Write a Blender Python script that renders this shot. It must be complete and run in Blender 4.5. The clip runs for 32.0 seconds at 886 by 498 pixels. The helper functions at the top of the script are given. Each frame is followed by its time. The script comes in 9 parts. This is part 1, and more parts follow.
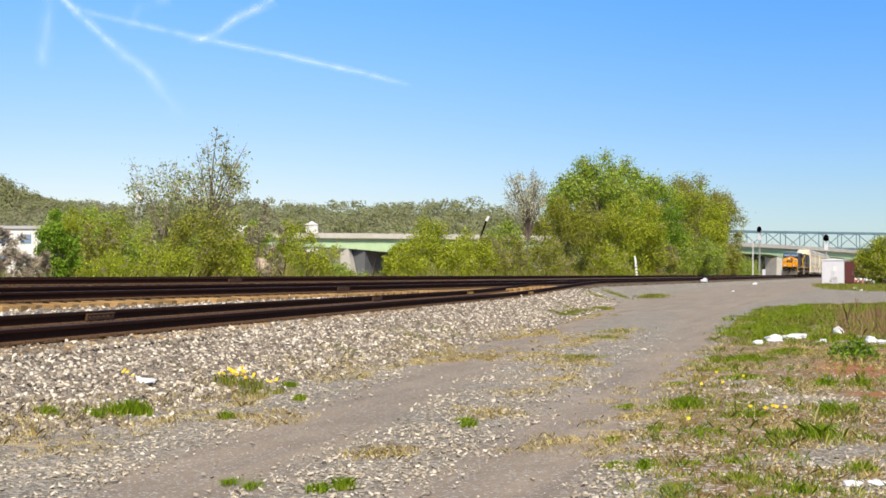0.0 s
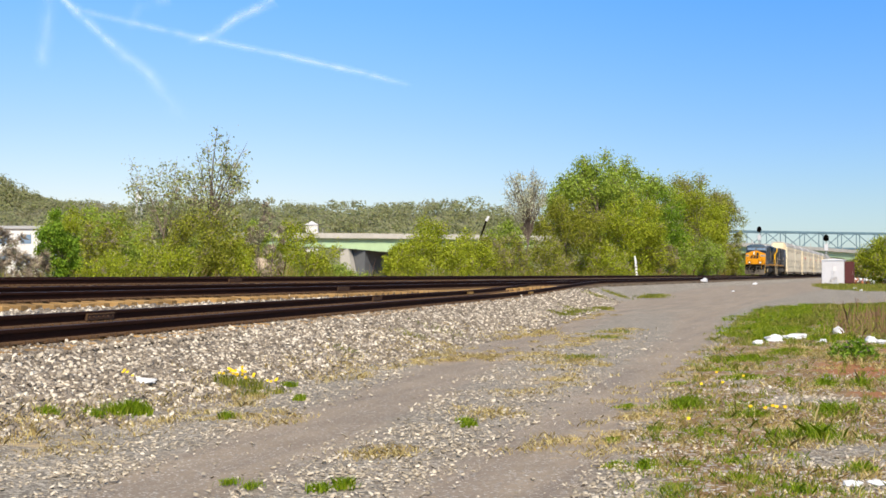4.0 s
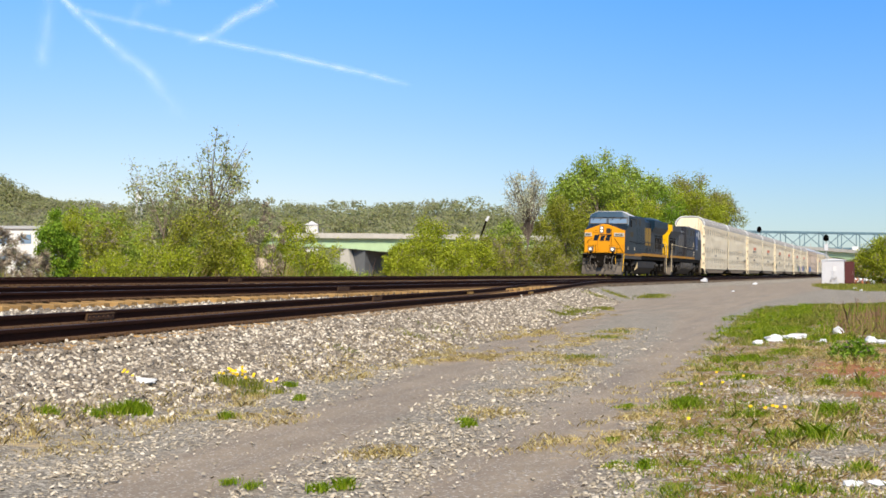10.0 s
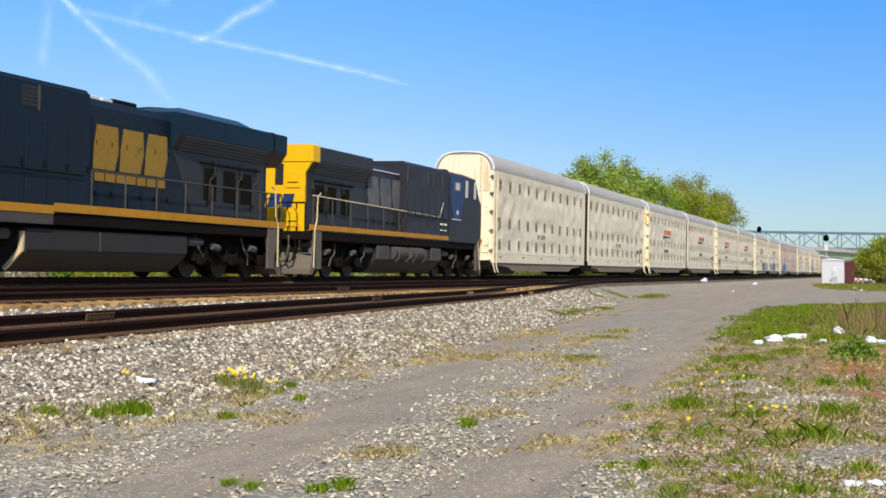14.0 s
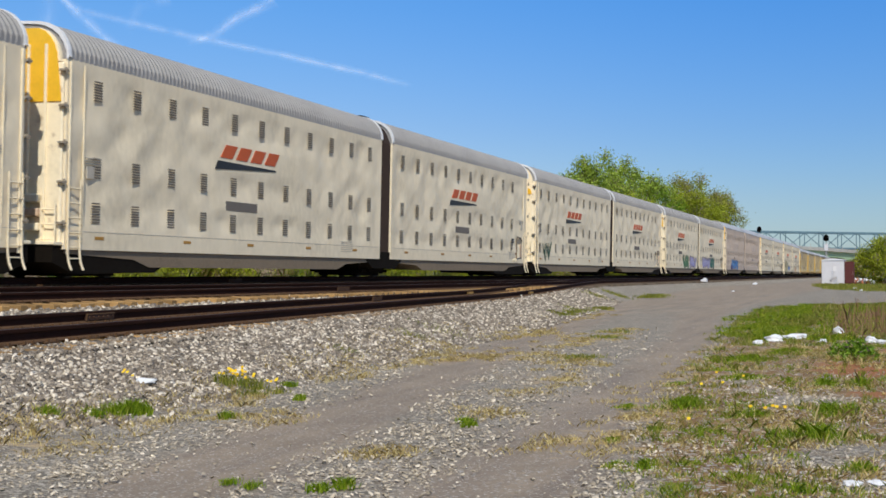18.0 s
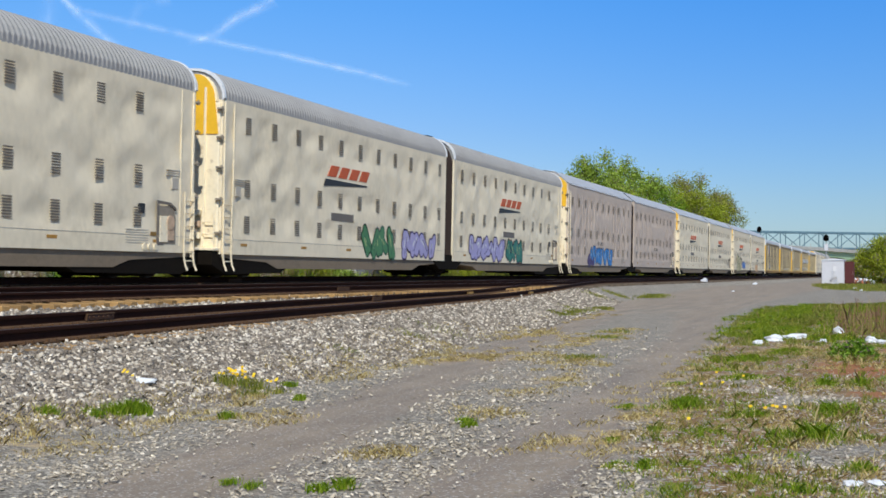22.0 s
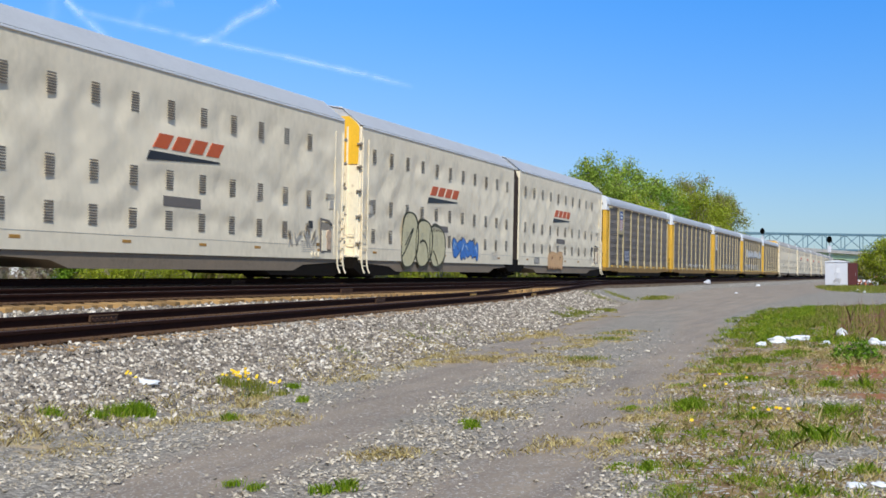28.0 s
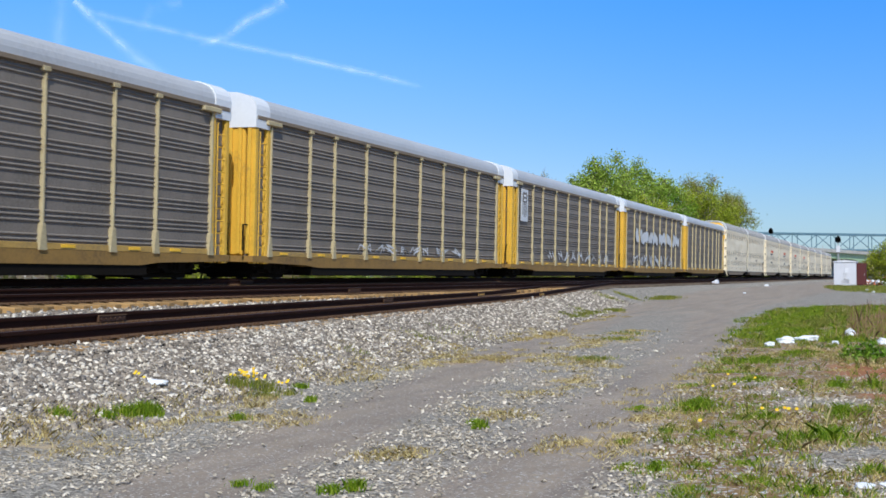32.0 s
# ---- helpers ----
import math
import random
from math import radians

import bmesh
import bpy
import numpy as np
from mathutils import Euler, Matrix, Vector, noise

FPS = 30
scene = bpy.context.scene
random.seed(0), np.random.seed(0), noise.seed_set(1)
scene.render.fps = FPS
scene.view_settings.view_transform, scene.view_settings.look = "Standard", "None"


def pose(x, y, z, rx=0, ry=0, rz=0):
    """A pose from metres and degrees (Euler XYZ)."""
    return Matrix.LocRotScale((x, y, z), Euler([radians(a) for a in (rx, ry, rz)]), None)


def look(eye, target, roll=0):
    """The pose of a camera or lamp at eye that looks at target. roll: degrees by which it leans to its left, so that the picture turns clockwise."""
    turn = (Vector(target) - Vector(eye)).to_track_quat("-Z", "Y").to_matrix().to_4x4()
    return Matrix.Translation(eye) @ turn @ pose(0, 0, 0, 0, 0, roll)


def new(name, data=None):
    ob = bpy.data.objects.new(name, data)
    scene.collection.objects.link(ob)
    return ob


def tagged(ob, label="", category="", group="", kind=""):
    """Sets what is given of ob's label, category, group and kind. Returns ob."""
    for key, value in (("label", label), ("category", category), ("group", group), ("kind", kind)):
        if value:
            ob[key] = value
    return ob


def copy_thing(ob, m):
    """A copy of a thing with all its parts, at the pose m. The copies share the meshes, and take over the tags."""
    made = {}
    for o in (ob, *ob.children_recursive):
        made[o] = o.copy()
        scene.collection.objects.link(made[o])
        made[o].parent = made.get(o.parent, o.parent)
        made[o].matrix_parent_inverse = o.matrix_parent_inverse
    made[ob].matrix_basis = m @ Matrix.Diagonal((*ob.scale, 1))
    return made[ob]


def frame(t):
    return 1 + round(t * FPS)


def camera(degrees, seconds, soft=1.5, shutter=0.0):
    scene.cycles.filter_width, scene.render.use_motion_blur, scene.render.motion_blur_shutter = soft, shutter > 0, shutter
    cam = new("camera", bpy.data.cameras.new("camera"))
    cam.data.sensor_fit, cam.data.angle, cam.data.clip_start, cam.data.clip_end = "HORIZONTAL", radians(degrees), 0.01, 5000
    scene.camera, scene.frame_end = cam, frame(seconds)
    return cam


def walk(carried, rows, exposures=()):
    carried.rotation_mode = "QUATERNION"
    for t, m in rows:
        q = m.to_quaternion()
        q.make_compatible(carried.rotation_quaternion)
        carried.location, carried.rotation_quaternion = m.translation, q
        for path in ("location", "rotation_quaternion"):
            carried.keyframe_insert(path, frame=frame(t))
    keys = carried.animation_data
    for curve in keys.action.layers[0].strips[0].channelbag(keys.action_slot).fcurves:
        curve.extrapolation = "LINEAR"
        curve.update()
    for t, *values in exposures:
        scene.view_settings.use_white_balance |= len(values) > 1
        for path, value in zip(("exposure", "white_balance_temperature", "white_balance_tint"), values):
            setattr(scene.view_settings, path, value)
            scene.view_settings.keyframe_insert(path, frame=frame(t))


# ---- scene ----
# camera: stands still on a tripod, turned slightly near the end
EYE_Z = 1.5
TURN = 18.75
cam = camera(36.9, 32.0, soft=1.6, shutter=0.1)
TILT = 1.11


def aim(dx, dy):
    """Camera pose, turned dx degrees to the left and dy degrees up from its first aim."""
    return pose(0, 0, EYE_Z, 90 + TILT + dy, 0, TURN + dx)


walk(cam, [(0.0, aim(0, 0)), (12.0, aim(0, 0)), (25.5, aim(0, 0)), (26.4, aim(0.0, 0.0)), (27.5, aim(0.066, 0.072)),
           (28.0, aim(0.13, 0.072)), (28.5, aim(0.31, 0.066)), (29.0, aim(0.46, 0.072)), (29.6, aim(0.475, 0.072)),
           (30.5, aim(0.475, 0.072)), (32.0, aim(0.475, 0.072))],
     exposures=[(0.0, 0.25, 6600, 10), (12.0, 0.25, 6500, 9), (14.5, 0.1, 6200, 8), (17.0, -0.16, 6080, 8.5), (18.0, -0.24, 6050, 8.5), (19.0, -0.17, 6000, 8.3), (21.0, -0.17, 5860, 7), (23.0, -0.13, 5670, 6), (25.5, -0.12, 5570, 5), (28.0, -0.04, 5650, 7.5), (32.0, -0.02, 5500, 7.5)])

# ---- daylight ----
SUN_EL, SUN_AZ = 44.0, 154.0  # azimuth clockwise from +Y
world = bpy.data.worlds.new("sky_world")
scene.world = world
world.use_nodes = True
wn = world.node_tree.nodes
sky = wn.new("ShaderNodeTexSky")
sky.sky_type = "NISHITA"
sky.sun_disc = False
sky.sun_elevation = radians(SUN_EL)
sky.sun_rotation = radians(SUN_AZ)
sky.air_density, sky.dust_density, sky.ozone_density = 1.0, 0.3, 2.0
wn["Background"].inputs["Strength"].default_value = 0.122
# the clear spring sky: deeper blue above, pale and hazy near the ground
place = wn.new("ShaderNodeTexCoord")
split = wn.new("ShaderNodeSeparateXYZ")
band = wn.new("ShaderNodeValToRGB")
for i, (at, c) in enumerate(((0.0, (0.73, 0.715, 0.80)), (1.0, (1.0, 1.0, 1.0)), (0.055, (0.70, 0.71, 0.83)), (0.11, (0.60, 0.71, 0.93)), (0.2, (0.46, 0.77, 1.12)), (0.4, (0.80, 0.92, 1.02)))):
    stop = band.color_ramp.elements[i] if i < 2 else band.color_ramp.elements.new(at)
    stop.position, stop.color = at, (*c, 1)
deep = wn.new("ShaderNodeMix")
deep.data_type, deep.blend_type = "RGBA", "MULTIPLY"
deep.inputs["Factor"].default_value = 1.0
wl = world.node_tree.links
wl.new(place.outputs["Generated"], split.inputs[0])
wl.new(split.outputs["Z"], band.inputs[0])
wl.new(sky.outputs[0], deep.inputs["A"])
wl.new(band.outputs[0], deep.inputs["B"])
# the haze is paler towards the river valley on -x
side = wn.new("ShaderNodeMapRange")
side.inputs["From Min"].default_value, side.inputs["From Max"].default_value = -1.0, 1.0
wl.new(split.outputs["X"], side.inputs["Value"])
valley = wn.new("ShaderNodeValToRGB")
valley.color_ramp.interpolation = "EASE"
for i, (at, c) in enumerate(((0.0, (1.0, 1.0, 1.0)), (1.0, (1.0, 1.0, 1.0)), (0.2, (1.13, 1.07, 1.02)), (0.5, (0.73, 0.875, 0.97)))):
    stop = valley.color_ramp.elements[i] if i < 2 else valley.color_ramp.elements.new(at)
    stop.position, stop.color = at, (*c, 1)
hazed = wn.new("ShaderNodeMix")
hazed.data_type, hazed.blend_type = "RGBA", "MULTIPLY"
hazed.inputs["Factor"].default_value = 1.0
wl.new(side.outputs[0], valley.inputs[0])
wl.new(deep.outputs["Result"], hazed.inputs["A"])
wl.new(valley.outputs[0], hazed.inputs["B"])
wl.new(hazed.outputs["Result"], wn["Background"].inputs[0])
sun_data = bpy.data.lights.new("sun", "SUN")
sun_data.energy, sun_data.angle, sun_data.color = 4.8, radians(0.6), (1.0, 0.89, 0.73)
sun = new("sun", sun_data)
sd = Vector((math.sin(radians(SUN_AZ)) * math.cos(radians(SUN_EL)), math.cos(radians(SUN_AZ)) * math.cos(radians(SUN_EL)), math.sin(radians(SUN_EL))))
sun.matrix_basis = look(sd * 100, (0, 0, 0))


# ---- materials ----
def mat(name, color, rough=0.6, metal=0.0, var=0.25, scale=4.0, fine=60.0, bump=0.15, tint=None, rust=None, spec=0.4, island=0.0, each=0.0, stretch=(1, 1, 1), trans=0.0):
    """A procedural surface: base colour varied at two scales, optional second tint in patches, optional rust, bump."""
    m = bpy.data.materials.new(name)
    m.use_nodes = True
    n, l = m.node_tree.nodes, m.node_tree.links
    b = n["Principled BSDF"]
    b.inputs["Roughness"].default_value = rough
    b.inputs["Metallic"].default_value = metal
    b.inputs["Specular IOR Level"].default_value = spec
    tc = n.new("ShaderNodeTexCoord")
    mp = n.new("ShaderNodeMapping")
    mp.inputs["Scale"].default_value = stretch
    l.new(tc.outputs["Object"], mp.inputs["Vector"])
    big = n.new("ShaderNodeTexNoise")
    big.inputs["Scale"].default_value = scale
    big.inputs["Detail"].default_value = 6
    big.inputs["Roughness"].default_value = 0.65
    l.new(mp.outputs[0], big.inputs["Vector"])
    small = n.new("ShaderNodeTexNoise")
    small.inputs["Scale"].default_value = fine
    small.inputs["Detail"].default_value = 3
    l.new(mp.outputs[0], small.inputs["Vector"])
    ramp = n.new("ShaderNodeValToRGB")
    c = Vector(color[:3])
    lo, hi = c * (1 - var), c * (1 + var)
    ramp.color_ramp.elements[0].position, ramp.color_ramp.elements[1].position = 0.3, 0.7
    ramp.color_ramp.elements[0].color = (*lo, 1)
    ramp.color_ramp.elements[1].color = (*hi, 1)
    l.new(big.outputs["Fac"], ramp.inputs[0])
    col = ramp.outputs[0]

    def mix(fac, other, kind="MIX"):
        x = n.new("ShaderNodeMix")
        x.data_type, x.blend_type = "RGBA", kind
        if hasattr(fac, "default_value"):
            l.new(fac, x.inputs["Factor"])
        else:
            x.inputs["Factor"].default_value = fac
        l.new(col, x.inputs["A"])
        if hasattr(other, "default_value"):
            l.new(other, x.inputs["B"])
        else:
            x.inputs["B"].default_value = (*other[:3], 1)
        return x.outputs["Result"]

    def patch(fac, low, high):
        r = n.new("ShaderNodeMapRange")
        r.inputs["From Min"].default_value, r.inputs["From Max"].default_value = low, high
        l.new(fac, r.inputs["Value"])
        return r.outputs[0]

    if tint:
        t2 = n.new("ShaderNodeTexNoise")
        t2.inputs["Scale"].default_value = scale * 0.6
        t2.inputs["Detail"].default_value = 5
        l.new(mp.outputs[0], t2.inputs["Vector"])
        col = mix(patch(t2.outputs["Fac"], 0.45, 0.65), tint)
    if rust:
        r2 = n.new("ShaderNodeTexNoise")
        r2.inputs["Scale"].default_value = scale * 2.3
        r2.inputs["Detail"].default_value = 8
        r2.inputs["Roughness"].default_value = 0.7
        l.new(mp.outputs[0], r2.inputs["Vector"])
        col = mix(patch(r2.outputs["Fac"], 0.58, 0.72), rust)
    col = mix(patch(small.outputs["Fac"], 0.3, 0.75), c * (1 + var * 0.8))
    if island or each:
        src = n.new("ShaderNodeNewGeometry").outputs["Random Per Island"] if island else n.new("ShaderNodeObjectInfo").outputs["Random"]
        hs = n.new("ShaderNodeHueSaturation")
        r = n.new("ShaderNodeMapRange")
        k = island or each
        r.inputs["To Min"].default_value, r.inputs["To Max"].default_value = 1 - k, 1 + k
        l.new(src, r.inputs["Value"])
        l.new(r.outputs[0], hs.inputs["Value"])
        l.new(col, hs.inputs["Color"])
        col = hs.outputs[0]
    l.new(col, b.inputs["Base Color"])
    if bump:
        bp = n.new("ShaderNodeBump")
        bp.inputs["Strength"].default_value = bump
        bp.inputs["Distance"].default_value = 0.02
        l.new(small.outputs["Fac"], bp.inputs["Height"])
        l.new(bp.outputs[0], b.inputs["Normal"])
    if trans:
        tr = n.new("ShaderNodeBsdfTranslucent")
        l.new(col, tr.inputs["Color"])
        ms = n.new("ShaderNodeMixShader")
        ms.inputs[0].default_value = trans
        l.new(b.outputs[0], ms.inputs[1])
        l.new(tr.outputs[0], ms.inputs[2])
        l.new(ms.outputs[0], n["Material Output"].inputs["Surface"])
    return m


# ---- mesh helpers ----
def box(bm, x0, x1, y0, y1, z0, z1, bevel=0.0, seg=1):
    vs = [bm.verts.new((x, y, z)) for x in (x0, x1) for y in (y0, y1) for z in (z0, z1)]
    fs = [bm.faces.new([vs[i] for i in q]) for q in ((0, 1, 3, 2), (4, 6, 7, 5), (0, 4, 5, 1), (2, 3, 7, 6), (0, 2, 6, 4), (1, 5, 7, 3))]
    if bevel:
        es = list({e for f in fs for e in f.edges})
        bmesh.ops.bevel(bm, geom=es, offset=bevel, segments=seg, affect="EDGES", profile=0.5)
    return vs


def tube(bm, pts, r, sides=8, r2=None):
    """A round bar through the points, tapering from r to r2."""
    pts = [Vector(p) for p in pts]
    r2 = r if r2 is None else r2
    rings = []
    for i, p in enumerate(pts):
        d = (pts[min(i + 1, len(pts) - 1)] - pts[max(i - 1, 0)]).normalized()
        side = d.cross(Vector((0, 0, 1)) if abs(d.z) < 0.9 else Vector((1, 0, 0))).normalized()
        up = side.cross(d)
        rr = r + (r2 - r) * i / (len(pts) - 1)
        rings.append([bm.verts.new(p + rr * (math.cos(k * math.tau / sides) * side + math.sin(k * math.tau / sides) * up)) for k in range(sides)])
    for a, b in zip(rings, rings[1:]):
        for k in range(sides):
            bm.faces.new((a[k], a[(k + 1) % sides], b[(k + 1) % sides], b[k]))
    bm.faces.new(rings[0][::-1])
    bm.faces.new(rings[-1])


def disc(bm, c, axis, r, depth, sides=20, hub=0.0):
    """A short cylinder with its middle at c along the axis; hub: a smaller raised boss."""
    c, axis = Vector(c), Vector(axis).normalized()
    tube(bm, [c - axis * depth / 2, c + axis * depth / 2], r, sides)
    if hub:
        tube(bm, [c - axis * depth * 0.8, c + axis * depth * 0.8], hub, 10)


def prism(bm, outline, y0, y1):
    """The outline in x, z drawn out from y0 to y1."""
    a = [bm.verts.new((x, y0, z)) for x, z in outline]
    b = [bm.verts.new((x, y1, z)) for x, z in outline]
    k = len(a)
    for i in range(k):
        bm.faces.new((a[i], a[(i + 1) % k], b[(i + 1) % k], b[i]))
    bm.faces.new(a[::-1])
    bm.faces.new(b)


def side_prism(bm, outline, x0, x1):
    """The outline in y, z drawn out from x0 to x1."""
    a = [bm.verts.new((x0, y, z)) for y, z in outline]
    b = [bm.verts.new((x1, y, z)) for y, z in outline]
    k = len(a)
    for i in range(k):
        bm.faces.new((a[i], a[(i + 1) % k], b[(i + 1) % k], b[i]))
    bm.faces.new(a[::-1])
    bm.faces.new(b)


def finish(name, bm, material, smooth=False):
    bmesh.ops.recalc_face_normals(bm, faces=bm.faces)
    me = bpy.data.meshes.new(name)
    bm.to_mesh(me)
    bm.free()
    me.materials.append(material)
    if smooth:
        me.polygons.foreach_set("use_smooth", [True] * len(me.polygons))
    return me


def part(name, bm, material, parent, label="", smooth=False):
    ob = new(name, finish(name, bm, material, smooth))
    ob.parent = parent
    return tagged(ob, label)


def piece(name, me, parent, m):
    """One more object on a mesh that alike pieces share."""
    ob = new(name, me)
    ob.parent = parent
    ob.matrix_basis = m
    return ob


def thing(name, label, category, group="", kind="", m=None):
    ob = tagged(new(name), label, category, group, kind)
    if m:
        ob.matrix_basis = m
    return ob


def raw(name, verts, faces, material, smooth=False):
    me = bpy.data.meshes.new(name)
    me.from_pydata([tuple(v) for v in verts], [], faces)
    me.materials.append(material)
    if smooth:
        me.polygons.foreach_set("use_smooth", [True] * len(me.polygons))
    me.update()
    return me


def quads_mesh(name, verts, k, material):
    """Many loose faces of k corners each, from an array of corners."""
    verts = np.asarray(verts, dtype=np.float32).reshape(-1, 3)
    cnt = len(verts) // k
    me = bpy.data.meshes.new(name)
    me.vertices.add(len(verts))
    me.vertices.foreach_set("co", verts.ravel())
    me.loops.add(len(verts))
    me.loops.foreach_set("vertex_index", np.arange(len(verts), dtype=np.int32))
    me.polygons.add(cnt)
    me.polygons.foreach_set("loop_start", np.arange(cnt, dtype=np.int32) * k)
    me.update(calc_edges=True)
    me.materials.append(material)
    return me


# ---- surfaces of the place ----
M_RAIL = mat("rusty_rail_steel", (0.024, 0.010, 0.007), 0.85, 0.0, 0.3, 3, 40, 0.1, rust=(0.03, 0.013, 0.008), spec=0.08)
M_RAILTOP = mat("worn_rail_head", (0.06, 0.05, 0.045), 0.5, 0.4, 0.2, 3, 80, 0.02)
M_RAILDULL = mat("dull_rusty_rail_head", (0.035, 0.02, 0.015), 0.6, 0.2, 0.3, 3, 60, 0.05)
M_FOOT = mat("rusty_foot", (0.085, 0.045, 0.019), 0.85, 0.0, 0.4, 4, 50, 0.3)
M_TIE = mat("weathered_tie", (0.29, 0.175, 0.065), 0.9, 0.0, 0.4, 5, 40, 0.4, stretch=(0.4, 3, 3), each=0.35)
# darker, greyer copy of the tie colour, tones down the joined far sleepers
M_GREYTIE = mat("darker_grey_tie", (0.125, 0.095, 0.065), 0.9, 0.0, 0.4, 5, 40, 0.4, island=0.45)
M_CONC = mat("concrete", (0.46, 0.44, 0.39), 0.85, 0, 0.2, 0.4, 6, 0.2, tint=(0.36, 0.34, 0.3))
# concrete darkened so that its colour carries the shade under the deck
M_SHADECONC = mat("deck_shaded_concrete", (0.10, 0.105, 0.11), 0.9, 0, 0.25, 0.4, 6, 0.2)
M_GREENSTEEL = mat("pale_green_steel", (0.38, 0.52, 0.30), 0.6, 0, 0.15, 0.5, 9, 0.05)
M_BLUESTEEL = mat("blue_green_truss_steel", (0.11, 0.185, 0.225), 0.6, 0, 0.2, 0.3, 4, 0.05)

SIDING_SLOPE = 0.096
BED_SLOPE = 0.058


def siding_b(a):
    return min(8.58 + SIDING_SLOPE * a, 15.6)


def smooth(t):
    t = min(1.0, max(0.0, t))
    return t * t * (3 - 2 * t)


def tie_top(b):
    """Height of the top of the sleepers at b metres beside the camera's line."""
    return 1.22 - BED_SLOPE * max(0.0, 19.83 - max(b, 0.0))


def siding_level(a):
    """Top of the siding's sleepers at its near rail: it drops away from the second track."""
    return 0.668 + (tie_top(15.6) - 0.668) * smooth((a - 42) / 34)


def road_level(a):
    return 0.55 * smooth((a - 15) / 105)


def height(x, y):
    b = -x
    near = siding_b(y)
    e = near - 0.75
    if b > 23.0:
        base = tie_top(22.5) - 0.04
        return base + (0.15 - base) * smooth((b - 23) / 5)
    if b > e:
        yard = siding_level(y) + BED_SLOPE * (b - near)
        mix_in = smooth((b - near - 2.1) / 1.6) if near < 15.4 else 1.0
        return yard + (tie_top(min(b, 22.5)) - yard) * mix_in - 0.035 - 0.075 * mix_in
    return max(road_level(y), siding_level(y) - 0.1 - (e - b) / 3)


def along(points, y):
    """Value between the points (y, value)."""
    if y <= points[0][0]:
        return points[0][1]
    for (y0, v0), (y1, v1) in zip(points, points[1:]):
        if y <= y1:
            return v0 + (v1 - v0) * (y - y0) / (y1 - y0)
    return points[-1][1]


RUT_L = [(2, -4.3), (7.8, -4.8), (12.9, -5.55), (25.2, -7.4), (53, -10.6), (108, -12.6), (140, -10.5)]
RUT_R = [(2, -2.3), (8.5, -2.62), (15, -3.07), (30.7, -4.3), (45, -6.3), (60, -7.0), (82, -6.6), (140, -4.0)]
VERGE = [(2, -1.2), (8.9, -1.6), (11.2, -2.2), (16.6, -2.75), (23.3, -3.2), (37, -4.3), (45, -4.9), (55, -4.6), (59, -3.3), (62, 1.0), (72, 2.0), (104, -2.0), (112, -6.0), (140, -8)]
TOE = [(2, -7.3), (10.2, -7.7), (12.1, -7.5), (16.8, -8.0), (25, -8.7), (32, -9.0), (50, -11.0), (75, -14.0), (140, -14.5)]
STRAW = [(-6.9, 9.9, 0.6, 0.7), (-6.4, 12.7, 0.5, 0.8), (-8.6, 23.4, 0.9, 1.6), (-7.4, 22.9, 0.7, 1.4), (-4.6, 18.5, 0.4, 2.6), (-5.3, 22.8, 0.5, 1.8), (-6.6, 29.9, 0.7, 4.5), (-4.2, 13.9, 0.35, 0.5), (-4.05, 10.5, 0.2, 0.25), (-9.0, 22.6, 0.7, 2.0), (-7.9, 21.6, 0.7, 1.0), (-6.5, 23.6, 0.5, 1.2),
         (-2.7, 12.0, 0.5, 1.0), (-2.5, 14.2, 0.5, 1.6), (-2.9, 19.5, 0.6, 2.5), (-0.5, 22.5, 1.2, 1.6), (-1.4, 26.5, 1.5, 2.0), (-1.2, 13.2, 0.7, 0.9), (-10.2, 42.0, 0.8, 5)]


RED_SOIL = [(-0.45, 22.2, 1.0, 2.4), (0.3, 26.5, 0.7, 2.0), (-0.2, 17.6, 0.4, 0.8)]
BARE_GRAVEL = [(-0.67, 11.1, 0.8, 0.5), (-1.24, 16.3, 0.3, 0.9), (-2.04, 19.0, 0.4, 0.7), (-1.75, 17.6, 0.5, 0.5), (-2.35, 11.3, 0.3, 0.6), (-0.2, 9.9, 0.3, 0.35), (-1.95, 9.4, 0.3, 0.5), (-0.35, 12.0, 0.5, 0.6), (-0.9, 16.6, 0.5, 0.8)]


def patch(spots, x, y):
    """How far x, y lies inside the given round spots (x, y, half width, half length)."""
    return max(math.exp(-((x - sx) / rx) ** 2 - ((y - sy) / ry) ** 2) for sx, sy, rx, ry in spots)


def zones(x, y):
    """How far the ground at x, y is worn road, overgrown soil and straw."""
    l, r, v = along(RUT_L, y), along(RUT_R, y), along(VERGE, y)
    far = smooth((y - 35) / 40)
    w = 0.78 + 0.8 * far
    road = max(math.exp(-((x - l) / w) ** 2), math.exp(-((x - r) / w) ** 2))
    if l < x < r:
        road = max(road, 0.36 + 0.55 * far)
    if x < along(TOE, y):
        road *= math.exp(-(along(TOE, y) - x))
    soil = smooth((x - v + 0.25) / 0.7) if x < 40 else 1.0
    if x < -23.5:
        soil = 1.0
    straw = patch(STRAW, x, y)
    soil *= 1 - 0.85 * patch(BARE_GRAVEL, x, y)
    return road * (1 - soil), soil, straw


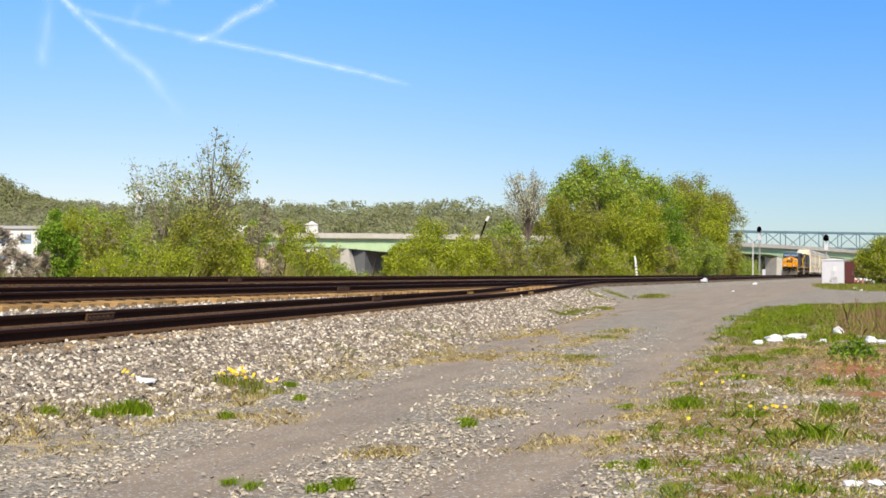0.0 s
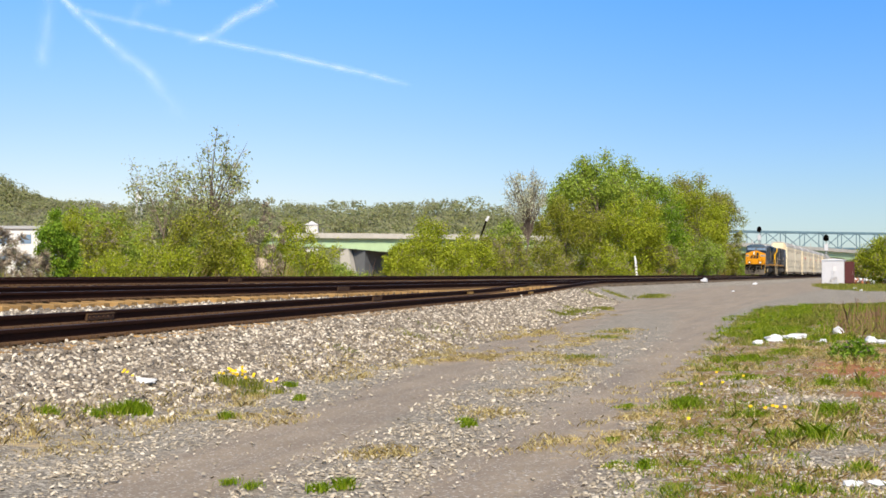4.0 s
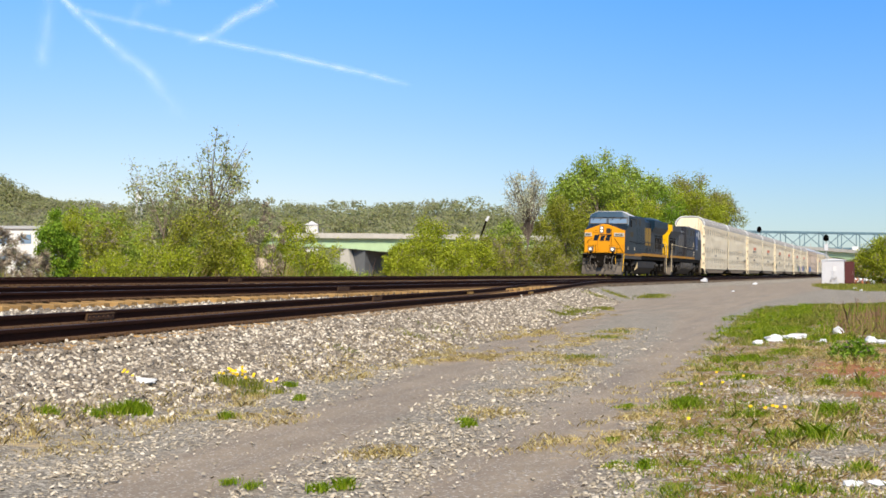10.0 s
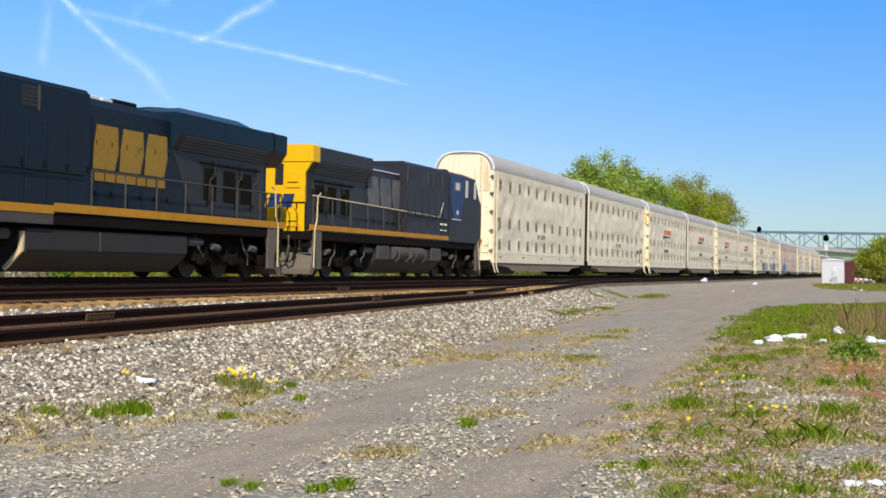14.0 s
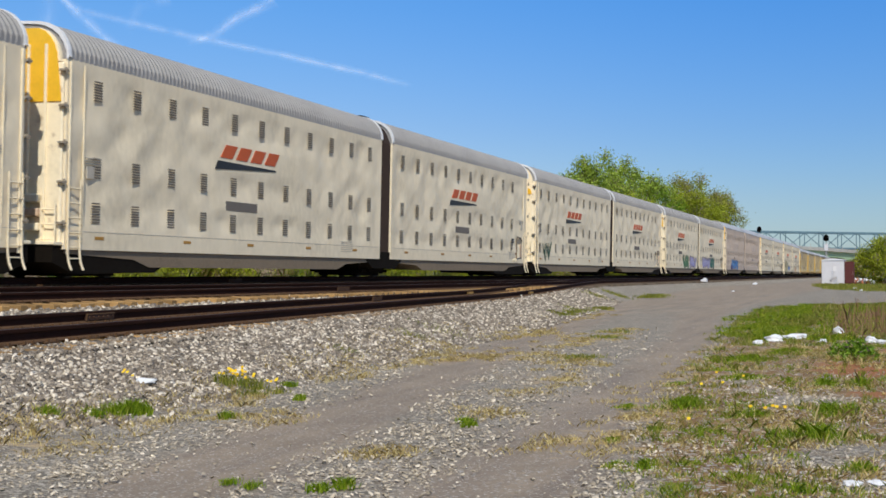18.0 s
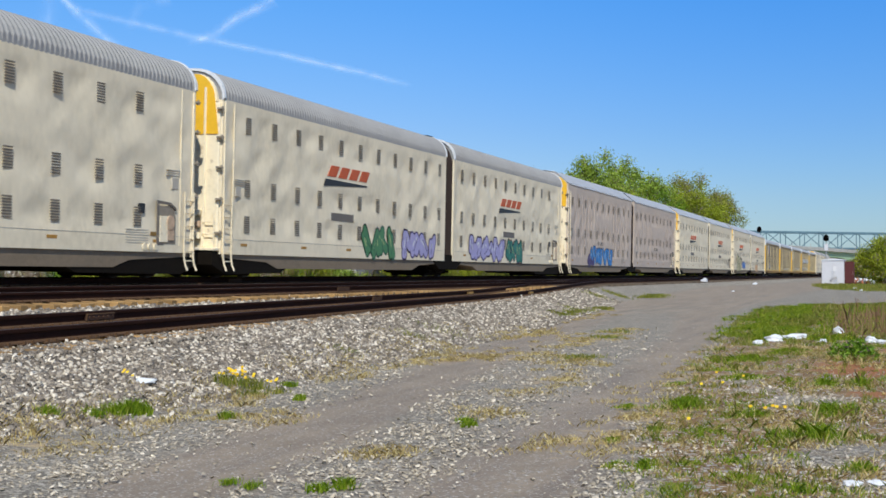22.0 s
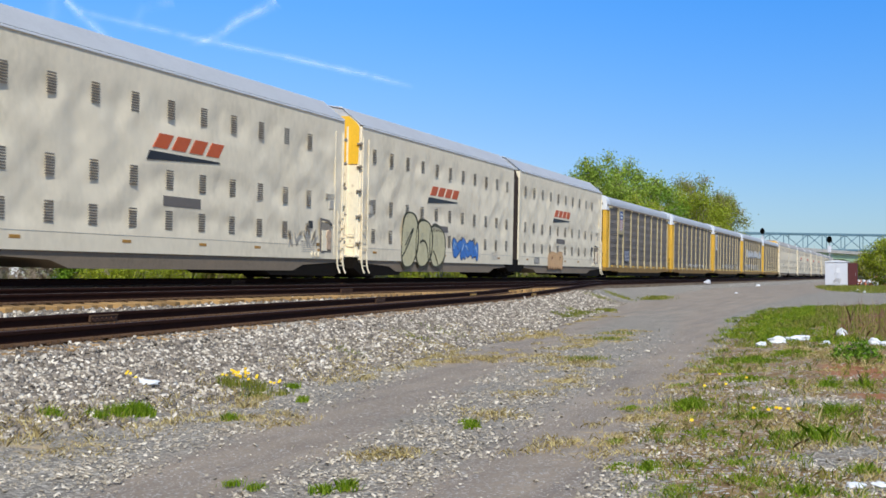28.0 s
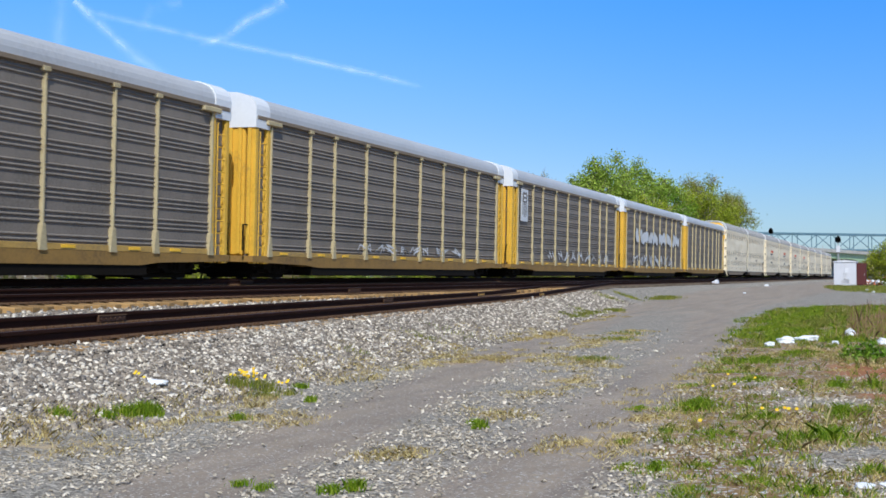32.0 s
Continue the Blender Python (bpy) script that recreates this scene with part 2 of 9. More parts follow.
def ground_material():
    m = bpy.data.materials.new("gravel_and_soil")
    m.use_nodes = True
    n, l = m.node_tree.nodes, m.node_tree.links
    b = n["Principled BSDF"]
    b.inputs["Roughness"].default_value = 0.95
    b.inputs["Specular IOR Level"].default_value = 0.15
    tc = n.new("ShaderNodeTexCoord")

    def tex(kind, scale, detail=4):
        t = n.new(kind)
        t.inputs["Scale"].default_value = scale
        if kind == "ShaderNodeTexNoise":
            t.inputs["Detail"].default_value = detail
            t.inputs["Roughness"].default_value = 0.65
        l.new(tc.outputs["Object"], t.inputs["Vector"])
        return t

    def ramp(src, *stops):
        r = n.new("ShaderNodeValToRGB")
        for i, (p, c) in enumerate(stops):
            e = r.color_ramp.elements[i] if i < 2 else r.color_ramp.elements.new(p)
            e.position, e.color = p, (*c, 1)
        l.new(src, r.inputs[0])
        return r.outputs[0]

    def mix(f, a, c):
        x = n.new("ShaderNodeMix")
        x.data_type = "RGBA"
        l.new(f, x.inputs["Factor"])
        l.new(a, x.inputs["A"])
        l.new(c, x.inputs["B"])
        return x.outputs["Result"]

    def math_node(op, a, c):
        x = n.new("ShaderNodeMath")
        x.operation = op
        for i, v in enumerate((a, c)):
            if hasattr(v, "default_value"):
                l.new(v, x.inputs[i])
            else:
                x.inputs[i].default_value = v
        return x.outputs[0]

    cells = tex("ShaderNodeTexVoronoi", 26)
    cells2 = tex("ShaderNodeTexVoronoi", 60)
    broad = tex("ShaderNodeTexNoise", 0.7, 6)
    mid = tex("ShaderNodeTexNoise", 4.5, 6)
    fine = tex("ShaderNodeTexNoise", 90, 3)
    sep = n.new("ShaderNodeSeparateColor")
    l.new(cells.outputs["Color"], sep.inputs[0])
    sep2 = n.new("ShaderNodeSeparateColor")
    l.new(cells2.outputs["Color"], sep2.inputs[0])
    gravel = ramp(sep.outputs[0], (0.0, (0.125, 0.108, 0.085)), (1.0, (0.60, 0.545, 0.455)), (0.5, (0.20, 0.178, 0.145)), (0.62, (0.225, 0.20, 0.163)), (0.7, (0.40, 0.36, 0.298)))
    gravel = mix(math_node("MULTIPLY", mid.outputs["Fac"], 0.9), gravel, ramp(sep2.outputs[0], (0.0, (0.14, 0.122, 0.098)), (1.0, (0.56, 0.51, 0.43)), (0.6, (0.22, 0.196, 0.16)), (0.72, (0.40, 0.36, 0.30))))
    dirt = ramp(fine.outputs["Fac"], (0.25, (0.25, 0.197, 0.143)), (0.8, (0.39, 0.315, 0.235)))
    dirt = mix(math_node("MULTIPLY", mid.outputs["Fac"], 0.9), dirt, ramp(tex("ShaderNodeTexNoise", 14, 6).outputs["Fac"], (0.3, (0.226, 0.184, 0.141)), (0.7, (0.375, 0.306, 0.235))))
    # long streaks worn by wheels
    mp = n.new("ShaderNodeMapping")
    mp.inputs["Scale"].default_value = (2.6, 0.16, 1)
    mp.inputs["Rotation"].default_value = (0, 0, radians(8))
    l.new(tc.outputs["Object"], mp.inputs["Vector"])
    streak = n.new("ShaderNodeTexNoise")
    streak.inputs["Scale"].default_value = 1.0
    streak.inputs["Detail"].default_value = 5
    l.new(mp.outputs[0], streak.inputs["Vector"])
    dirt = mix(ramp(streak.outputs["Fac"], (0.42, (0, 0, 0)), (0.70, (0.66, 0.66, 0.66))), dirt, ramp(fine.outputs["Fac"], (0.25, (0.138, 0.114, 0.096)), (0.8, (0.258, 0.214, 0.178))))
    dirt = mix(math_node("GREATER_THAN", sep2.outputs[0], 0.86), dirt, ramp(sep2.outputs[1], (0.0, (0.208, 0.190, 0.169)), (1.0, (0.572, 0.530, 0.469))))
    soil = ramp(mid.outputs["Fac"], (0.3, (0.145, 0.082, 0.036)), (0.7, (0.36, 0.26, 0.13)), (0.52, (0.24, 0.155, 0.07)))
    soil = mix(math_node("GREATER_THAN", sep.outputs[0], 0.8), soil, ramp(sep.outputs[1], (0.0, (0.22, 0.2, 0.18)), (1.0, (0.55, 0.53, 0.5))))
    straw = ramp(fine.outputs["Fac"], (0.3, (0.28, 0.20, 0.11)), (0.75, (0.60, 0.48, 0.30)))
    att = n.new("ShaderNodeAttribute")
    att.attribute_name = "zone"
    z = n.new("ShaderNodeSeparateColor")
    l.new(att.outputs["Color"], z.inputs[0])

    def worn(src, spread):
        s = math_node("ADD", src, math_node("MULTIPLY", math_node("SUBTRACT", mid.outputs["Fac"], 0.5), spread))
        s = math_node("ADD", s, math_node("MULTIPLY", math_node("SUBTRACT", broad.outputs["Fac"], 0.5), 0.7))
        r = n.new("ShaderNodeMapRange")
        r.interpolation_type = "SMOOTHSTEP"
        r.inputs["From Min"].default_value, r.inputs["From Max"].default_value = 0.28, 0.72
        l.new(s, r.inputs["Value"])
        return r.outputs[0]

    c = mix(worn(z.outputs[0], 0.8), gravel, dirt)
    c = mix(worn(z.outputs[1], 0.6), c, soil)
    c = mix(worn(math_node("MULTIPLY", z.outputs[2], 0.5), 2.2), c, straw)
    c = mix(worn(math_node("MULTIPLY", att.outputs["Alpha"], 0.9), 0.9), c, ramp(fine.outputs["Fac"], (0.25, (0.20, 0.08, 0.032)), (0.8, (0.44, 0.21, 0.10))))
    hs = n.new("ShaderNodeHueSaturation")
    r = n.new("ShaderNodeMapRange")
    r.inputs["To Min"].default_value, r.inputs["To Max"].default_value = 0.75, 1.25
    l.new(broad.outputs["Fac"], r.inputs["Value"])
    l.new(r.outputs[0], hs.inputs["Value"])
    l.new(c, hs.inputs["Color"])
    l.new(hs.outputs[0], b.inputs["Base Color"])
    bp = n.new("ShaderNodeBump")
    bp.inputs["Strength"].default_value = 0.5
    bp.inputs["Distance"].default_value = 0.025
    h = math_node("ADD", math_node("MULTIPLY", cells.outputs["Distance"], -1.0), math_node("MULTIPLY", fine.outputs["Fac"], 0.5))
    l.new(h, bp.inputs["Height"])
    l.new(bp.outputs[0], b.inputs["Normal"])
    return m


def make_ground():
    xs = [-4500, -2000, -900, -400, -200, -110, -70, -50, -40, -34, -30, -27, -25] + [-24 + 0.35 * i for i in range(0, 80)] + [5, 7, 10, 14, 20, 30, 50, 90, 200, 500, 1500, 4500]
    ys = [-4500, -1500, -400, -120, -50, -20, -8, 0, 3] + [5 + 0.4 * i for i in range(0, 100)] + [45 + 1.0 * i for i in range(1, 60)] + [110, 116, 122, 130, 140, 155, 175, 200, 240, 300, 400, 600, 1000, 2000, 4500]
    verts, cols = [], []
    for y in ys:
        for x in xs:
            z = height(x, y)
            if abs(x) < 25 and 0 < y < 130:
                road, soil, straw = zones(x, y)
                z += 0.035 * noise.noise(Vector((x * 0.9, y * 0.9, 0))) * (0.4 + soil) - 0.03 * road
                z += 0.02 * noise.noise(Vector((x * 3, y * 3, 7)))
            else:
                road, soil, straw = zones(x, min(max(y, 0), 140)) if abs(x) < 25 else (0, 1, 0)
            verts.append((x, y, z))
            cols.append((road, soil, straw, patch(RED_SOIL, x, y)))
    w = len(xs)
    faces = [(j * w + i, j * w + i + 1, (j + 1) * w + i + 1, (j + 1) * w + i) for j in range(len(ys) - 1) for i in range(w - 1)]
    me = raw("ground", verts, faces, ground_material(), True)
    layer = me.color_attributes.new("zone", "FLOAT_COLOR", "POINT")
    layer.data.foreach_set("color", [c for q in cols for c in q])
    return tagged(new("ground", me), "grey gravel and soil ground with a worn dirt track", "ground", kind="structure")


make_ground()

# ---- tracks ----
RAIL_PROFILE = [(-0.07, 0.0), (0.07, 0.0), (0.07, 0.012), (0.012, 0.035), (0.01, 0.12), (0.036, 0.138), (0.036, 0.172), (0.028, 0.18), (-0.028, 0.18), (-0.036, 0.172), (-0.036, 0.138), (-0.01, 0.12), (-0.012, 0.035), (-0.07, 0.012)]


def rail_mesh(name, y0, y1, top, rise=None):
    """A rail drawn along its track; rise gives its height where the track climbs."""
    bm = bmesh.new()
    ys = [y0, y1] if rise is None else [y0 + (y1 - y0) * k / 40 for k in range(41)]
    rows = [[bm.verts.new((x, y, z + (rise(y) if rise else 0.0))) for x, z in RAIL_PROFILE] for y in ys]
    k = len(RAIL_PROFILE)
    kinds = []
    for a, b in zip(rows, rows[1:]):
        for i in range(k):
            f = bm.faces.new((a[i], a[(i + 1) % k], b[(i + 1) % k], b[i]))
            zs = (RAIL_PROFILE[i][1], RAIL_PROFILE[(i + 1) % k][1])
            f.material_index = 1 if min(zs) > 0.175 else (2 if max(zs) < 0.04 else 0)
    bm.faces.new(rows[0][::-1])
    bm.faces.new(rows[-1])
    me = finish(name, bm, M_RAIL)
    me.materials.append(top)
    me.materials.append(M_FOOT)
    return me


def tie_mesh():
    bm = bmesh.new()
    box(bm, -1.3, 1.3, -0.115, 0.115, -0.17, 0.0, 0.012)
    return finish("tie", bm, M_TIE)


def plate_mesh():
    bm = bmesh.new()
    box(bm, -0.1, 0.1, -0.17, 0.17, 0.0, 0.02, 0.004)
    for sx in (-0.085, 0.085):
        box(bm, sx - 0.015, sx + 0.015, -0.11, -0.08, 0.02, 0.05)
        box(bm, sx - 0.015, sx + 0.015, 0.08, 0.11, 0.02, 0.05)
    return finish("tie_plate", bm, M_FOOT)


TIE, PLATE = tie_mesh(), plate_mesh()


def make_track(label, b_near, a0, a1, slope, cant, y0, y1, top, near_ties, level=None):
    """One track: two rails on sleepers. Its local y runs along it; x = 0 is the middle between the rails."""
    ang = math.degrees(math.atan(slope))
    mid = b_near + 0.7175
    z = (level(0) if level else tie_top(b_near)) + 0.5 * 1.435 * math.sin(radians(cant))
    rise = (lambda y: level(y) - level(0)) if level else None
    lift = rise or (lambda y: 0.0)
    t = thing("railway_track", label, "railway track", "parallel tracks", m=pose(-mid, 0, z, 0, cant, ang))
    for sx in (-0.7175, 0.7175):
        ob = new("rail", rail_mesh("rail", y0, y1, top, rise))
        ob.parent = t
        ob.location = (sx, 0, 0.012)
    rng = random.Random(int(b_near * 10))
    y = near_ties[0]
    while y < near_ties[1]:
        o = piece("tie", TIE, t, pose(rng.uniform(-0.06, 0.06), y + rng.uniform(-0.03, 0.03), lift(y) + rng.uniform(-0.012, 0.0), 0, 0, rng.uniform(-1, 1)))
        for sx in (-0.7175, 0.7175):
            piece("tie_plate", PLATE, t, pose(sx, y, lift(y) - 0.004))
        y += 0.53
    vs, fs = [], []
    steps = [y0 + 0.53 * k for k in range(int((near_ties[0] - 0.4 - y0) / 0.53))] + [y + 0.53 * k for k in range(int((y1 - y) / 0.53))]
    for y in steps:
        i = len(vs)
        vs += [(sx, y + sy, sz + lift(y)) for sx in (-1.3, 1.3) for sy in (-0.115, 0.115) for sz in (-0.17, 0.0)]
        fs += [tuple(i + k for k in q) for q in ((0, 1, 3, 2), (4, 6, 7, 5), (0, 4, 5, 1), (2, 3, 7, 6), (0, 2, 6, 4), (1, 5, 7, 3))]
    rest = tagged(new("sleeper_bed", raw("sleeper_bed", vs, fs, M_GREYTIE)), "rows of darker, greyer wooden sleepers", kind="stuff")
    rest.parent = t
    return t


def rail_joint(track, sx, y, material, long=0.9):
    bm = bmesh.new()
    for s in (-1, 1):
        box(bm, s * 0.03 - 0.016, s * 0.03 + 0.016, -long / 2, long / 2, 0.04, 0.135, 0.006)
        for k in range(6):
            disc(bm, (s * 0.055, -long / 2 + long * (k + 0.5) / 6, 0.09), (1, 0, 0), 0.018, 0.03, 6)
    ob = part("joint_bar", bm, material, track)
    ob.location = (sx, y, 0.012 + (siding_level(y) - siding_level(0) if track is siding_track else 0.0))
    bm = bmesh.new()
    for s in (-1, 1):
        box(bm, s * 0.045 - 0.012, s * 0.045 + 0.012, -long / 2, long / 2, 0.128, 0.145, 0.003)
        box(bm, s * 0.055 - 0.006, s * 0.055 + 0.006, -long / 2 - 0.02, -long / 2 + 0.02, 0.04, 0.14, 0.003)
    part("rusty_edge", bm, M_FOOT, ob)


MAIN_CANT = 1.2
main_track = make_track("main line track with worn rust-brown rails on stone ballast", 19.83, 0, 0, 0.0, MAIN_CANT, -400, 640, M_RAILTOP, (18, 62))
second_track = make_track("second track with rust-brown rails and orange-brown wooden ties", 15.6, 0, 0, 0.0, 3.3, -400, 640, M_RAILTOP, (12, 62))
siding_track = make_track("rusty siding track that joins the second track at a turnout", 8.58, 0, 0, SIDING_SLOPE, 3.3, -20, 73.0, M_RAILDULL, (6, 60), siding_level)
M_JOINT = mat("rusty_joint_bar", (0.05, 0.024, 0.014), 0.85, 0, 0.4, 5, 40, 0.3)
M_YELLOWPAINT = mat("faded_yellow_paint", (0.30, 0.19, 0.06), 0.8, 0, 0.3, 8, 40, 0.2)
for tr, sx, y, mt in ((siding_track, -0.7175, 18.0, M_JOINT), (siding_track, -0.7175, 33.5, M_JOINT), (siding_track, -0.7175, 45.5, M_YELLOWPAINT), (siding_track, 0.7175, 50.0, M_YELLOWPAINT),
                      (second_track, 0.7175, 36.6, M_JOINT), (main_track, 0.7175, 37.8, M_JOINT)):
    rail_joint(tr, sx, y, mt)


# ---- distance: bridges, hills ----
def make_bridge():
    """A long, gently curving highway bridge: concrete parapets and deck on pale green haunched girders and wall piers."""
    pts = BRIDGE_LINE
    br = thing("highway_bridge", "pale green steel girder highway bridge with concrete parapet", "bridge")
    deck_z, n = 8.75, len(pts)
    first = min(range(n), key=lambda i: math.hypot(pts[i][0] + 103.0, pts[i][1] - 255.0)) % 12
    dirs = []
    for i in range(n):
        d = (Vector(pts[min(i + 1, n - 1)]) - Vector(pts[max(i - 1, 0)])).normalized()
        dirs.append(d)

    def strip(name, off0, off1, z0, z1, material, haunch=0.0, label=""):
        vs, fs = [], []
        for i, (p, d) in enumerate(zip(pts, dirs)):
            nx, ny = -d.y, d.x
            drop = haunch * max(0.0, math.cos(math.tau * (i - first) / 12.0)) ** 6
            for off, z in ((off0, z0 - drop), (off1, z0 - drop), (off1, z1), (off0, z1)):
                vs.append((p[0] + nx * off, p[1] + ny * off, z))
            if i:
                a, b = 4 * (i - 1), 4 * i
                fs += [(a + k, a + (k + 1) % 4, b + (k + 1) % 4, b + k) for k in range(4)]
        fs += [(0, 1, 2, 3), tuple(4 * (n - 1) + k for k in (3, 2, 1, 0))]
        ob = tagged(new(name, raw(name, vs, fs, material)), label)
        ob.parent = br

    strip("deck", -6.0, 6.0, deck_z, deck_z + 0.4, M_CONC)
    for s in (-1, 1):
        strip("parapet", s * 5.8 - 0.2, s * 5.8 + 0.2, deck_z + 0.4, deck_z + 1.0, M_CONC, 0, "weathered concrete parapet")
        strip("girder", s * 4.9 - 0.2, s * 4.9 + 0.2, deck_z - 1.75, deck_z, M_GREENSTEEL, 0.9, "pale green steel girder")
        strip("girder", s * 1.6 - 0.2, s * 1.6 + 0.2, deck_z - 1.75, deck_z, M_GREENSTEEL, 0.9, "pale green steel girder")
    for i in range(first, n, 12):
        p, d = pts[i], dirs[i]
        bm = bmesh.new()
        prism(bm, [(-2.2, -6), (2.2, -6), (2.05, 6.3), (-2.05, 6.3)], -7.0, 7.0)
        box(bm, -2.2, 2.2, -7.2, 7.2, 6.3, 6.75, 0.05)
        o = part("pier", bm, M_SHADECONC, br, "concrete wall pier with the deck's shade in its dark colour")
        o.matrix_basis = pose(p[0] - 2.9, p[1] + 0.6, 0)
        # added pale wedge: the pier's sunlit part, cut along the deck's shadow edge
        bm = bmesh.new()
        prism(bm, [(-2.3, -6), (2.2, -6), (-0.7, 6.7), (-2.3, 6.7)], -9.2, -7.25)
        o = part("pier_nose", bm, M_CONC, br, "added pale concrete wedge in the shape of the pier's sunlit part")
        o.matrix_basis = pose(p[0] - 2.9, p[1] + 0.6, 0)
    for i in range(2, n - 1, 3):
        p, d = pts[i], dirs[i]
        bm = bmesh.new()
        tube(bm, [(p[0] + d.y * 5.8, p[1] - d.x * 5.8, deck_z + 1.0), (p[0] + d.y * 5.8, p[1] - d.x * 5.8, deck_z + 1.9)], 0.08, 6)
        part("rail_post", bm, M_CONC, br)
    return br


def bridge_line():
    """Stations of the bridge, 6 m apart, on a smooth bend."""
    knots = [Vector(p) for p in ((-190.0, 212.0), (-122.0, 239.6), (-76.3, 276.5), (-42.0, 350.9), (-11.5, 507.0), (-6.0, 610.0))]
    out = []
    for i in range(len(knots) - 1):
        p0, p1, p2, p3 = knots[max(i - 1, 0)], knots[i], knots[i + 1], knots[min(i + 2, len(knots) - 1)]
        steps = max(2, int((p2 - p1).length / 6))
        for k in range(steps):
            t = k / steps
            out.append(tuple(0.5 * (2 * p1 + (p2 - p0) * t + (2 * p0 - 5 * p1 + 4 * p2 - p3) * t * t + (3 * p1 - p0 - 3 * p2 + p3) * t ** 3)))
    return out


BRIDGE_LINE = bridge_line()
make_bridge()


def make_truss():
    tb = thing("truss_bridge", "distant blue-green steel truss bridge", "bridge", m=pose(-78.0, 512.0, 0, 0, 0, 42.0))
    length, z0, z1, wide = 380.0, 12.2, 18.6, 9.0
    for y in (0, wide):
        for z in (z0, z1):
            bm = bmesh.new()
            box(bm, 0, length, y - 0.3, y + 0.3, z - 0.35, z + 0.35, 0.05)
            part("chord", bm, M_BLUESTEEL, tb)
        bm = bmesh.new()
        box(bm, -0.12, 0.12, -0.12, 0.12, z0, z1)
        up = finish("upright", bm, M_BLUESTEEL)
        d = math.hypot(9.5, z1 - z0)
        bm = bmesh.new()
        box(bm, 0, d, -0.12, 0.12, -0.12, 0.12)
        dg = finish("diagonal", bm, M_BLUESTEEL)
        for k in range(41):
            piece("upright", up, tb, pose(k * 9.5, y, 0))
            if k < 40:
                a = math.degrees(math.atan2(z1 - z0, 9.5))
                piece("diagonal", dg, tb, pose(k * 9.5, y, z0, 0, -a) if k % 2 == 0 else pose(k * 9.5, y, z1, 0, a))
    bm = bmesh.new()
    box(bm, 0, length, 0.5, wide - 0.5, z0 - 0.3, z0 + 0.3, 0.05)
    part("deck", bm, M_CONC, tb)
    bm = bmesh.new()
    for k in range(0, 41, 2):
        box(bm, k * 9.5 - 0.15, k * 9.5 + 0.15, 0, wide, z1 - 0.15, z1 + 0.15)
    part("top_bracing", bm, M_BLUESTEEL, tb)
    for k in range(0, 9):
        bm = bmesh.new()
        prism(bm, [(k * 47 - 1.5, -4), (k * 47 + 1.5, -4), (k * 47 + 1.2, z0 - 0.4), (k * 47 - 1.2, z0 - 0.4)], 0, wide)
        part("pier", bm, M_CONC, tb)


make_truss()


def arc_point(points, way):
    """Place and heading at a distance along the points."""
    for a, b in zip(points, points[1:]):
        step = math.hypot(b[0] - a[0], b[1] - a[1])
        if way <= step:
            f = way / step
            return a[0] + (b[0] - a[0]) * f, a[1] + (b[1] - a[1]) * f, math.degrees(math.atan2(b[1] - a[1], b[0] - a[0]))
        way -= step
    return points[-1][0], points[-1][1], math.degrees(math.atan2(points[-1][1] - points[-2][1], points[-1][0] - points[-2][0]))


def road_vehicle():
    """A far van on the bridge; its local x points the way it drives."""
    paint = mat("white_vehicle_paint", (0.78, 0.78, 0.77), 0.4, 0, 0.05, 1, 9, 0.0)
    dark = mat("dark_vehicle_parts", (0.03, 0.03, 0.035), 0.5, 0, 0.2, 2, 9, 0.0)
    v = thing("van", "white van driving over the bridge", "van")
    side, half = [(-2.6, 0.45), (2.6, 0.45), (2.6, 1.05), (1.9, 1.25), (1.2, 2.1), (-2.5, 2.15)], 0.95
    bm = bmesh.new()
    near, off = [bm.verts.new((x, -half, z)) for x, z in side], [bm.verts.new((x, half, z)) for x, z in side]
    k = len(side)
    for i in range(k):
        bm.faces.new((near[i], near[(i + 1) % k], off[(i + 1) % k], off[i]))
    bm.faces.new(near[::-1])
    bm.faces.new(off)
    part("body", bm, paint, v)
    for sy in (-1, 1):
        bm = bmesh.new()
        box(bm, 0.2, 1.1, sy * half - 0.02, sy * half + 0.02, 1.4, 1.95)
        part("side_window", bm, dark, v)
        for x in (-1.7, 1.7):
            bm = bmesh.new()
            disc(bm, (x, sy * (half - 0.12), 0.45), (0, 1, 0), 0.45, 0.25, 14)
            part("wheel", bm, dark, v)
    return v


van = road_vehicle()

# ---- rolling stock ----
M_WHITE = mat("weathered_white_car_paint", (0.78, 0.685, 0.505), 0.6, 0, 0.1, 0.6, 5, 0.0, tint=(0.70, 0.61, 0.44), stretch=(1, 1.0, 0.7), spec=0.15)
M_PINKISH = mat("rosy_grey_car_paint", (0.54, 0.445, 0.365), 0.6, 0, 0.08, 0.5, 5, 0.0, tint=(0.46, 0.385, 0.33), stretch=(1, 1.0, 0.7), spec=0.15)
M_ROOF = mat("galvanised_roof", (0.275, 0.268, 0.262), 0.65, 0.0, 0.16, 0.6, 14, 0.05)
M_WROOF = mat("pale_painted_roof", (0.68, 0.69, 0.70), 0.5, 0.0, 0.08, 0.5, 9, 0.05)
M_RROOF = mat("weathered_grey_roof", (0.47, 0.468, 0.465), 0.5, 0.1, 0.12, 0.5, 9, 0.05)
M_SILL = mat("grimy_grey_sill", (0.195, 0.15, 0.10), 0.7, 0, 0.2, 1, 12, 0.1)
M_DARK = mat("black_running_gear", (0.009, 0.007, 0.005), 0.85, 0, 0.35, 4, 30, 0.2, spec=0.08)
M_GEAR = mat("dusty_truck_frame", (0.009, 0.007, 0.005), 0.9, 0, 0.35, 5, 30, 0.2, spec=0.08)
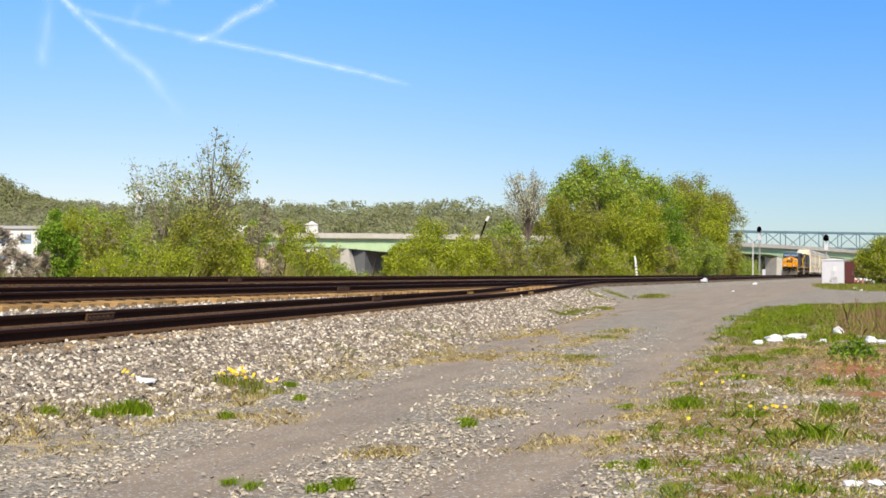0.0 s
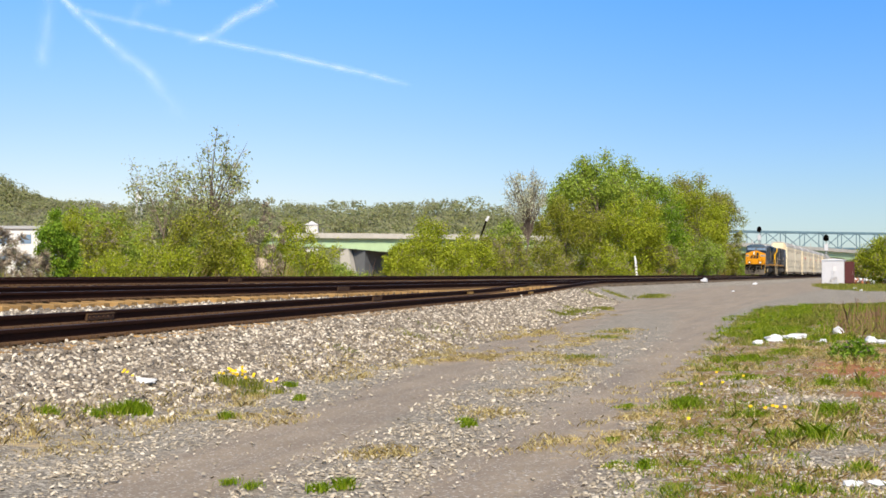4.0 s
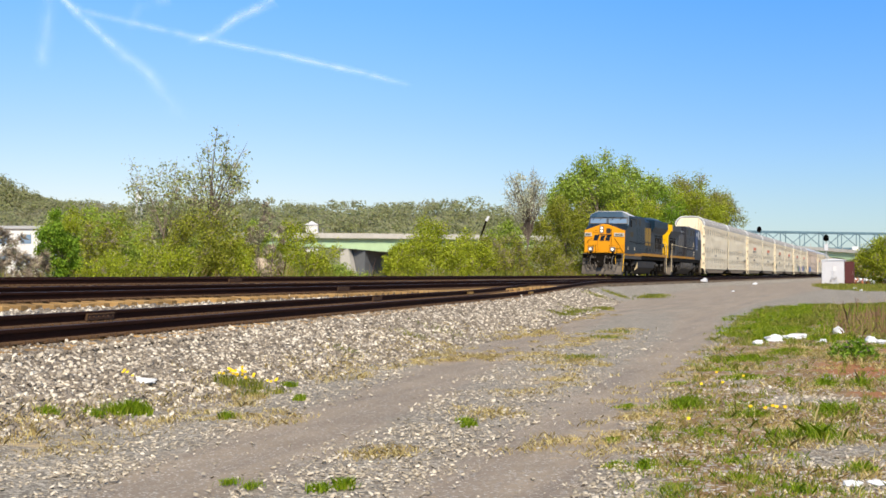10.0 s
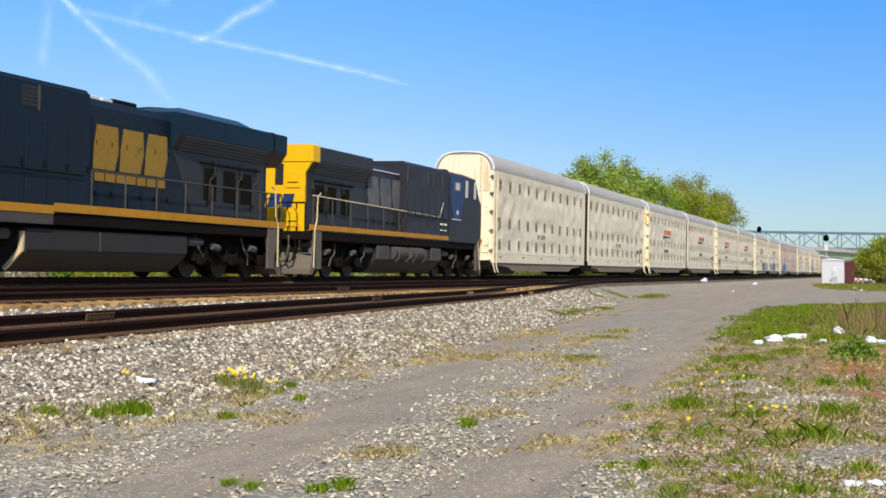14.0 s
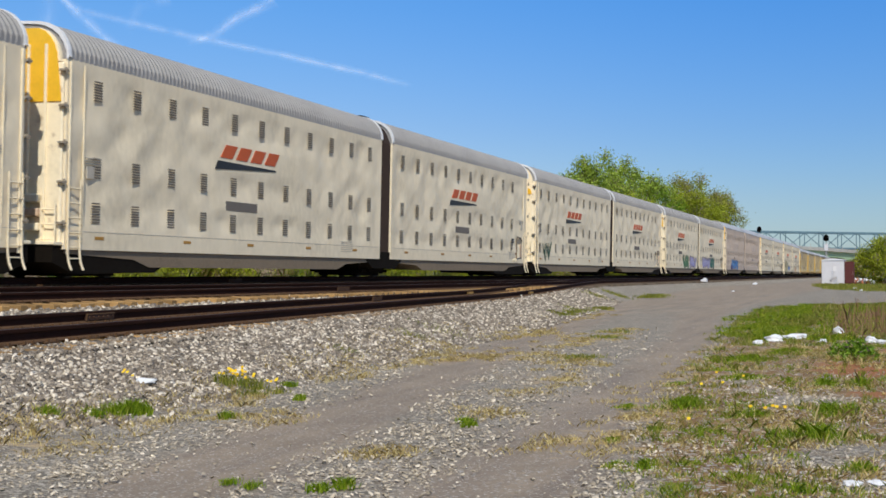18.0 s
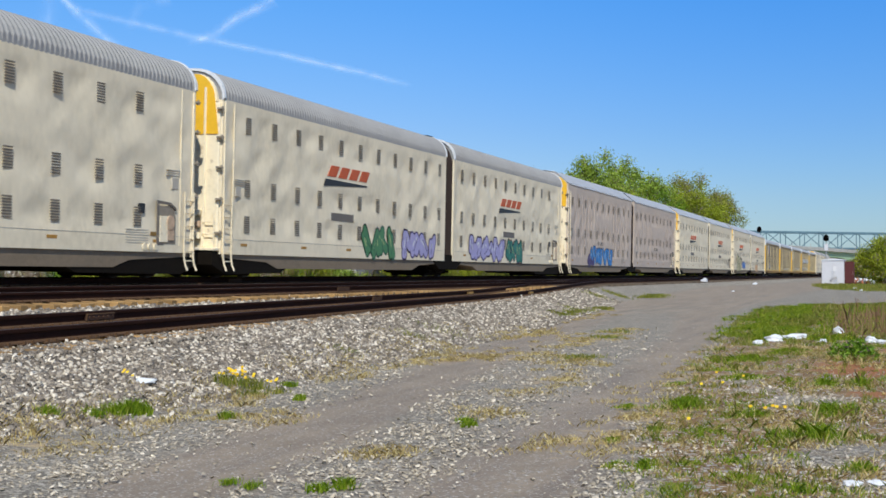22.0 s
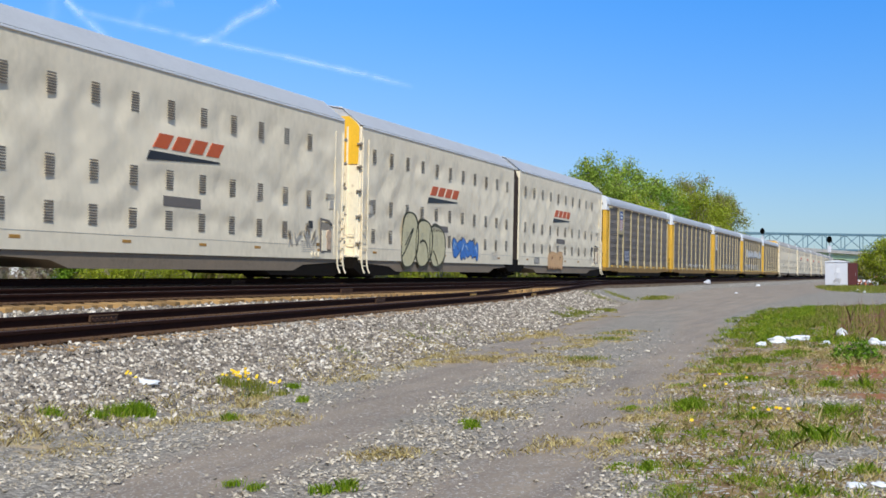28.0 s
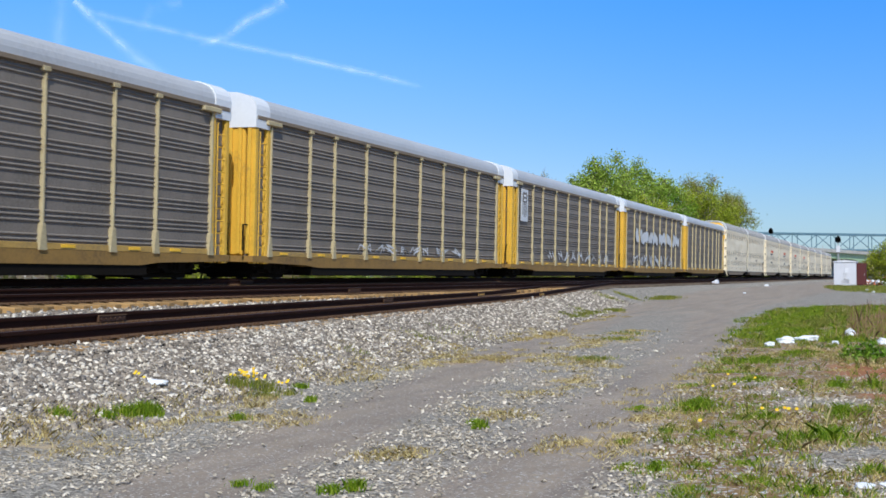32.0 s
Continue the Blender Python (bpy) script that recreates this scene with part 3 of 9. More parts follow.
M_BELLOWS = mat("dark_brown_bellows", (0.022, 0.013, 0.010), 0.85, 0, 0.3, 2, 20, 0.2)
M_LOUVER = mat("dark_vent_slot", (0.25, 0.215, 0.165), 0.8, 0.0, 0.2, 6, 40, 0.1)
M_CREAM = mat("cream_end_door", (0.88, 0.77, 0.55), 0.6, 0, 0.12, 0.8, 9, 0.1, rust=(0.33, 0.21, 0.10))
M_RUSTSTREAK = mat("rust_streaked_cream_paint", (0.86, 0.75, 0.53), 0.65, 0, 0.1, 1.2, 9, 0.1, tint=(0.50, 0.31, 0.13), stretch=(5, 1, 0.35))
M_LADDER = mat("cream_ladder_paint", (0.74, 0.64, 0.45), 0.6, 0, 0.15, 2, 14, 0.05)
M_YEL = mat("reflective_yellow_patch", (0.80, 0.47, 0.025), 0.5, 0, 0.15, 2, 20, 0.05)
M_AMBER = mat("dirty_amber_reflector", (0.36, 0.19, 0.035), 0.6, 0, 0.3, 8, 40, 0)
M_YCAR = mat("yellow_car_paint", (0.62, 0.37, 0.035), 0.55, 0, 0.18, 0.8, 12, 0.08, rust=(0.28, 0.16, 0.05))
M_POST = mat("faded_cream_post", (0.43, 0.355, 0.20), 0.65, 0, 0.2, 1.2, 14, 0.1, tint=(0.30, 0.235, 0.12))
M_GALV = mat("galvanised_side_panel", (0.20, 0.172, 0.142), 0.65, 0.05, 0.2, 0.9, 14, 0.08, tint=(0.14, 0.12, 0.098), spec=0.15)
M_YSILL = mat("grimy_yellow_sill", (0.25, 0.145, 0.034), 0.7, 0, 0.25, 1.5, 14, 0.1, tint=(0.14, 0.085, 0.032))
M_YDULL = mat("dull_yellow_rail_paint", (0.40, 0.25, 0.06), 0.65, 0, 0.3, 1.5, 14, 0.1, tint=(0.24, 0.17, 0.08))
M_ORANGE = mat("orange_lettering_paint", (0.50, 0.095, 0.02), 0.55, 0, 0.1, 3, 20, 0)
M_BLACK = mat("black_paint_and_shade", (0.02, 0.02, 0.02), 0.5, 0, 0.2, 3, 20, 0)
M_NICHE = mat("rusty_tan_panel", (0.50, 0.36, 0.24), 0.7, 0, 0.3, 4, 20, 0.05, rust=(0.35, 0.1, 0.05))
M_STENCIL = mat("faded_stencil_paint", (0.45, 0.41, 0.34), 0.6, 0, 0.1, 3, 20, 0)
M_GREYBAR = mat("grey_stencil_paint", (0.15, 0.13, 0.11), 0.6, 0, 0.1, 3, 20, 0)
M_WHEEL = mat("steel_wheel", (0.022, 0.018, 0.016), 0.6, 0.3, 0.3, 6, 40, 0.05)
ROOF_ARC = [(1.525, 5.34)] + [(0.575 + 0.95 * math.cos(radians(k)), 5.34 + 0.9 * math.sin(radians(k))) for k in (14, 28, 42, 56, 70, 84)]
ROOF_HALF = ROOF_ARC + [(0.0, 6.27)]


def roof_outline(grow=0.0, drop=0.0):
    right = [(x + (grow if x > 0.4 else 0), z + grow - drop) for x, z in ROOF_HALF]
    left = [(-x, z) for x, z in right[-2::-1]]
    return right + left


def wheel_mesh(r):
    bm = bmesh.new()
    disc(bm, (0, 0, 0), (1, 0, 0), r, 0.12, 24)
    disc(bm, (-0.07, 0, 0), (1, 0, 0), r + 0.028, 0.03, 24)
    disc(bm, (0.03, 0, 0), (1, 0, 0), r * 0.3, 0.16, 12)
    for k in range(4):
        a = k * math.tau / 4
        disc(bm, (0.055, math.cos(a) * r * 0.62, math.sin(a) * r * 0.62), (1, 0, 0), r * 0.11, 0.02, 8)
    return finish("wheel", bm, M_WHEEL)


def wheelset_mesh(r, half):
    """Two wheels on their axle."""
    one = wheel_mesh(r)
    bm = bmesh.new()
    bm.from_mesh(one)
    bmesh.ops.translate(bm, vec=(half, 0, 0), verts=bm.verts)
    count = len(bm.verts)
    bm2 = bmesh.new()
    bm2.from_mesh(one)
    bmesh.ops.rotate(bm2, cent=(0, 0, 0), matrix=Matrix.Rotation(math.pi, 3, "Z"), verts=bm2.verts)
    bmesh.ops.translate(bm2, vec=(-half, 0, 0), verts=bm2.verts)
    tmp = bpy.data.meshes.new("tmp")
    bm2.to_mesh(tmp)
    bm.from_mesh(tmp)
    tube(bm, [(-half, 0, 0), (half, 0, 0)], 0.085, 10)
    bm2.free()
    bpy.data.meshes.remove(tmp)
    return finish("wheelset", bm, M_WHEEL)


WHEELSET, BIGWHEELSET = wheelset_mesh(0.42, 0.72), wheelset_mesh(0.53, 0.74)
SPINNING = []


def truck_frame_mesh():
    bm = bmesh.new()
    for s in (-1, 1):
        x = s * 1.0
        side_prism(bm, [(-1.15, 0.42), (-1.15, 0.62), (-0.5, 0.78), (0.5, 0.78), (1.15, 0.62), (1.15, 0.42), (0.75, 0.38), (0.4, 0.2), (-0.4, 0.2), (-0.75, 0.38)], x - 0.09, x + 0.09)
        for y in (-0.88, 0.88):
            box(bm, x - 0.14 + s * 0.06, x + 0.14 + s * 0.06, y - 0.14, y + 0.14, 0.32, 0.58, 0.03)
        for y in (-0.2, 0, 0.2):
            tube(bm, [(x + s * 0.1, y, 0.28), (x + s * 0.1, y, 0.62)], 0.07, 8)
    box(bm, -1.2, 1.2, -0.22, 0.22, 0.5, 0.75, 0.03)
    box(bm, -1.12, 1.12, -1.75, 1.75, 0.44, 0.66, 0.03)
    box(bm, -0.95, 0.95, -1.3, 1.3, 0.2, 0.4, 0.03)
    for y in (-1.28, 1.28):
        tube(bm, [(-1.1, y, 0.24), (1.1, y, 0.24)], 0.06, 8)
        box(bm, -0.95, 0.95, y - 0.05, y + 0.05, 0.14, 0.46, 0.02)
    box(bm, -0.8, 0.8, -1.2, 1.2, 0.05, 0.2, 0.03)
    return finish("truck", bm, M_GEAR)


TRUCK = truck_frame_mesh()


def add_truck(car, y):
    t = piece("truck", TRUCK, car, pose(0, y, 0))
    for dy in (-0.88, 0.88):
        piece("wheelset", WHEELSET, t, pose(0, dy, 0.42))
    return t


def coupler(car, y, s):
    bm = bmesh.new()
    box(bm, -0.12, 0.12, min(y, y - s * 0.75), max(y, y - s * 0.75), 0.72, 0.98, 0.02)
    box(bm, -0.2, 0.2, y - 0.16, y + 0.16, 0.68, 1.02, 0.04)
    tube(bm, [(0.35, y - s * 0.6, 0.75), (0.34, y - s * 0.35, 0.42), (0.28, y, 0.35)], 0.03, 6)
    part("coupler", bm, M_GEAR, car)


def louver_mesh():
    """A stack of dark slots under small pressed hoods."""
    bm = bmesh.new()
    for k in range(8):
        z = -0.3 + k * 0.078
        box(bm, 0.0, 0.016, -0.19, 0.19, z, z + 0.036)
        vs = [bm.verts.new(p) for p in ((0.014, -0.19, z + 0.05), (0.014, 0.19, z + 0.05), (0.026, 0.19, z + 0.034), (0.026, -0.19, z + 0.034))]
        bm.faces.new(vs)
    return finish("louver", bm, M_LOUVER)


LOUVER = louver_mesh()
LOUVER_Z = (4.71, 2.78, 1.66)


def reflector_mesh(material, long, high):
    bm = bmesh.new()
    box(bm, -0.022, 0.022, -long / 2, long / 2, -high / 2, high / 2, 0.004)
    return finish("reflector_strip", bm, material)


REFLECTOR, BRIGHT_REFLECTOR = reflector_mesh(M_AMBER, 0.42, 0.085), reflector_mesh(M_YEL, 0.55, 0.08)


def side_shell(y0, y1):
    """Hollow-looking closed body of an enclosed car, gently buckled along its long sides."""
    xs_outline = [(1.48, 0.72), (1.525, 0.74), (1.525, 5.2), (-1.525, 5.2), (-1.525, 0.74), (-1.48, 0.72)]
    bm = bmesh.new()
    ny, nz = 100, 26
    rng = random.Random(5)
    for s in (-1, 1):
        grid = []
        for i in range(ny + 1):
            y = y0 + (y1 - y0) * i / ny
            col = []
            for k in range(nz + 1):
                z = 0.72 + (5.36 - 0.72) * k / nz
                edge = min(i, ny - i, k, nz - k)
                calm = max(smooth((abs(y - y0 - 10.6) - 2.7) / 0.9), min(smooth((abs(z - 3.63) - 0.42) / 0.3), smooth((abs(z - 2.17) - 0.2) / 0.2)))
                w = calm * min(1.0, edge / 3) * smooth((z - 1.2) / 0.35) * smooth((5.3 - z) / 0.5) * min(0.0, -0.036 + 0.075 * noise.noise(Vector((y * 0.95, z * 1.25, s * 9.0))) + 0.012 * math.sin(y * math.tau / 1.83) + 0.02 * noise.noise(Vector((y * 2.1, z * 1.9, s * 4.0 + 2.0))) + 0.011 * math.sin(y * math.tau / 0.92) * math.sin(z * math.tau / 0.75 + 0.8 * math.sin(y * 0.9)))
                col.append(bm.verts.new((s * (1.525 + w), y, z)))
            grid.append(col)
        for i in range(ny):
            for k in range(nz):
                bm.faces.new((grid[i][k], grid[i + 1][k], grid[i + 1][k + 1], grid[i][k + 1]))
    for y in (y0, y1):
        bm.faces.new([bm.verts.new(p) for p in ((-1.525, y, 0.72), (1.525, y, 0.72), (1.525, y, 5.34), (-1.525, y, 5.34))])
    bm.faces.new([bm.verts.new(p) for p in ((-1.525, y0, 0.72), (1.525, y0, 0.72), (1.525, y1, 0.72), (-1.525, y1, 0.72))])
    return bm


def ribbed_roof(y0, y1, step=0.2, rib=0.034):
    base = [Vector((x, 0, z)) for x, z in roof_outline()]
    big = [Vector((x, 0, z)) for x, z in roof_outline(rib)]
    big[0], big[-1] = base[0], base[-1]
    bm = bmesh.new()
    rows = []
    y = y0
    count = int((y1 - y0) / step)
    for i in range(count):
        a = y0 + (y1 - y0) * i / count
        for f, src in ((0.0, base), (0.35, base), (0.5, big), (0.85, big)):
            rows.append([bm.verts.new((p.x, a + f * (y1 - y0) / count, p.z)) for p in src])
    rows.append([bm.verts.new((p.x, y1, p.z)) for p in base])
    for r, q in zip(rows, rows[1:]):
        for i in range(len(r) - 1):
            bm.faces.new((r[i], r[i + 1], q[i + 1], q[i]))
    bm.faces.new(rows[0])
    bm.faces.new(rows[-1])
    return bm


def roof_rim(y0, y1):
    bm = bmesh.new()
    o = roof_outline(0.05)
    i = roof_outline(-0.02)
    k = len(o)
    ring = [[bm.verts.new((x, y, z)) for x, z in src] for y in (y0, y1) for src in (o, i)]
    for j in range(k - 1):
        bm.faces.new((ring[0][j], ring[0][j + 1], ring[2][j + 1], ring[2][j]))
        bm.faces.new((ring[0][j], ring[0][j + 1], ring[1][j + 1], ring[1][j]))
        bm.faces.new((ring[2][j], ring[2][j + 1], ring[3][j + 1], ring[3][j]))
    return bm


UNIT = 22.15


def ladder(parent, x, y, z0, z1, material, wide=0.42, facing="x"):
    bm = bmesh.new()
    for s in (-wide / 2, wide / 2):
        q = (x, y + s) if facing == "x" else (x + s, y)
        tube(bm, [(q[0], q[1], z0), (q[0], q[1], z1)], 0.022, 6)
    k = z0 + 0.15
    while k < z1:
        a, b = ((x, y - wide / 2, k), (x, y + wide / 2, k)) if facing == "x" else ((x - wide / 2, y, k), (x + wide / 2, y, k))
        tube(bm, [a, b], 0.018, 5)
        k += 0.36
    return part("ladder", bm, material, parent)


def enclosed_unit(car, paint, y0, front):
    """Half of an articulated car: body with vents and ribbed roof. front: its outer end looks forward."""
    a, b = (0.74, UNIT - 0.58) if front else (0.58, UNIT - 0.92)
    body = part("body", side_shell(y0 + a, y0 + b), paint, car, smooth=True)
    part("roof", ribbed_roof(y0 + a + 0.02, y0 + b - 0.02), M_ROOF, body, "ribbed grey metal roof")
    for yy in (y0 + a - 0.03, y0 + b - 0.09):
        part("roof_rim", roof_rim(yy, yy + 0.12), M_WROOF, body)
    bm = bmesh.new()
    side_prism(bm, [(y0 + a + 0.1, 0.74), (y0 + a + 0.1, 0.62), (y0 + a + 3.2, 0.5), (y0 + a + 4.0, 0.3), (y0 + b - 4.0, 0.3), (y0 + b - 3.2, 0.5), (y0 + b - 0.1, 0.62), (y0 + b - 0.1, 0.74)], -1.47, 1.47)
    part("side_sill", bm, M_SILL, body, "grimy grey lower sill")
    off = 1.8 if not front else UNIT - 1.8 - 9 * 1.83
    me2 = []
    for k in range(10 if not front else 11):
        y = y0 + off + 1.83 * (k - (1 if front else 0))
        if y < y0 + a + 0.4:
            continue
        for z in LOUVER_Z:
            piece("louver", LOUVER, body, pose(1.516, y, z) @ Matrix.Diagonal((1, 0.95, 0.86, 1)))
            me2.append((y, z))
    bm = bmesh.new()
    for y, z in me2:
        box(bm, -1.55, -1.52, y - 0.2, y + 0.2, z - 0.3, z + 0.3)
    part("far_side_vents", bm, M_LOUVER, body)
    rng = random.Random(int(y0) + 3)
    for k in range(5):
        piece("reflector_strip", REFLECTOR, body, pose(1.51, y0 + 2.5 + k * 4.1 + rng.uniform(-0.5, 0.5), 1.02))
    bm = bmesh.new()
    for k in range(6):
        box(bm, 1.5, 1.533, y0 + UNIT * 0.8, y0 + UNIT * 0.8 + 1.1, 0.95 + k * 0.07, 0.965 + k * 0.07)
    seam = bmesh.new()
    box(seam, 1.5, 1.529, y0 + a + 0.2, y0 + b - 0.2, 1.165, 1.18)
    part("belt_seam", seam, M_STENCIL, body)
    tagged(part("stencil", bm, M_STENCIL, body), "small unreadable grey stencil lines", kind="stuff")
    return body


def hinge_mesh():
    bm = bmesh.new()
    box(bm, -0.09, 0.075, -0.1, 0.1, -0.03, 0.03, 0.008)
    tube(bm, [(0.05, 0.0, -0.07), (0.05, 0.0, 0.07)], 0.035, 8)
    return finish("hinge", bm, M_LOUVER)


HINGE = hinge_mesh()


def car_end(car, y, s):
    """Outer end of an enclosed car: doors, yellow patch, ladders. s: -1 when it looks forward."""
    bm = bmesh.new()
    box(bm, -1.46, 1.46, min(y, y + s * 0.1), max(y, y + s * 0.1), 0.8, 5.25, 0.03)
    arc = [(x * 0.94, min(z, 6.1)) for x, z in roof_outline(-0.06)]
    prism(bm, arc, min(y, y + s * 0.1), max(y, y + s * 0.1))
    # rear ends stay unseen; dark brown there deepens the shade between cars
    end = part("end_door", bm, M_CREAM if s < 0 else M_BELLOWS, car, "cream end doors streaked with rust" if s < 0 else "unseen rear end doors, dark brown to cut bounce light")
    rib_paint = M_CREAM if s < 0 else M_BELLOWS
    bm = bmesh.new()
    for x in (-1.0, -0.5, 0.02, 0.5, 1.0):
        box(bm, x - 0.035, x + 0.035, min(y + s * 0.1, y + s * 0.17), max(y + s * 0.1, y + s * 0.17), 0.85, 5.7, 0.01)
    part("door_rib", bm, rib_paint, end)
    bm = bmesh.new()
    head = [(x * 0.95, z) for x, z in arc]
    prism(bm, [(1.43, 4.3)] + head + [(-1.43, 4.3)], min(y + s * 0.1, y + s * 0.13), max(y + s * 0.1, y + s * 0.13))
    part("yellow_patch", bm, M_YEL, end, "bright yellow patch")
    bm = bmesh.new()
    box(bm, -1.5, 1.5, min(y, y + s * 0.4), max(y, y + s * 0.4), 0.82, 0.9, 0.01)
    part("end_platform", bm, M_CREAM, end)
    ladder(end, 1.2, y + s * 0.22, 0.45, 1.9, M_CREAM, 0.4, "y")
    ladder(end, 1.58, y - s * 0.32, 0.62, 2.45, M_LADDER, 0.5, "x")
    bm = bmesh.new()
    for dy in (0.07, 0.57):
        tube(bm, [(1.58, y - s * dy, 0.95), (1.585, y - s * dy, 0.6), (1.62, y - s * dy, 0.4), (1.7, y - s * dy, 0.22)], 0.028, 6)
    tube(bm, [(1.6, y - s * 0.07, 0.5), (1.6, y - s * 0.57, 0.5)], 0.02, 6)
    part("ladder_foot", bm, M_LADDER, end)
    bm = bmesh.new()
    box(bm, 1.5, 1.54, y - s * 0.74 - 0.035, y - s * 0.74 + 0.035, 0.9, 5.28, 0.008)
    part("end_seam", bm, M_LADDER, end, "pale upright seam strip")
    for k, z in enumerate((1.15, 1.5, 1.85)):
        bm = bmesh.new()
        box(bm, 0.5, 0.95, min(y + s * 0.1, y + s * 0.3), max(y + s * 0.1, y + s * 0.3), z, z + 0.2, 0.03)
        part("brake_gear", bm, M_CREAM if k != 1 else M_NICHE, end)
    bm = bmesh.new()
    for k in range(3):
        box(bm, 1.5, 1.536, y - s * 1.15 - 0.35, y - s * 1.15 + 0.35, 2.86 + 0.07 * k, 2.88 + 0.07 * k)
    box(bm, 1.5, 1.536, y - s * 1.05 - 0.16, y - s * 1.05 + 0.16, 2.5, 2.8)
    part("data_stencil", bm, M_STENCIL, end)
    # black wedge fills the space under the car end, back past the truck
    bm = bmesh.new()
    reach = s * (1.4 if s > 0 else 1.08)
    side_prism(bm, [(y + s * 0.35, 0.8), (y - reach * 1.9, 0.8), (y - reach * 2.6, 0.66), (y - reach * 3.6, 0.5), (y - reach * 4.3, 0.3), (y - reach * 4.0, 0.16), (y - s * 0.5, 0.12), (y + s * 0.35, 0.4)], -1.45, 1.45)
    part("end_sill", bm, M_DARK, end, "black wedge under the car end")
    if s > 0:
        # flat panel: its darker colour stands for the shade inside the niche
        bm = bmesh.new()
        side_prism(bm, [(y - 1.95, 0.95), (y - 0.98, 0.95), (y - 0.98, 1.6), (y - 1.05, 1.86), (y - 1.3, 1.98), (y - 1.95, 2.0)], 1.5, 1.532)
        niche = part("brake_niche", bm, M_LOUVER, end, "hand brake niche with its shade in the panel colour")
        bm = bmesh.new()
        side_prism(bm, [(y - 2.0, 0.9), (y - 1.93, 0.9), (y - 1.93, 2.05), (y - 1.3, 2.03), (y - 1.0, 1.88), (y - 0.98, 1.95), (y - 1.3, 2.1), (y - 2.0, 2.14)], 1.525, 1.56)
        part("niche_rim", bm, M_GREYBAR, niche)
        bm = bmesh.new()
        box(bm, 1.525, 1.55, y - 1.84, y - 1.4, 1.0, 1.72, 0.005)
        part("brake_panel", bm, M_CREAM, niche, "cream panel in the niche")
        bm = bmesh.new()
        disc(bm, (1.56, y - 1.3, 1.55), (1, 0, 0), 0.2, 0.03, 14)
        box(bm, 1.53, 1.56, y - 1.45, y - 1.1, 1.05, 1.4, 0.01)
        part("brake_wheel", bm, M_NICHE, niche, "rusty red hand brake wheel")
        for dy, z, m in ((-2.9, 1.75, M_BLACK), (-2.3, 1.15, M_YSILL), (-1.9, 0.92, M_GREYBAR)):
            bm = bmesh.new()
            box(bm, 1.5, 1.535, y + dy, y + dy + 0.3, z, z + 0.26 if m is M_BLACK else z + 0.12, 0.004)
            part("data_plate", bm, m, niche)
        bm = bmesh.new()
        for k in range(3):
            disc(bm, (1.5, y - 2.6 + 0.28 * k, 0.86), (1, 0, 0), 0.1, 0.12, 10)
        part("brake_valve", bm, M_LADDER, niche)
    bm = bmesh.new()
    box(bm, 1.525, 1.56, y - s * 0.12 - 0.04, y - s * 0.12 + 0.04, 0.6, 5.3, 0.01)
    part("corner_post", bm, M_CREAM, end)
    for z in (1.35, 2.35, 3.3, 4.2, 5.05):
        piece("hinge", HINGE, end, pose(1.5, y + s * 0.1, z))


def enclosed_car(paint=None):
    car = thing("autorack_car", "white articulated enclosed car carrier with vents and ribbed grey roof", "railway car", "white car carriers of the train")
    paint = paint or M_WHITE
    enclosed_unit(car, paint, 0.0, True)
    enclosed_unit(car, paint, UNIT, False)
    car_end(car, 0.74, -1)
    car_end(car, 2 * UNIT - 0.92, 1)
    bm = bmesh.new()
    side = [(x * 0.95, z - 0.02) for x, z in roof_outline(-0.05)]
    folds = 9
    rows = []
    for k in range(folds * 2 + 1):
        w = 1.0 if k % 2 else 0.955
        o = [(1.46 * w, 0.8), (1.46 * w, 5.3)] + [(x * w, z) for x, z in side[1:-1]] + [(-1.46 * w, 5.3), (-1.46 * w, 0.8)]
        rows.append([bm.verts.new((x, UNIT - 0.6 + 1.2 * k / (folds * 2), z)) for x, z in o])
    for p, q in zip(rows, rows[1:]):
        for i in range(len(p) - 1):
            bm.faces.new((p[i], p[i + 1], q[i + 1], q[i]))
    bl = part("bellows", bm, M_BELLOWS, car, "dark brown bellows over the joint")
    bm = bmesh.new()
    box(bm, -0.6, 0.6, UNIT - 0.45, UNIT + 0.45, 6.2, 6.38, 0.04)
    part("joint_cap", bm, M_DARK, bl)
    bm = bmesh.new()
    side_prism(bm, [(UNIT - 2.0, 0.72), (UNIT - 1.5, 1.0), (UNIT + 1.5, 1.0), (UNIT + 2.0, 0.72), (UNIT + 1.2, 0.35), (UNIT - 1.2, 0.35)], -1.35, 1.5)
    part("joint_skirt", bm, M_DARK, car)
    for y in (2.9, UNIT, 2 * UNIT - 2.9):
        add_truck(car, y)
    coupler(car, 0.0, -1)
    coupler(car, 2 * UNIT, 1)
    return car


def slanted_bands(bm, u, w, z0, z1, lean, x0, x1):
    """A plain slanted block."""
    for a, b in ((0.0, 1.0),):
        za, zb = z0 + (z1 - z0) * a, z0 + (z1 - z0) * b
        side_prism(bm, [(u + lean * a, za), (u + w + lean * a, za), (u + w + lean * b, zb), (u + lean * b, zb)], x0, x1)


def car_logo(car, y):
    """Orange slanted bars over a black swoosh, and a grey number panel, as plain shapes."""
    for k in range(4):
        bm = bmesh.new()
        slanted_bands(bm, y + k * 0.97, 0.74, 3.6, 4.0, 0.33, 1.515, 1.538)
        part("emblem_block", bm, M_ORANGE, car, "plain orange slanted block")
    bm = bmesh.new()
    side_prism(bm, [(y - 0.3, 3.24), (y + 3.75, 3.42), (y + 3.7, 3.47), (y - 0.15, 3.5)], 1.515, 1.54)
    part("swoosh", bm, M_BLACK, car, "black wedge under the emblem")


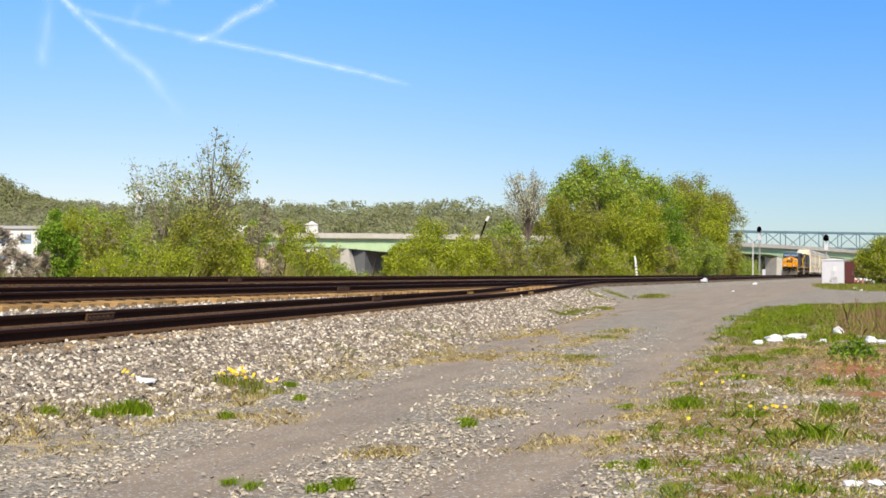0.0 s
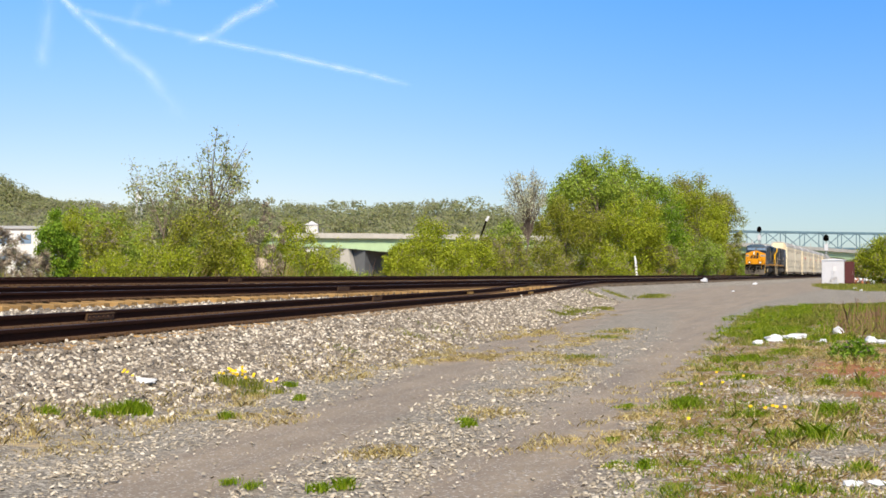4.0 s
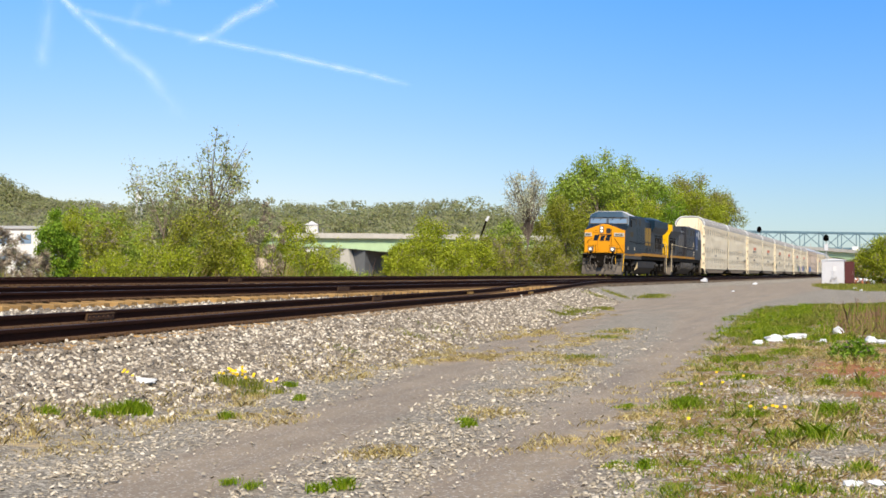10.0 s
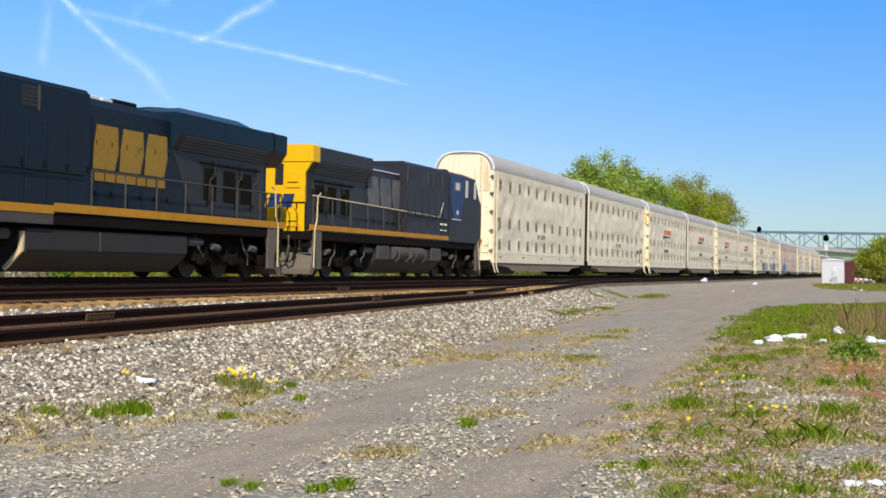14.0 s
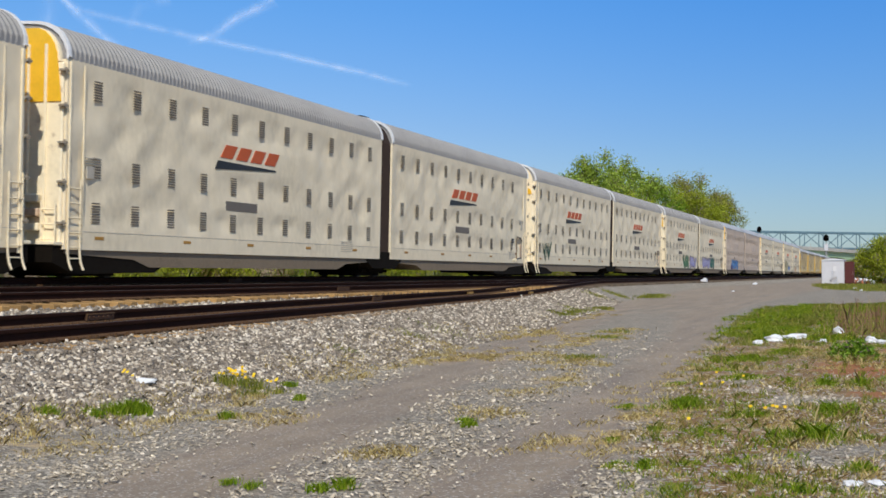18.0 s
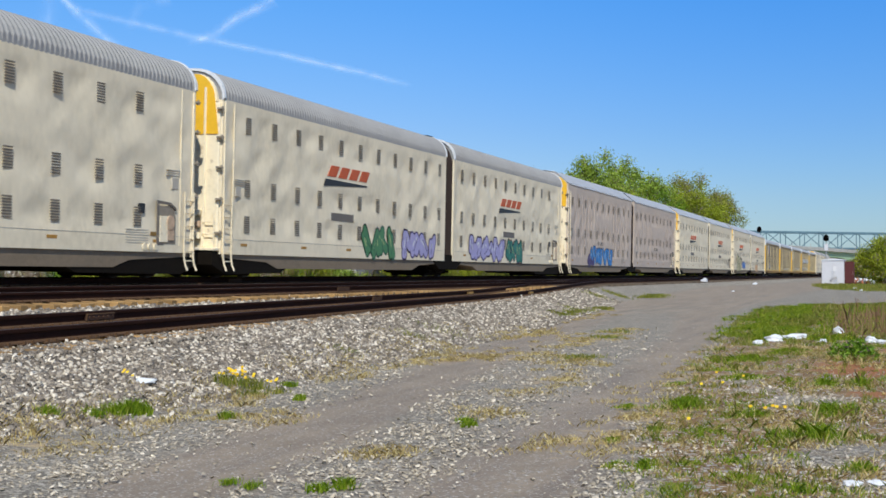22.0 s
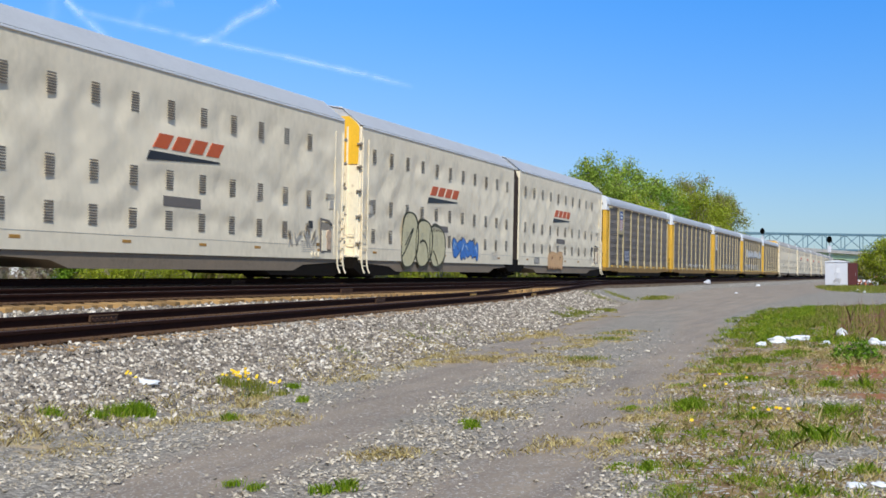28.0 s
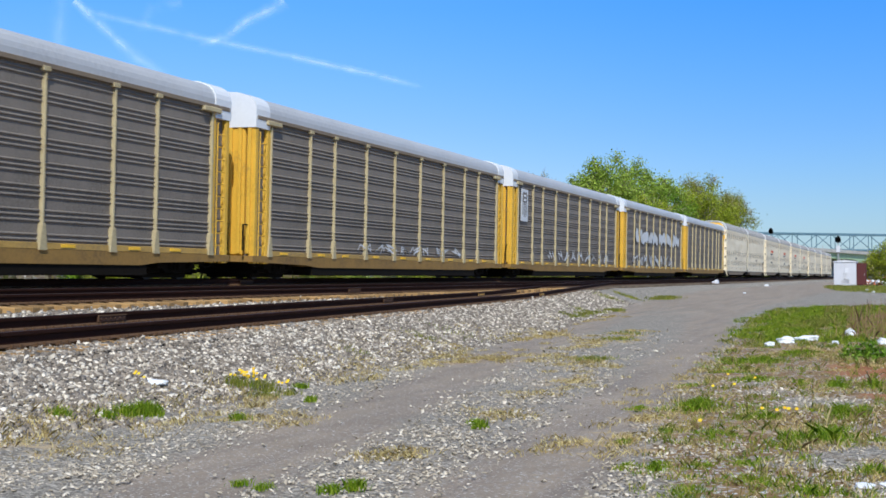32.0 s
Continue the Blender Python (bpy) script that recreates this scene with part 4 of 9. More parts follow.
def number_panel(car, y):
    bm = bmesh.new()
    box(bm, 1.522, 1.536, y, y + 2.05, 2.04, 2.32)
    part("number_panel", bm, M_GREYBAR, car, "grey panel of unreadable markings")


def small_number(car, y):
    """Short dark upright bars where a number is stencilled."""
    for k in range(10):
        if k == 3:
            continue
        bm = bmesh.new()
        side_prism(bm, [(y + 0.18 * k, 2.1), (y + 0.18 * k + 0.11, 2.1), (y + 0.18 * k + 0.12, 2.34), (y + 0.18 * k + 0.01, 2.34)], 1.5, 1.53)
        part("number_bar", bm, M_GREYBAR, car, "unreadable dark stencilled number")


GRAFFITI = {}


def paint_colour(name, c):
    if name not in GRAFFITI:
        GRAFFITI[name] = mat("spray_paint_" + name, c, 0.5, 0, 0.18, 3, 18, 0.0)
    return GRAFFITI[name]


def capsule(p, q, r, n=7):
    """Outline of a rounded stroke from p to q, r half wide."""
    ang = math.atan2(q[1] - p[1], q[0] - p[0])
    out = [(q[0] + r * math.cos(ang - math.pi / 2 + math.pi * k / n), q[1] + r * math.sin(ang - math.pi / 2 + math.pi * k / n)) for k in range(n + 1)]
    return out + [(p[0] + r * math.cos(ang + math.pi / 2 + math.pi * k / n), p[1] + r * math.sin(ang + math.pi / 2 + math.pi * k / n)) for k in range(n + 1)]


def sprayed(bm, x, outline):
    bm.faces.new([bm.verts.new((x, y, z)) for y, z in outline])


def graffiti(car, y0, y1, z0, z1, fill, line, seed, letters=4, name="graffiti_shape", open_fill=False, thick=0.07, light=None):
    """Sprayed rounded strokes, side by side and overlapping, with dark outlines and light spots; not lettered."""
    rng = random.Random(seed)
    w = (y1 - y0) / letters
    tall = z1 - z0
    for k in range(letters):
        u, x = y0 + w * k, 1.535 + 0.0006 * (k % 3)
        r = min(w, tall) * (0.06 if open_fill else rng.uniform(0.19, 0.26))
        lo, hi = z0 + rng.uniform(0, 0.1) * tall + r, z1 - rng.uniform(0, 0.14) * tall - r
        spots = [(u + w * rng.uniform(0.0, 1.0), lo + (hi - lo) * f + rng.uniform(-0.12, 0.12) * tall) for f in (0.0, 0.9, 0.3, 1.0, 0.1, 0.65)]
        spots = [(y, min(hi, max(lo, z))) for y, z in spots]
        shapes = list(zip(spots, spots[1:]))
        bm = bmesh.new()
        for p, q in shapes:
            sprayed(bm, x, capsule(p, q, r + (0 if open_fill else thick)))
        g = part(name, bm, line, car, "sprayed graffiti of rounded strokes")
        if open_fill:
            continue
        bm = bmesh.new()
        for i, (p, q) in enumerate(shapes):
            sprayed(bm, x + 0.003 + 0.0004 * i, capsule(p, q, r))
        part("stroke_fill", bm, fill, g)
        bm = bmesh.new()
        for p, q in shapes[:2]:
            m0, m1 = [tuple(p[i] + (q[i] - p[i]) * f + (r * 0.35 if i else -r * 0.3) for i in (0, 1)) for f in (0.25, 0.62)]
            sprayed(bm, x + 0.006, capsule(m0, m1, r * 0.2, 4))
        part("light_spot", bm, light or fill, g)
        bm = bmesh.new()
        p, q = rng.choice(shapes)
        sprayed(bm, x + 0.0065, capsule((p[0] + r * 0.5, p[1]), (q[0] + r * 0.5, q[1]), thick * 0.35, 4))
        part("inner_stroke", bm, line, g)


def loop_graffiti(car, y0, y1, z0, z1, fill, line, seed, loops=3, thick=0.09):
    """Tall open loops in one sprayed line over a faint fill."""
    rng = random.Random(seed)
    w = (y1 - y0) / loops
    for k in range(loops):
        cy, cz, ry, rz = y0 + w * (k + 0.5), (z0 + z1) / 2 - 0.1 * k, w * 0.56, (z1 - z0) * (0.5 - 0.04 * k)
        rim = []
        for i in range(36):
            a = i * math.tau / 36
            rr = 1 + 0.07 * math.sin(2 * a + k) + 0.05 * math.sin(3 * a + seed)
            rim.append((cy + rr * ry * math.copysign(abs(math.cos(a)) ** 0.75, math.cos(a)), cz + rr * rz * math.copysign(abs(math.sin(a)) ** 0.8, math.sin(a))))
        bm = bmesh.new()
        sprayed(bm, 1.534 + 0.001 * k, rim)
        g = part("graffiti_loop", bm, fill, car, "tall rounded graffiti loop with a dark line")
        bm = bmesh.new()
        for i in range(36):
            p, q = rim[i], rim[(i + 1) % 36]
            sprayed(bm, 1.539 + 0.0003 * k, capsule(p, q, thick * (0.6 + 0.25 * math.sin(i * 0.6 + k)), 3))
        for i in range(9):
            t0, t1 = i / 9, (i + 1) / 9
            f = lambda t: (cy - ry * 0.5 + ry * (0.9 + 0.2 * k) * math.sin(t * (3.6 - k)), cz - rz * (0.2 + 0.3 * k) + rz * 0.6 * math.sin(t * 4 + k))
            sprayed(bm, 1.5395, capsule(f(t0), f(t1), thick * 0.55, 3))
        part("loop_line", bm, line, g)


def mass_graffiti(car, y0, y1, z0, z1, fill, line):
    """One broad faded mass of spray paint with a scalloped foot, two spots and an uneven outline."""
    w, h = y1 - y0, z1 - z0
    rim = [(y0, z0 + h * 0.2)]
    for k in range(6):
        c = y0 + w * (k + 0.5) / 6
        rim += [(c - w / 12 + w / 6 * f, z0 + h * (0.14 - 0.14 * math.sin(f * math.pi)) + 0.02 * math.sin(k * 2.1)) for f in (0.05, 0.25, 0.5, 0.75, 0.95)]
    rim += [(y1, z0 + h * 0.25), (y1 + 0.1, z0 + h * 0.62), (y1 - 0.05, z1 - h * 0.08), (y1 - w * 0.2, z1), (y1 - w * 0.45, z1 - h * 0.1), (y0 + w * 0.3, z1 - h * 0.02), (y0 + w * 0.08, z1 - h * 0.12), (y0 - 0.05, z0 + h * 0.6)]
    bm = bmesh.new()
    sprayed(bm, 1.534, rim)
    g = part("graffiti_mass", bm, fill, car, "faded peach mass of spray paint")
    bm = bmesh.new()
    k = len(rim)
    for i in range(k - 5):
        sprayed(bm, 1.5375, capsule(rim[i], rim[i + 1], 0.028 + 0.014 * math.sin(i * 1.3), 3))
    for f in (0.3, 0.82):
        for d in (0.0, 0.09):
            sprayed(bm, 1.538, capsule((y0 + w * f - 0.16, z0 + h * (0.62 - d)), (y0 + w * f + 0.14, z0 + h * (0.66 + d * 0.5)), 0.05, 4))
    part("paint_line", bm, line, g)


# ---- open-sided yellow car carriers ----
def corrugated_panel(w, h):
    """Steel sheet with bands of horizontal ribs."""
    bm = bmesh.new()
    prof, z = [(0.0, 0.0)], 0.04
    while z < h - 0.3:
        for band in range(3):
            if z + 0.14 > h:
                break
            prof += [(0.0, z + 0.02), (0.026, z + 0.04), (0.034, z + 0.06), (0.026, z + 0.08), (0.0, z + 0.1)]
            z += 0.12
        z += 0.2
    prof.append((0.0, h))
    a = [bm.verts.new((x, 0, zz)) for x, zz in prof]
    b = [bm.verts.new((x, w, zz)) for x, zz in prof]
    for i in range(len(a) - 1):
        bm.faces.new((a[i], a[i + 1], b[i + 1], b[i]))
    return finish("side_panel", bm, M_GALV)


RACK = 28.35
POSTS = [1.9, 4.85] + [6.9 + 2.91 * k for k in range(6)] + [23.5, 26.45]
PANEL_A, PANEL_B, PANEL_C = corrugated_panel(2.91, 4.35), corrugated_panel(2.05, 4.35), corrugated_panel(2.95, 4.35)


def post_mesh():
    bm = bmesh.new()
    box(bm, 0, 0.12, -0.04, 0.04, 0.75, 4.95, 0.012)
    box(bm, 0, 0.145, -0.15, 0.15, 4.9, 5.02, 0.012)
    side_prism(bm, [(-0.15, 0.72), (0.15, 0.72), (0.06, 1.35), (-0.06, 1.35)], 0.0, 0.14)
    return finish("post", bm, M_POST)


POST = post_mesh()


def rack_car():
    car = thing("autorack_car", "car carrier with grey slatted panels between yellow posts and white roof", "railway car", "yellow car carriers of the train")
    bm = bmesh.new()
    side_prism(bm, [(0.75, 0.74), (0.75, 0.55), (4.6, 0.48), (5.6, 0.4), (RACK - 5.6, 0.4), (RACK - 4.6, 0.48), (RACK - 0.75, 0.55), (RACK - 0.75, 0.74)], -1.52, 1.52)
    part("underframe", bm, M_YSILL, car, "grimy yellow-brown side sill")
    bm = bmesh.new()
    box(bm, -1.48, 1.48, 5.2, RACK - 5.2, 0.13, 0.42, 0.02)
    part("floor_beam", bm, M_DARK, car)
    bm = bmesh.new()
    box(bm, -1.36, 1.36, 1.0, RACK - 1.0, 0.74, 5.1)
    part("inner_body", bm, M_GALV, car)
    bm = bmesh.new()
    half = [(1.5, 5.02), (1.5, 5.26), (1.47, 5.4), (1.4, 5.53), (1.28, 5.64), (1.1, 5.72), (0.85, 5.78), (0.45, 5.81), (0.0, 5.82)]
    out = half + [(-x, z) for x, z in half[-2::-1]]
    prism(bm, out, 1.0, RACK - 1.0)
    top = part("roof", bm, M_RROOF, car, "pale grey metal roof")
    cap = [(x * 1.015, z + 0.03) for x, z in out]
    for y0, y1 in ((0.8, 1.75), (RACK - 1.75, RACK - 0.8)):
        bm = bmesh.new()
        prism(bm, [(x, 4.72) if k in (0, len(cap) - 1) else (x, z) for k, (x, z) in enumerate(cap)], y0, y1)
        part("end_cap", bm, M_WROOF, top, "white painted roof end")
    bm = bmesh.new()
    for s in (-1, 1):
        box(bm, s * 1.5 - 0.04, s * 1.5 + 0.04, 0.9, RACK - 0.9, 4.98, 5.1, 0.01)
    part("roof_rail", bm, M_SILL, car)
    ys = POSTS
    for s in (1, -1):
        for y in ys:
            piece("post", POST, car, pose(s * 1.42, y, 0, 0, 0, 0 if s > 0 else 180))
        for y0, y1 in zip(ys, ys[1:]):
            me = PANEL_B if y1 - y0 < 2.3 else (PANEL_A if y1 - y0 < 2.93 else PANEL_C)
            piece("side_panel", me, car, pose(s * 1.44, y0 if s > 0 else y1, 0.74, 0, 0, 0 if s > 0 else 180))
        for y0 in ys[:-1]:
            piece("reflector_strip", BRIGHT_REFLECTOR, car, pose(s * 1.52, y0 + 1.0, 0.83))
        for y0, y1 in zip(ys, ys[1:]):
            bm = bmesh.new()
            box(bm, s * 1.5 - 0.025, s * 1.5 + 0.025, y0 + 0.17, y1 - 0.17, 0.745, 0.9, 0.008)
            part("lower_rail", bm, M_YDULL, car)
    for y, s in ((0.85, -1), (RACK - 0.85, 1)):
        bm = bmesh.new()
        box(bm, -1.12, 1.12, min(y, y - s * 0.95), max(y, y - s * 0.95), 0.74, 4.74, 0.05)
        end = part("end_door", bm, M_YCAR, car, "bright yellow end doors")
        bm = bmesh.new()
        for k in range(9):
            x = -1.3 + k * 0.325
            box(bm, x - 0.06, x + 0.06, min(y + s * 0.09, y), max(y + s * 0.09, y), 0.8, 4.7, 0.02)
        part("door_fold", bm, M_YCAR, end)
        for x in (-1.4, 1.4):
            for back in (0.1, 0.9):
                bm = bmesh.new()
                box(bm, x - 0.1, x + 0.1, y - s * back - 0.1, y - s * back + 0.1, 0.5, 5.0, 0.015)
                part("end_post", bm, M_YCAR, end)
        bm = bmesh.new()
        box(bm, 1.36, 1.6, y - s * 1.15 - 0.5, y - s * 1.15 + 0.5, 4.86, 5.0, 0.02)
        part("end_header", bm, M_POST, end)
        ladder(end, 1.5, y - s * 0.5, 0.5, 4.6, M_YCAR, 0.42, "x")
        bm = bmesh.new()
        box(bm, -0.3, 0.3, min(y, y + s * 0.55), max(y, y + s * 0.55), 0.8, 0.88, 0.01)
        part("end_platform", bm, M_DARK, end)
        for x in (1.3, -1.3):
            bm = bmesh.new()
            tube(bm, [(x, y + s * 0.1, 1.7), (x, y + s * 0.35, 1.7), (x, y + s * 0.35, 0.9)], 0.03, 6)
            part("grab_iron", bm, M_DARK, end)
    for y in (3.2, RACK - 3.2):
        add_truck(car, y)
    coupler(car, 0.0, -1)
    coupler(car, RACK, 1)
    return car


# ---- locomotives ----
M_NAVY = mat("dusty_dark_blue_paint", (0.005, 0.0115, 0.0205), 0.45, 0, 0.3, 0.55, 14, 0.05, tint=(0.011, 0.013, 0.016), rust=(0.018, 0.019, 0.021), spec=0.2)
# lighter copy of the dark blue, for faces the sun strikes
M_NAVYLIT = mat("sunlit_dark_blue_paint", (0.022, 0.058, 0.10), 0.5, 0, 0.2, 1, 14, 0.05)
M_GOLD = mat("golden_yellow_paint", (0.74, 0.30, 0.008), 0.5, 0, 0.08, 1.2, 16, 0.03, spec=0.2)
M_GOLDDIRTY = mat("dirty_yellow_stripe", (0.43, 0.195, 0.004), 0.6, 0, 0.25, 1.2, 16, 0.05, rust=(0.20, 0.10, 0.012))
M_ENDYELLOW = mat("bright_yellow_paint", (0.80, 0.45, 0.004), 0.5, 0, 0.1, 1.2, 16, 0.03, spec=0.2, rust=(0.62, 0.36, 0.02))
M_RADBLUE = mat("dusty_blue_radiator_paint", (0.006, 0.019, 0.034), 0.5, 0, 0.3, 0.8, 14, 0.05, spec=0.15)
M_PLOW = mat("dusty_tan_plow", (0.115, 0.094, 0.072), 0.75, 0, 0.3, 2, 14, 0.1, rust=(0.09, 0.05, 0.03))
M_TANK = mat("dusty_fuel_tank", (0.024, 0.020, 0.018), 0.75, 0, 0.25, 1, 14, 0.1)
M_DUSTGREY = mat("dusty_grey_metal", (0.058, 0.052, 0.047), 0.8, 0, 0.3, 1.5, 20, 0.1)
M_CREAMRAIL = mat("pale_yellow_rail_paint", (0.62, 0.5, 0.30), 0.6, 0, 0.2, 3, 20, 0.05)
M_REDPATCH = mat("faded_red_paint", (0.55, 0.13, 0.03), 0.6, 0, 0.15, 4, 20, 0)
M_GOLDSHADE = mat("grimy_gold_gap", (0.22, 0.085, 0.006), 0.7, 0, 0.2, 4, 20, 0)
M_GOLDWORN = mat("flaked_yellow_emblem_paint", (0.27, 0.155, 0.012), 0.6, 0, 0.2, 1.6, 16, 0.05, tint=(0.25, 0.15, 0.02), rust=(0.035, 0.036, 0.035))
M_GREYUNIT = mat("faded_grey_blue_paint", (0.025, 0.024, 0.0265), 0.5, 0, 0.35, 0.5, 14, 0.05, tint=(0.014, 0.019, 0.034), rust=(0.065, 0.06, 0.057), spec=0.25)
M_BLUEDOOR = mat("blue_cab_side", (0.012, 0.036, 0.115), 0.5, 0, 0.15, 2, 14, 0.02)
M_CABROOF = mat("pale_cab_roof", (0.55, 0.55, 0.55), 0.5, 0, 0.1, 2, 14, 0.02)


M_CABNUM = mat("faint_gold_number", (0.06, 0.045, 0.018), 0.7, 0, 0.3, 2, 14, 0.02)
M_FADED = mat("faded_grey_lettering", (0.11, 0.105, 0.10), 0.7, 0, 0.4, 1.2, 14, 0.02, tint=(0.03, 0.04, 0.07))
M_HOSE = mat("dusty_hose", (0.085, 0.075, 0.065), 0.8, 0, 0.2, 3, 14, 0.05)


def glass_material():
    m = bpy.data.materials.new("cab_glass")
    m.use_nodes = True
    b = m.node_tree.nodes["Principled BSDF"]
    # light blue base colour stands in for the reflected sky
    b.inputs["Base Color"].default_value = (0.17, 0.25, 0.35, 1)
    b.inputs["Roughness"].default_value = 0.08
    b.inputs["Specular IOR Level"].default_value = 0.9
    return m


def glow_material(name, c, strength):
    m = bpy.data.materials.new(name)
    m.use_nodes = True
    b = m.node_tree.nodes["Principled BSDF"]
    b.inputs["Base Color"].default_value = (0.45, 0.42, 0.34, 1)
    b.inputs["Emission Color"].default_value = (*c, 1)
    b.inputs["Emission Strength"].default_value = strength
    return m


M_GLASS = glass_material()
M_LIGHT = glow_material("lit_headlight", (1.0, 0.92, 0.78), 1.3)
M_BOARD = glow_material("lit_number_board", (1.0, 0.95, 0.85), 0.03)
LOCO = 22.3


def loco_truck_mesh():
    bm = bmesh.new()
    for s in (-1, 1):
        x = s * 1.08
        side_prism(bm, [(-2.35, 0.5), (-2.4, 0.85), (-1.9, 1.0), (1.9, 1.0), (2.4, 0.85), (2.35, 0.5), (1.5, 0.62), (1.1, 0.42), (-1.1, 0.42), (-1.5, 0.62)], x - 0.1, x + 0.1)
        for y in (-1.95, 0, 1.95):
            box(bm, x - 0.18 + s * 0.08, x + 0.18 + s * 0.08, y - 0.2, y + 0.2, 0.38, 0.72, 0.04)
            for d in (-0.32, 0.32):
                tube(bm, [(x + s * 0.12, y + d, 0.5), (x + s * 0.12, y + d, 0.95)], 0.085, 8)
        for y in (-1.0, 1.0):
            tube(bm, [(x + s * 0.16, y - 0.3, 0.85), (x + s * 0.16, y + 0.35, 0.6)], 0.06, 8)
            box(bm, x - 0.05 + s * 0.16, x + 0.05 + s * 0.16, y - 0.12, y + 0.12, 0.78, 1.02, 0.02)
    for y in (-1.95, 0, 1.95):
        box(bm, -0.5, 0.5, y + 0.15, y + 0.75, 0.3, 0.85, 0.05)
    return finish("truck", bm, M_GEAR)


LTRUCK = loco_truck_mesh()


def ring_shell(bm, rows, caps=True):
    """A skin over cross-sections of equal corner count; each row is (y, [(x, z), ...])."""
    made = [[bm.verts.new((x, y, z)) for x, z in outline] for y, outline in rows]
    for a, b in zip(made, made[1:]):
        k = len(a)
        for i in range(k):
            bm.faces.new((a[i], a[(i + 1) % k], b[(i + 1) % k], b[i]))
    if caps:
        bm.faces.new(made[0][::-1])
        bm.faces.new(made[-1])


def plate(bm, y, t, outline):
    """A flat plate facing along y, its outline in x, z; it is t thick behind y."""
    prism(bm, outline, y, y + t)


def bent_bar(name, pts, r, material, parent, label="", sides=6):
    bm = bmesh.new()
    tube(bm, pts, r, sides)
    return part(name, bm, material, parent, label)


def simple_box(name, material, parent, x0, x1, y0, y1, z0, z1, bevel=0.01, label=""):
    bm = bmesh.new()
    box(bm, min(x0, x1), max(x0, x1), min(y0, y1), max(y0, y1), z0, z1, bevel)
    return part(name, bm, material, parent, label)


def loco_cab_lead(lo):
    """Wide golden nose with a peaked top, and a cab with a two-part windshield and a pale roof."""
    fy = 2.14
    bm = bmesh.new()
    front = [(-1.53, 1.70), (1.53, 1.70), (1.55, 3.40), (0.2, 3.87), (-0.2, 3.87), (-1.55, 3.40)]
    back = [(-1.55, 1.70), (1.55, 1.70), (1.55, 3.80), (0.25, 4.0), (-0.25, 4.0), (-1.55, 3.80)]
    ring_shell(bm, [(fy, front), (3.5, back)])
    nose = part("nose", bm, M_NAVY, lo)
    bm = bmesh.new()
    plate(bm, fy - 0.03, 0.028, [(x * 0.992, z + (0.01 if z < 2 else -0.006)) for x, z in front])
    bmesh.ops.bevel(bm, geom=[e for e in bm.edges], offset=0.012, segments=1, affect="EDGES")
    face = part("nose_face", bm, M_GOLD, nose, "golden yellow nose front")
    # headlight panel, door window, number boards
    q = fy - 0.032
    simple_box("headlight_housing", M_GREYBAR, face, -0.38, -0.08, q - 0.03, q + 0.01, 3.18, 3.72, 0.01)
    bm = bmesh.new()
    for z in (3.57, 3.35):
        disc(bm, (-0.23, q - 0.04, z), (0, 1, 0), 0.08, 0.04, 14)
    part("headlight", bm, M_LIGHT, face, "lit round headlights")
    bm = bmesh.new()
    rim = [(0.3 + 0.18 * math.copysign(abs(math.cos(a)) ** 0.5, math.cos(a)), 3.36 + 0.2 * math.copysign(abs(math.sin(a)) ** 0.5, math.sin(a))) for a in [k * math.tau / 20 for k in range(20)]]
    plate(bm, q - 0.015, 0.02, rim)
    part("door_window", bm, M_BLACK, face, "small dark rounded door window")
    for x0, x1 in ((-1.52, -0.98), (0.72, 1.5)):
        nb = simple_box("number_board", M_BOARD, face, x0, x1, q - 0.05, q + 0.01, 2.93, 3.22, 0.02, "white number board")
        bm = bmesh.new()
        for k in range(4):
            u = x0 + (x1 - x0) * (0.16 + 0.18 * k)
            box(bm, u, u + (x1 - x0) * 0.11, q - 0.058, q - 0.049, 3.0, 3.15)
        part("number_bar", bm, M_BLACK, nb)
    # plain emblem: three dark blocks over a bar, with a small red patch
    for x0, x1, z0, z1 in ((-0.83, -0.42, 2.62, 3.06), (-0.34, 0.02, 2.62, 3.0), (0.08, 0.46, 2.62, 3.06)):
        bm = bmesh.new()
        plate(bm, q - 0.012, 0.016, [(x0 - 0.04, z0), (x1 - 0.08, z0), (x1 + 0.03, z1), (x0 + 0.1, z1)])
        part("emblem_block", bm, M_NAVY, face, "plain dark blue emblem block")
    simple_box("emblem_bar", M_NAVY, face, -0.5, 0.5, q - 0.014, q + 0.004, 3.04, 3.1, 0.003)
    simple_box("red_patch", M_REDPATCH, face, 0.0, 0.3, q - 0.013, q + 0.004, 2.44, 2.58, 0.003, "faded red patch")
    # doors and panels stand a little proud, with dark gaps
    for nm, x0, x1, z0, z1 in (("nose_door", -0.48, 0.4, 1.76, 2.58), ("hatch", -1.2, -0.54, 1.8, 2.62), ("hatch", -0.85, -0.48, 3.22, 3.55), ("hatch", 0.62, 1.4, 1.8, 2.3)):
        d = simple_box(nm, M_GOLD, face, x0, x1, q - 0.02, q + 0.005, z0, z1, 0.008)
        bm = bmesh.new()
        for a, b in (((x0, z0), (x0, z1)), ((x1, z0), (x1, z1)), ((x0, z1), (x1, z1)), ((x0, z0), (x1, z0))):
            tube(bm, [(a[0], q - 0.004, a[1]), (b[0], q - 0.004, b[1])], 0.013, 5)
        part("gap", bm, M_GOLDSHADE, d)
        if nm == "hatch":
            bent_bar("handle", [(x0 + 0.12, q - 0.02, (z0 + z1) / 2), (x0 + 0.12, q - 0.06, (z0 + z1) / 2), (x1 - 0.12, q - 0.06, (z0 + z1) / 2), (x1 - 0.12, q - 0.02, (z0 + z1) / 2)], 0.012, M_DARK, d)
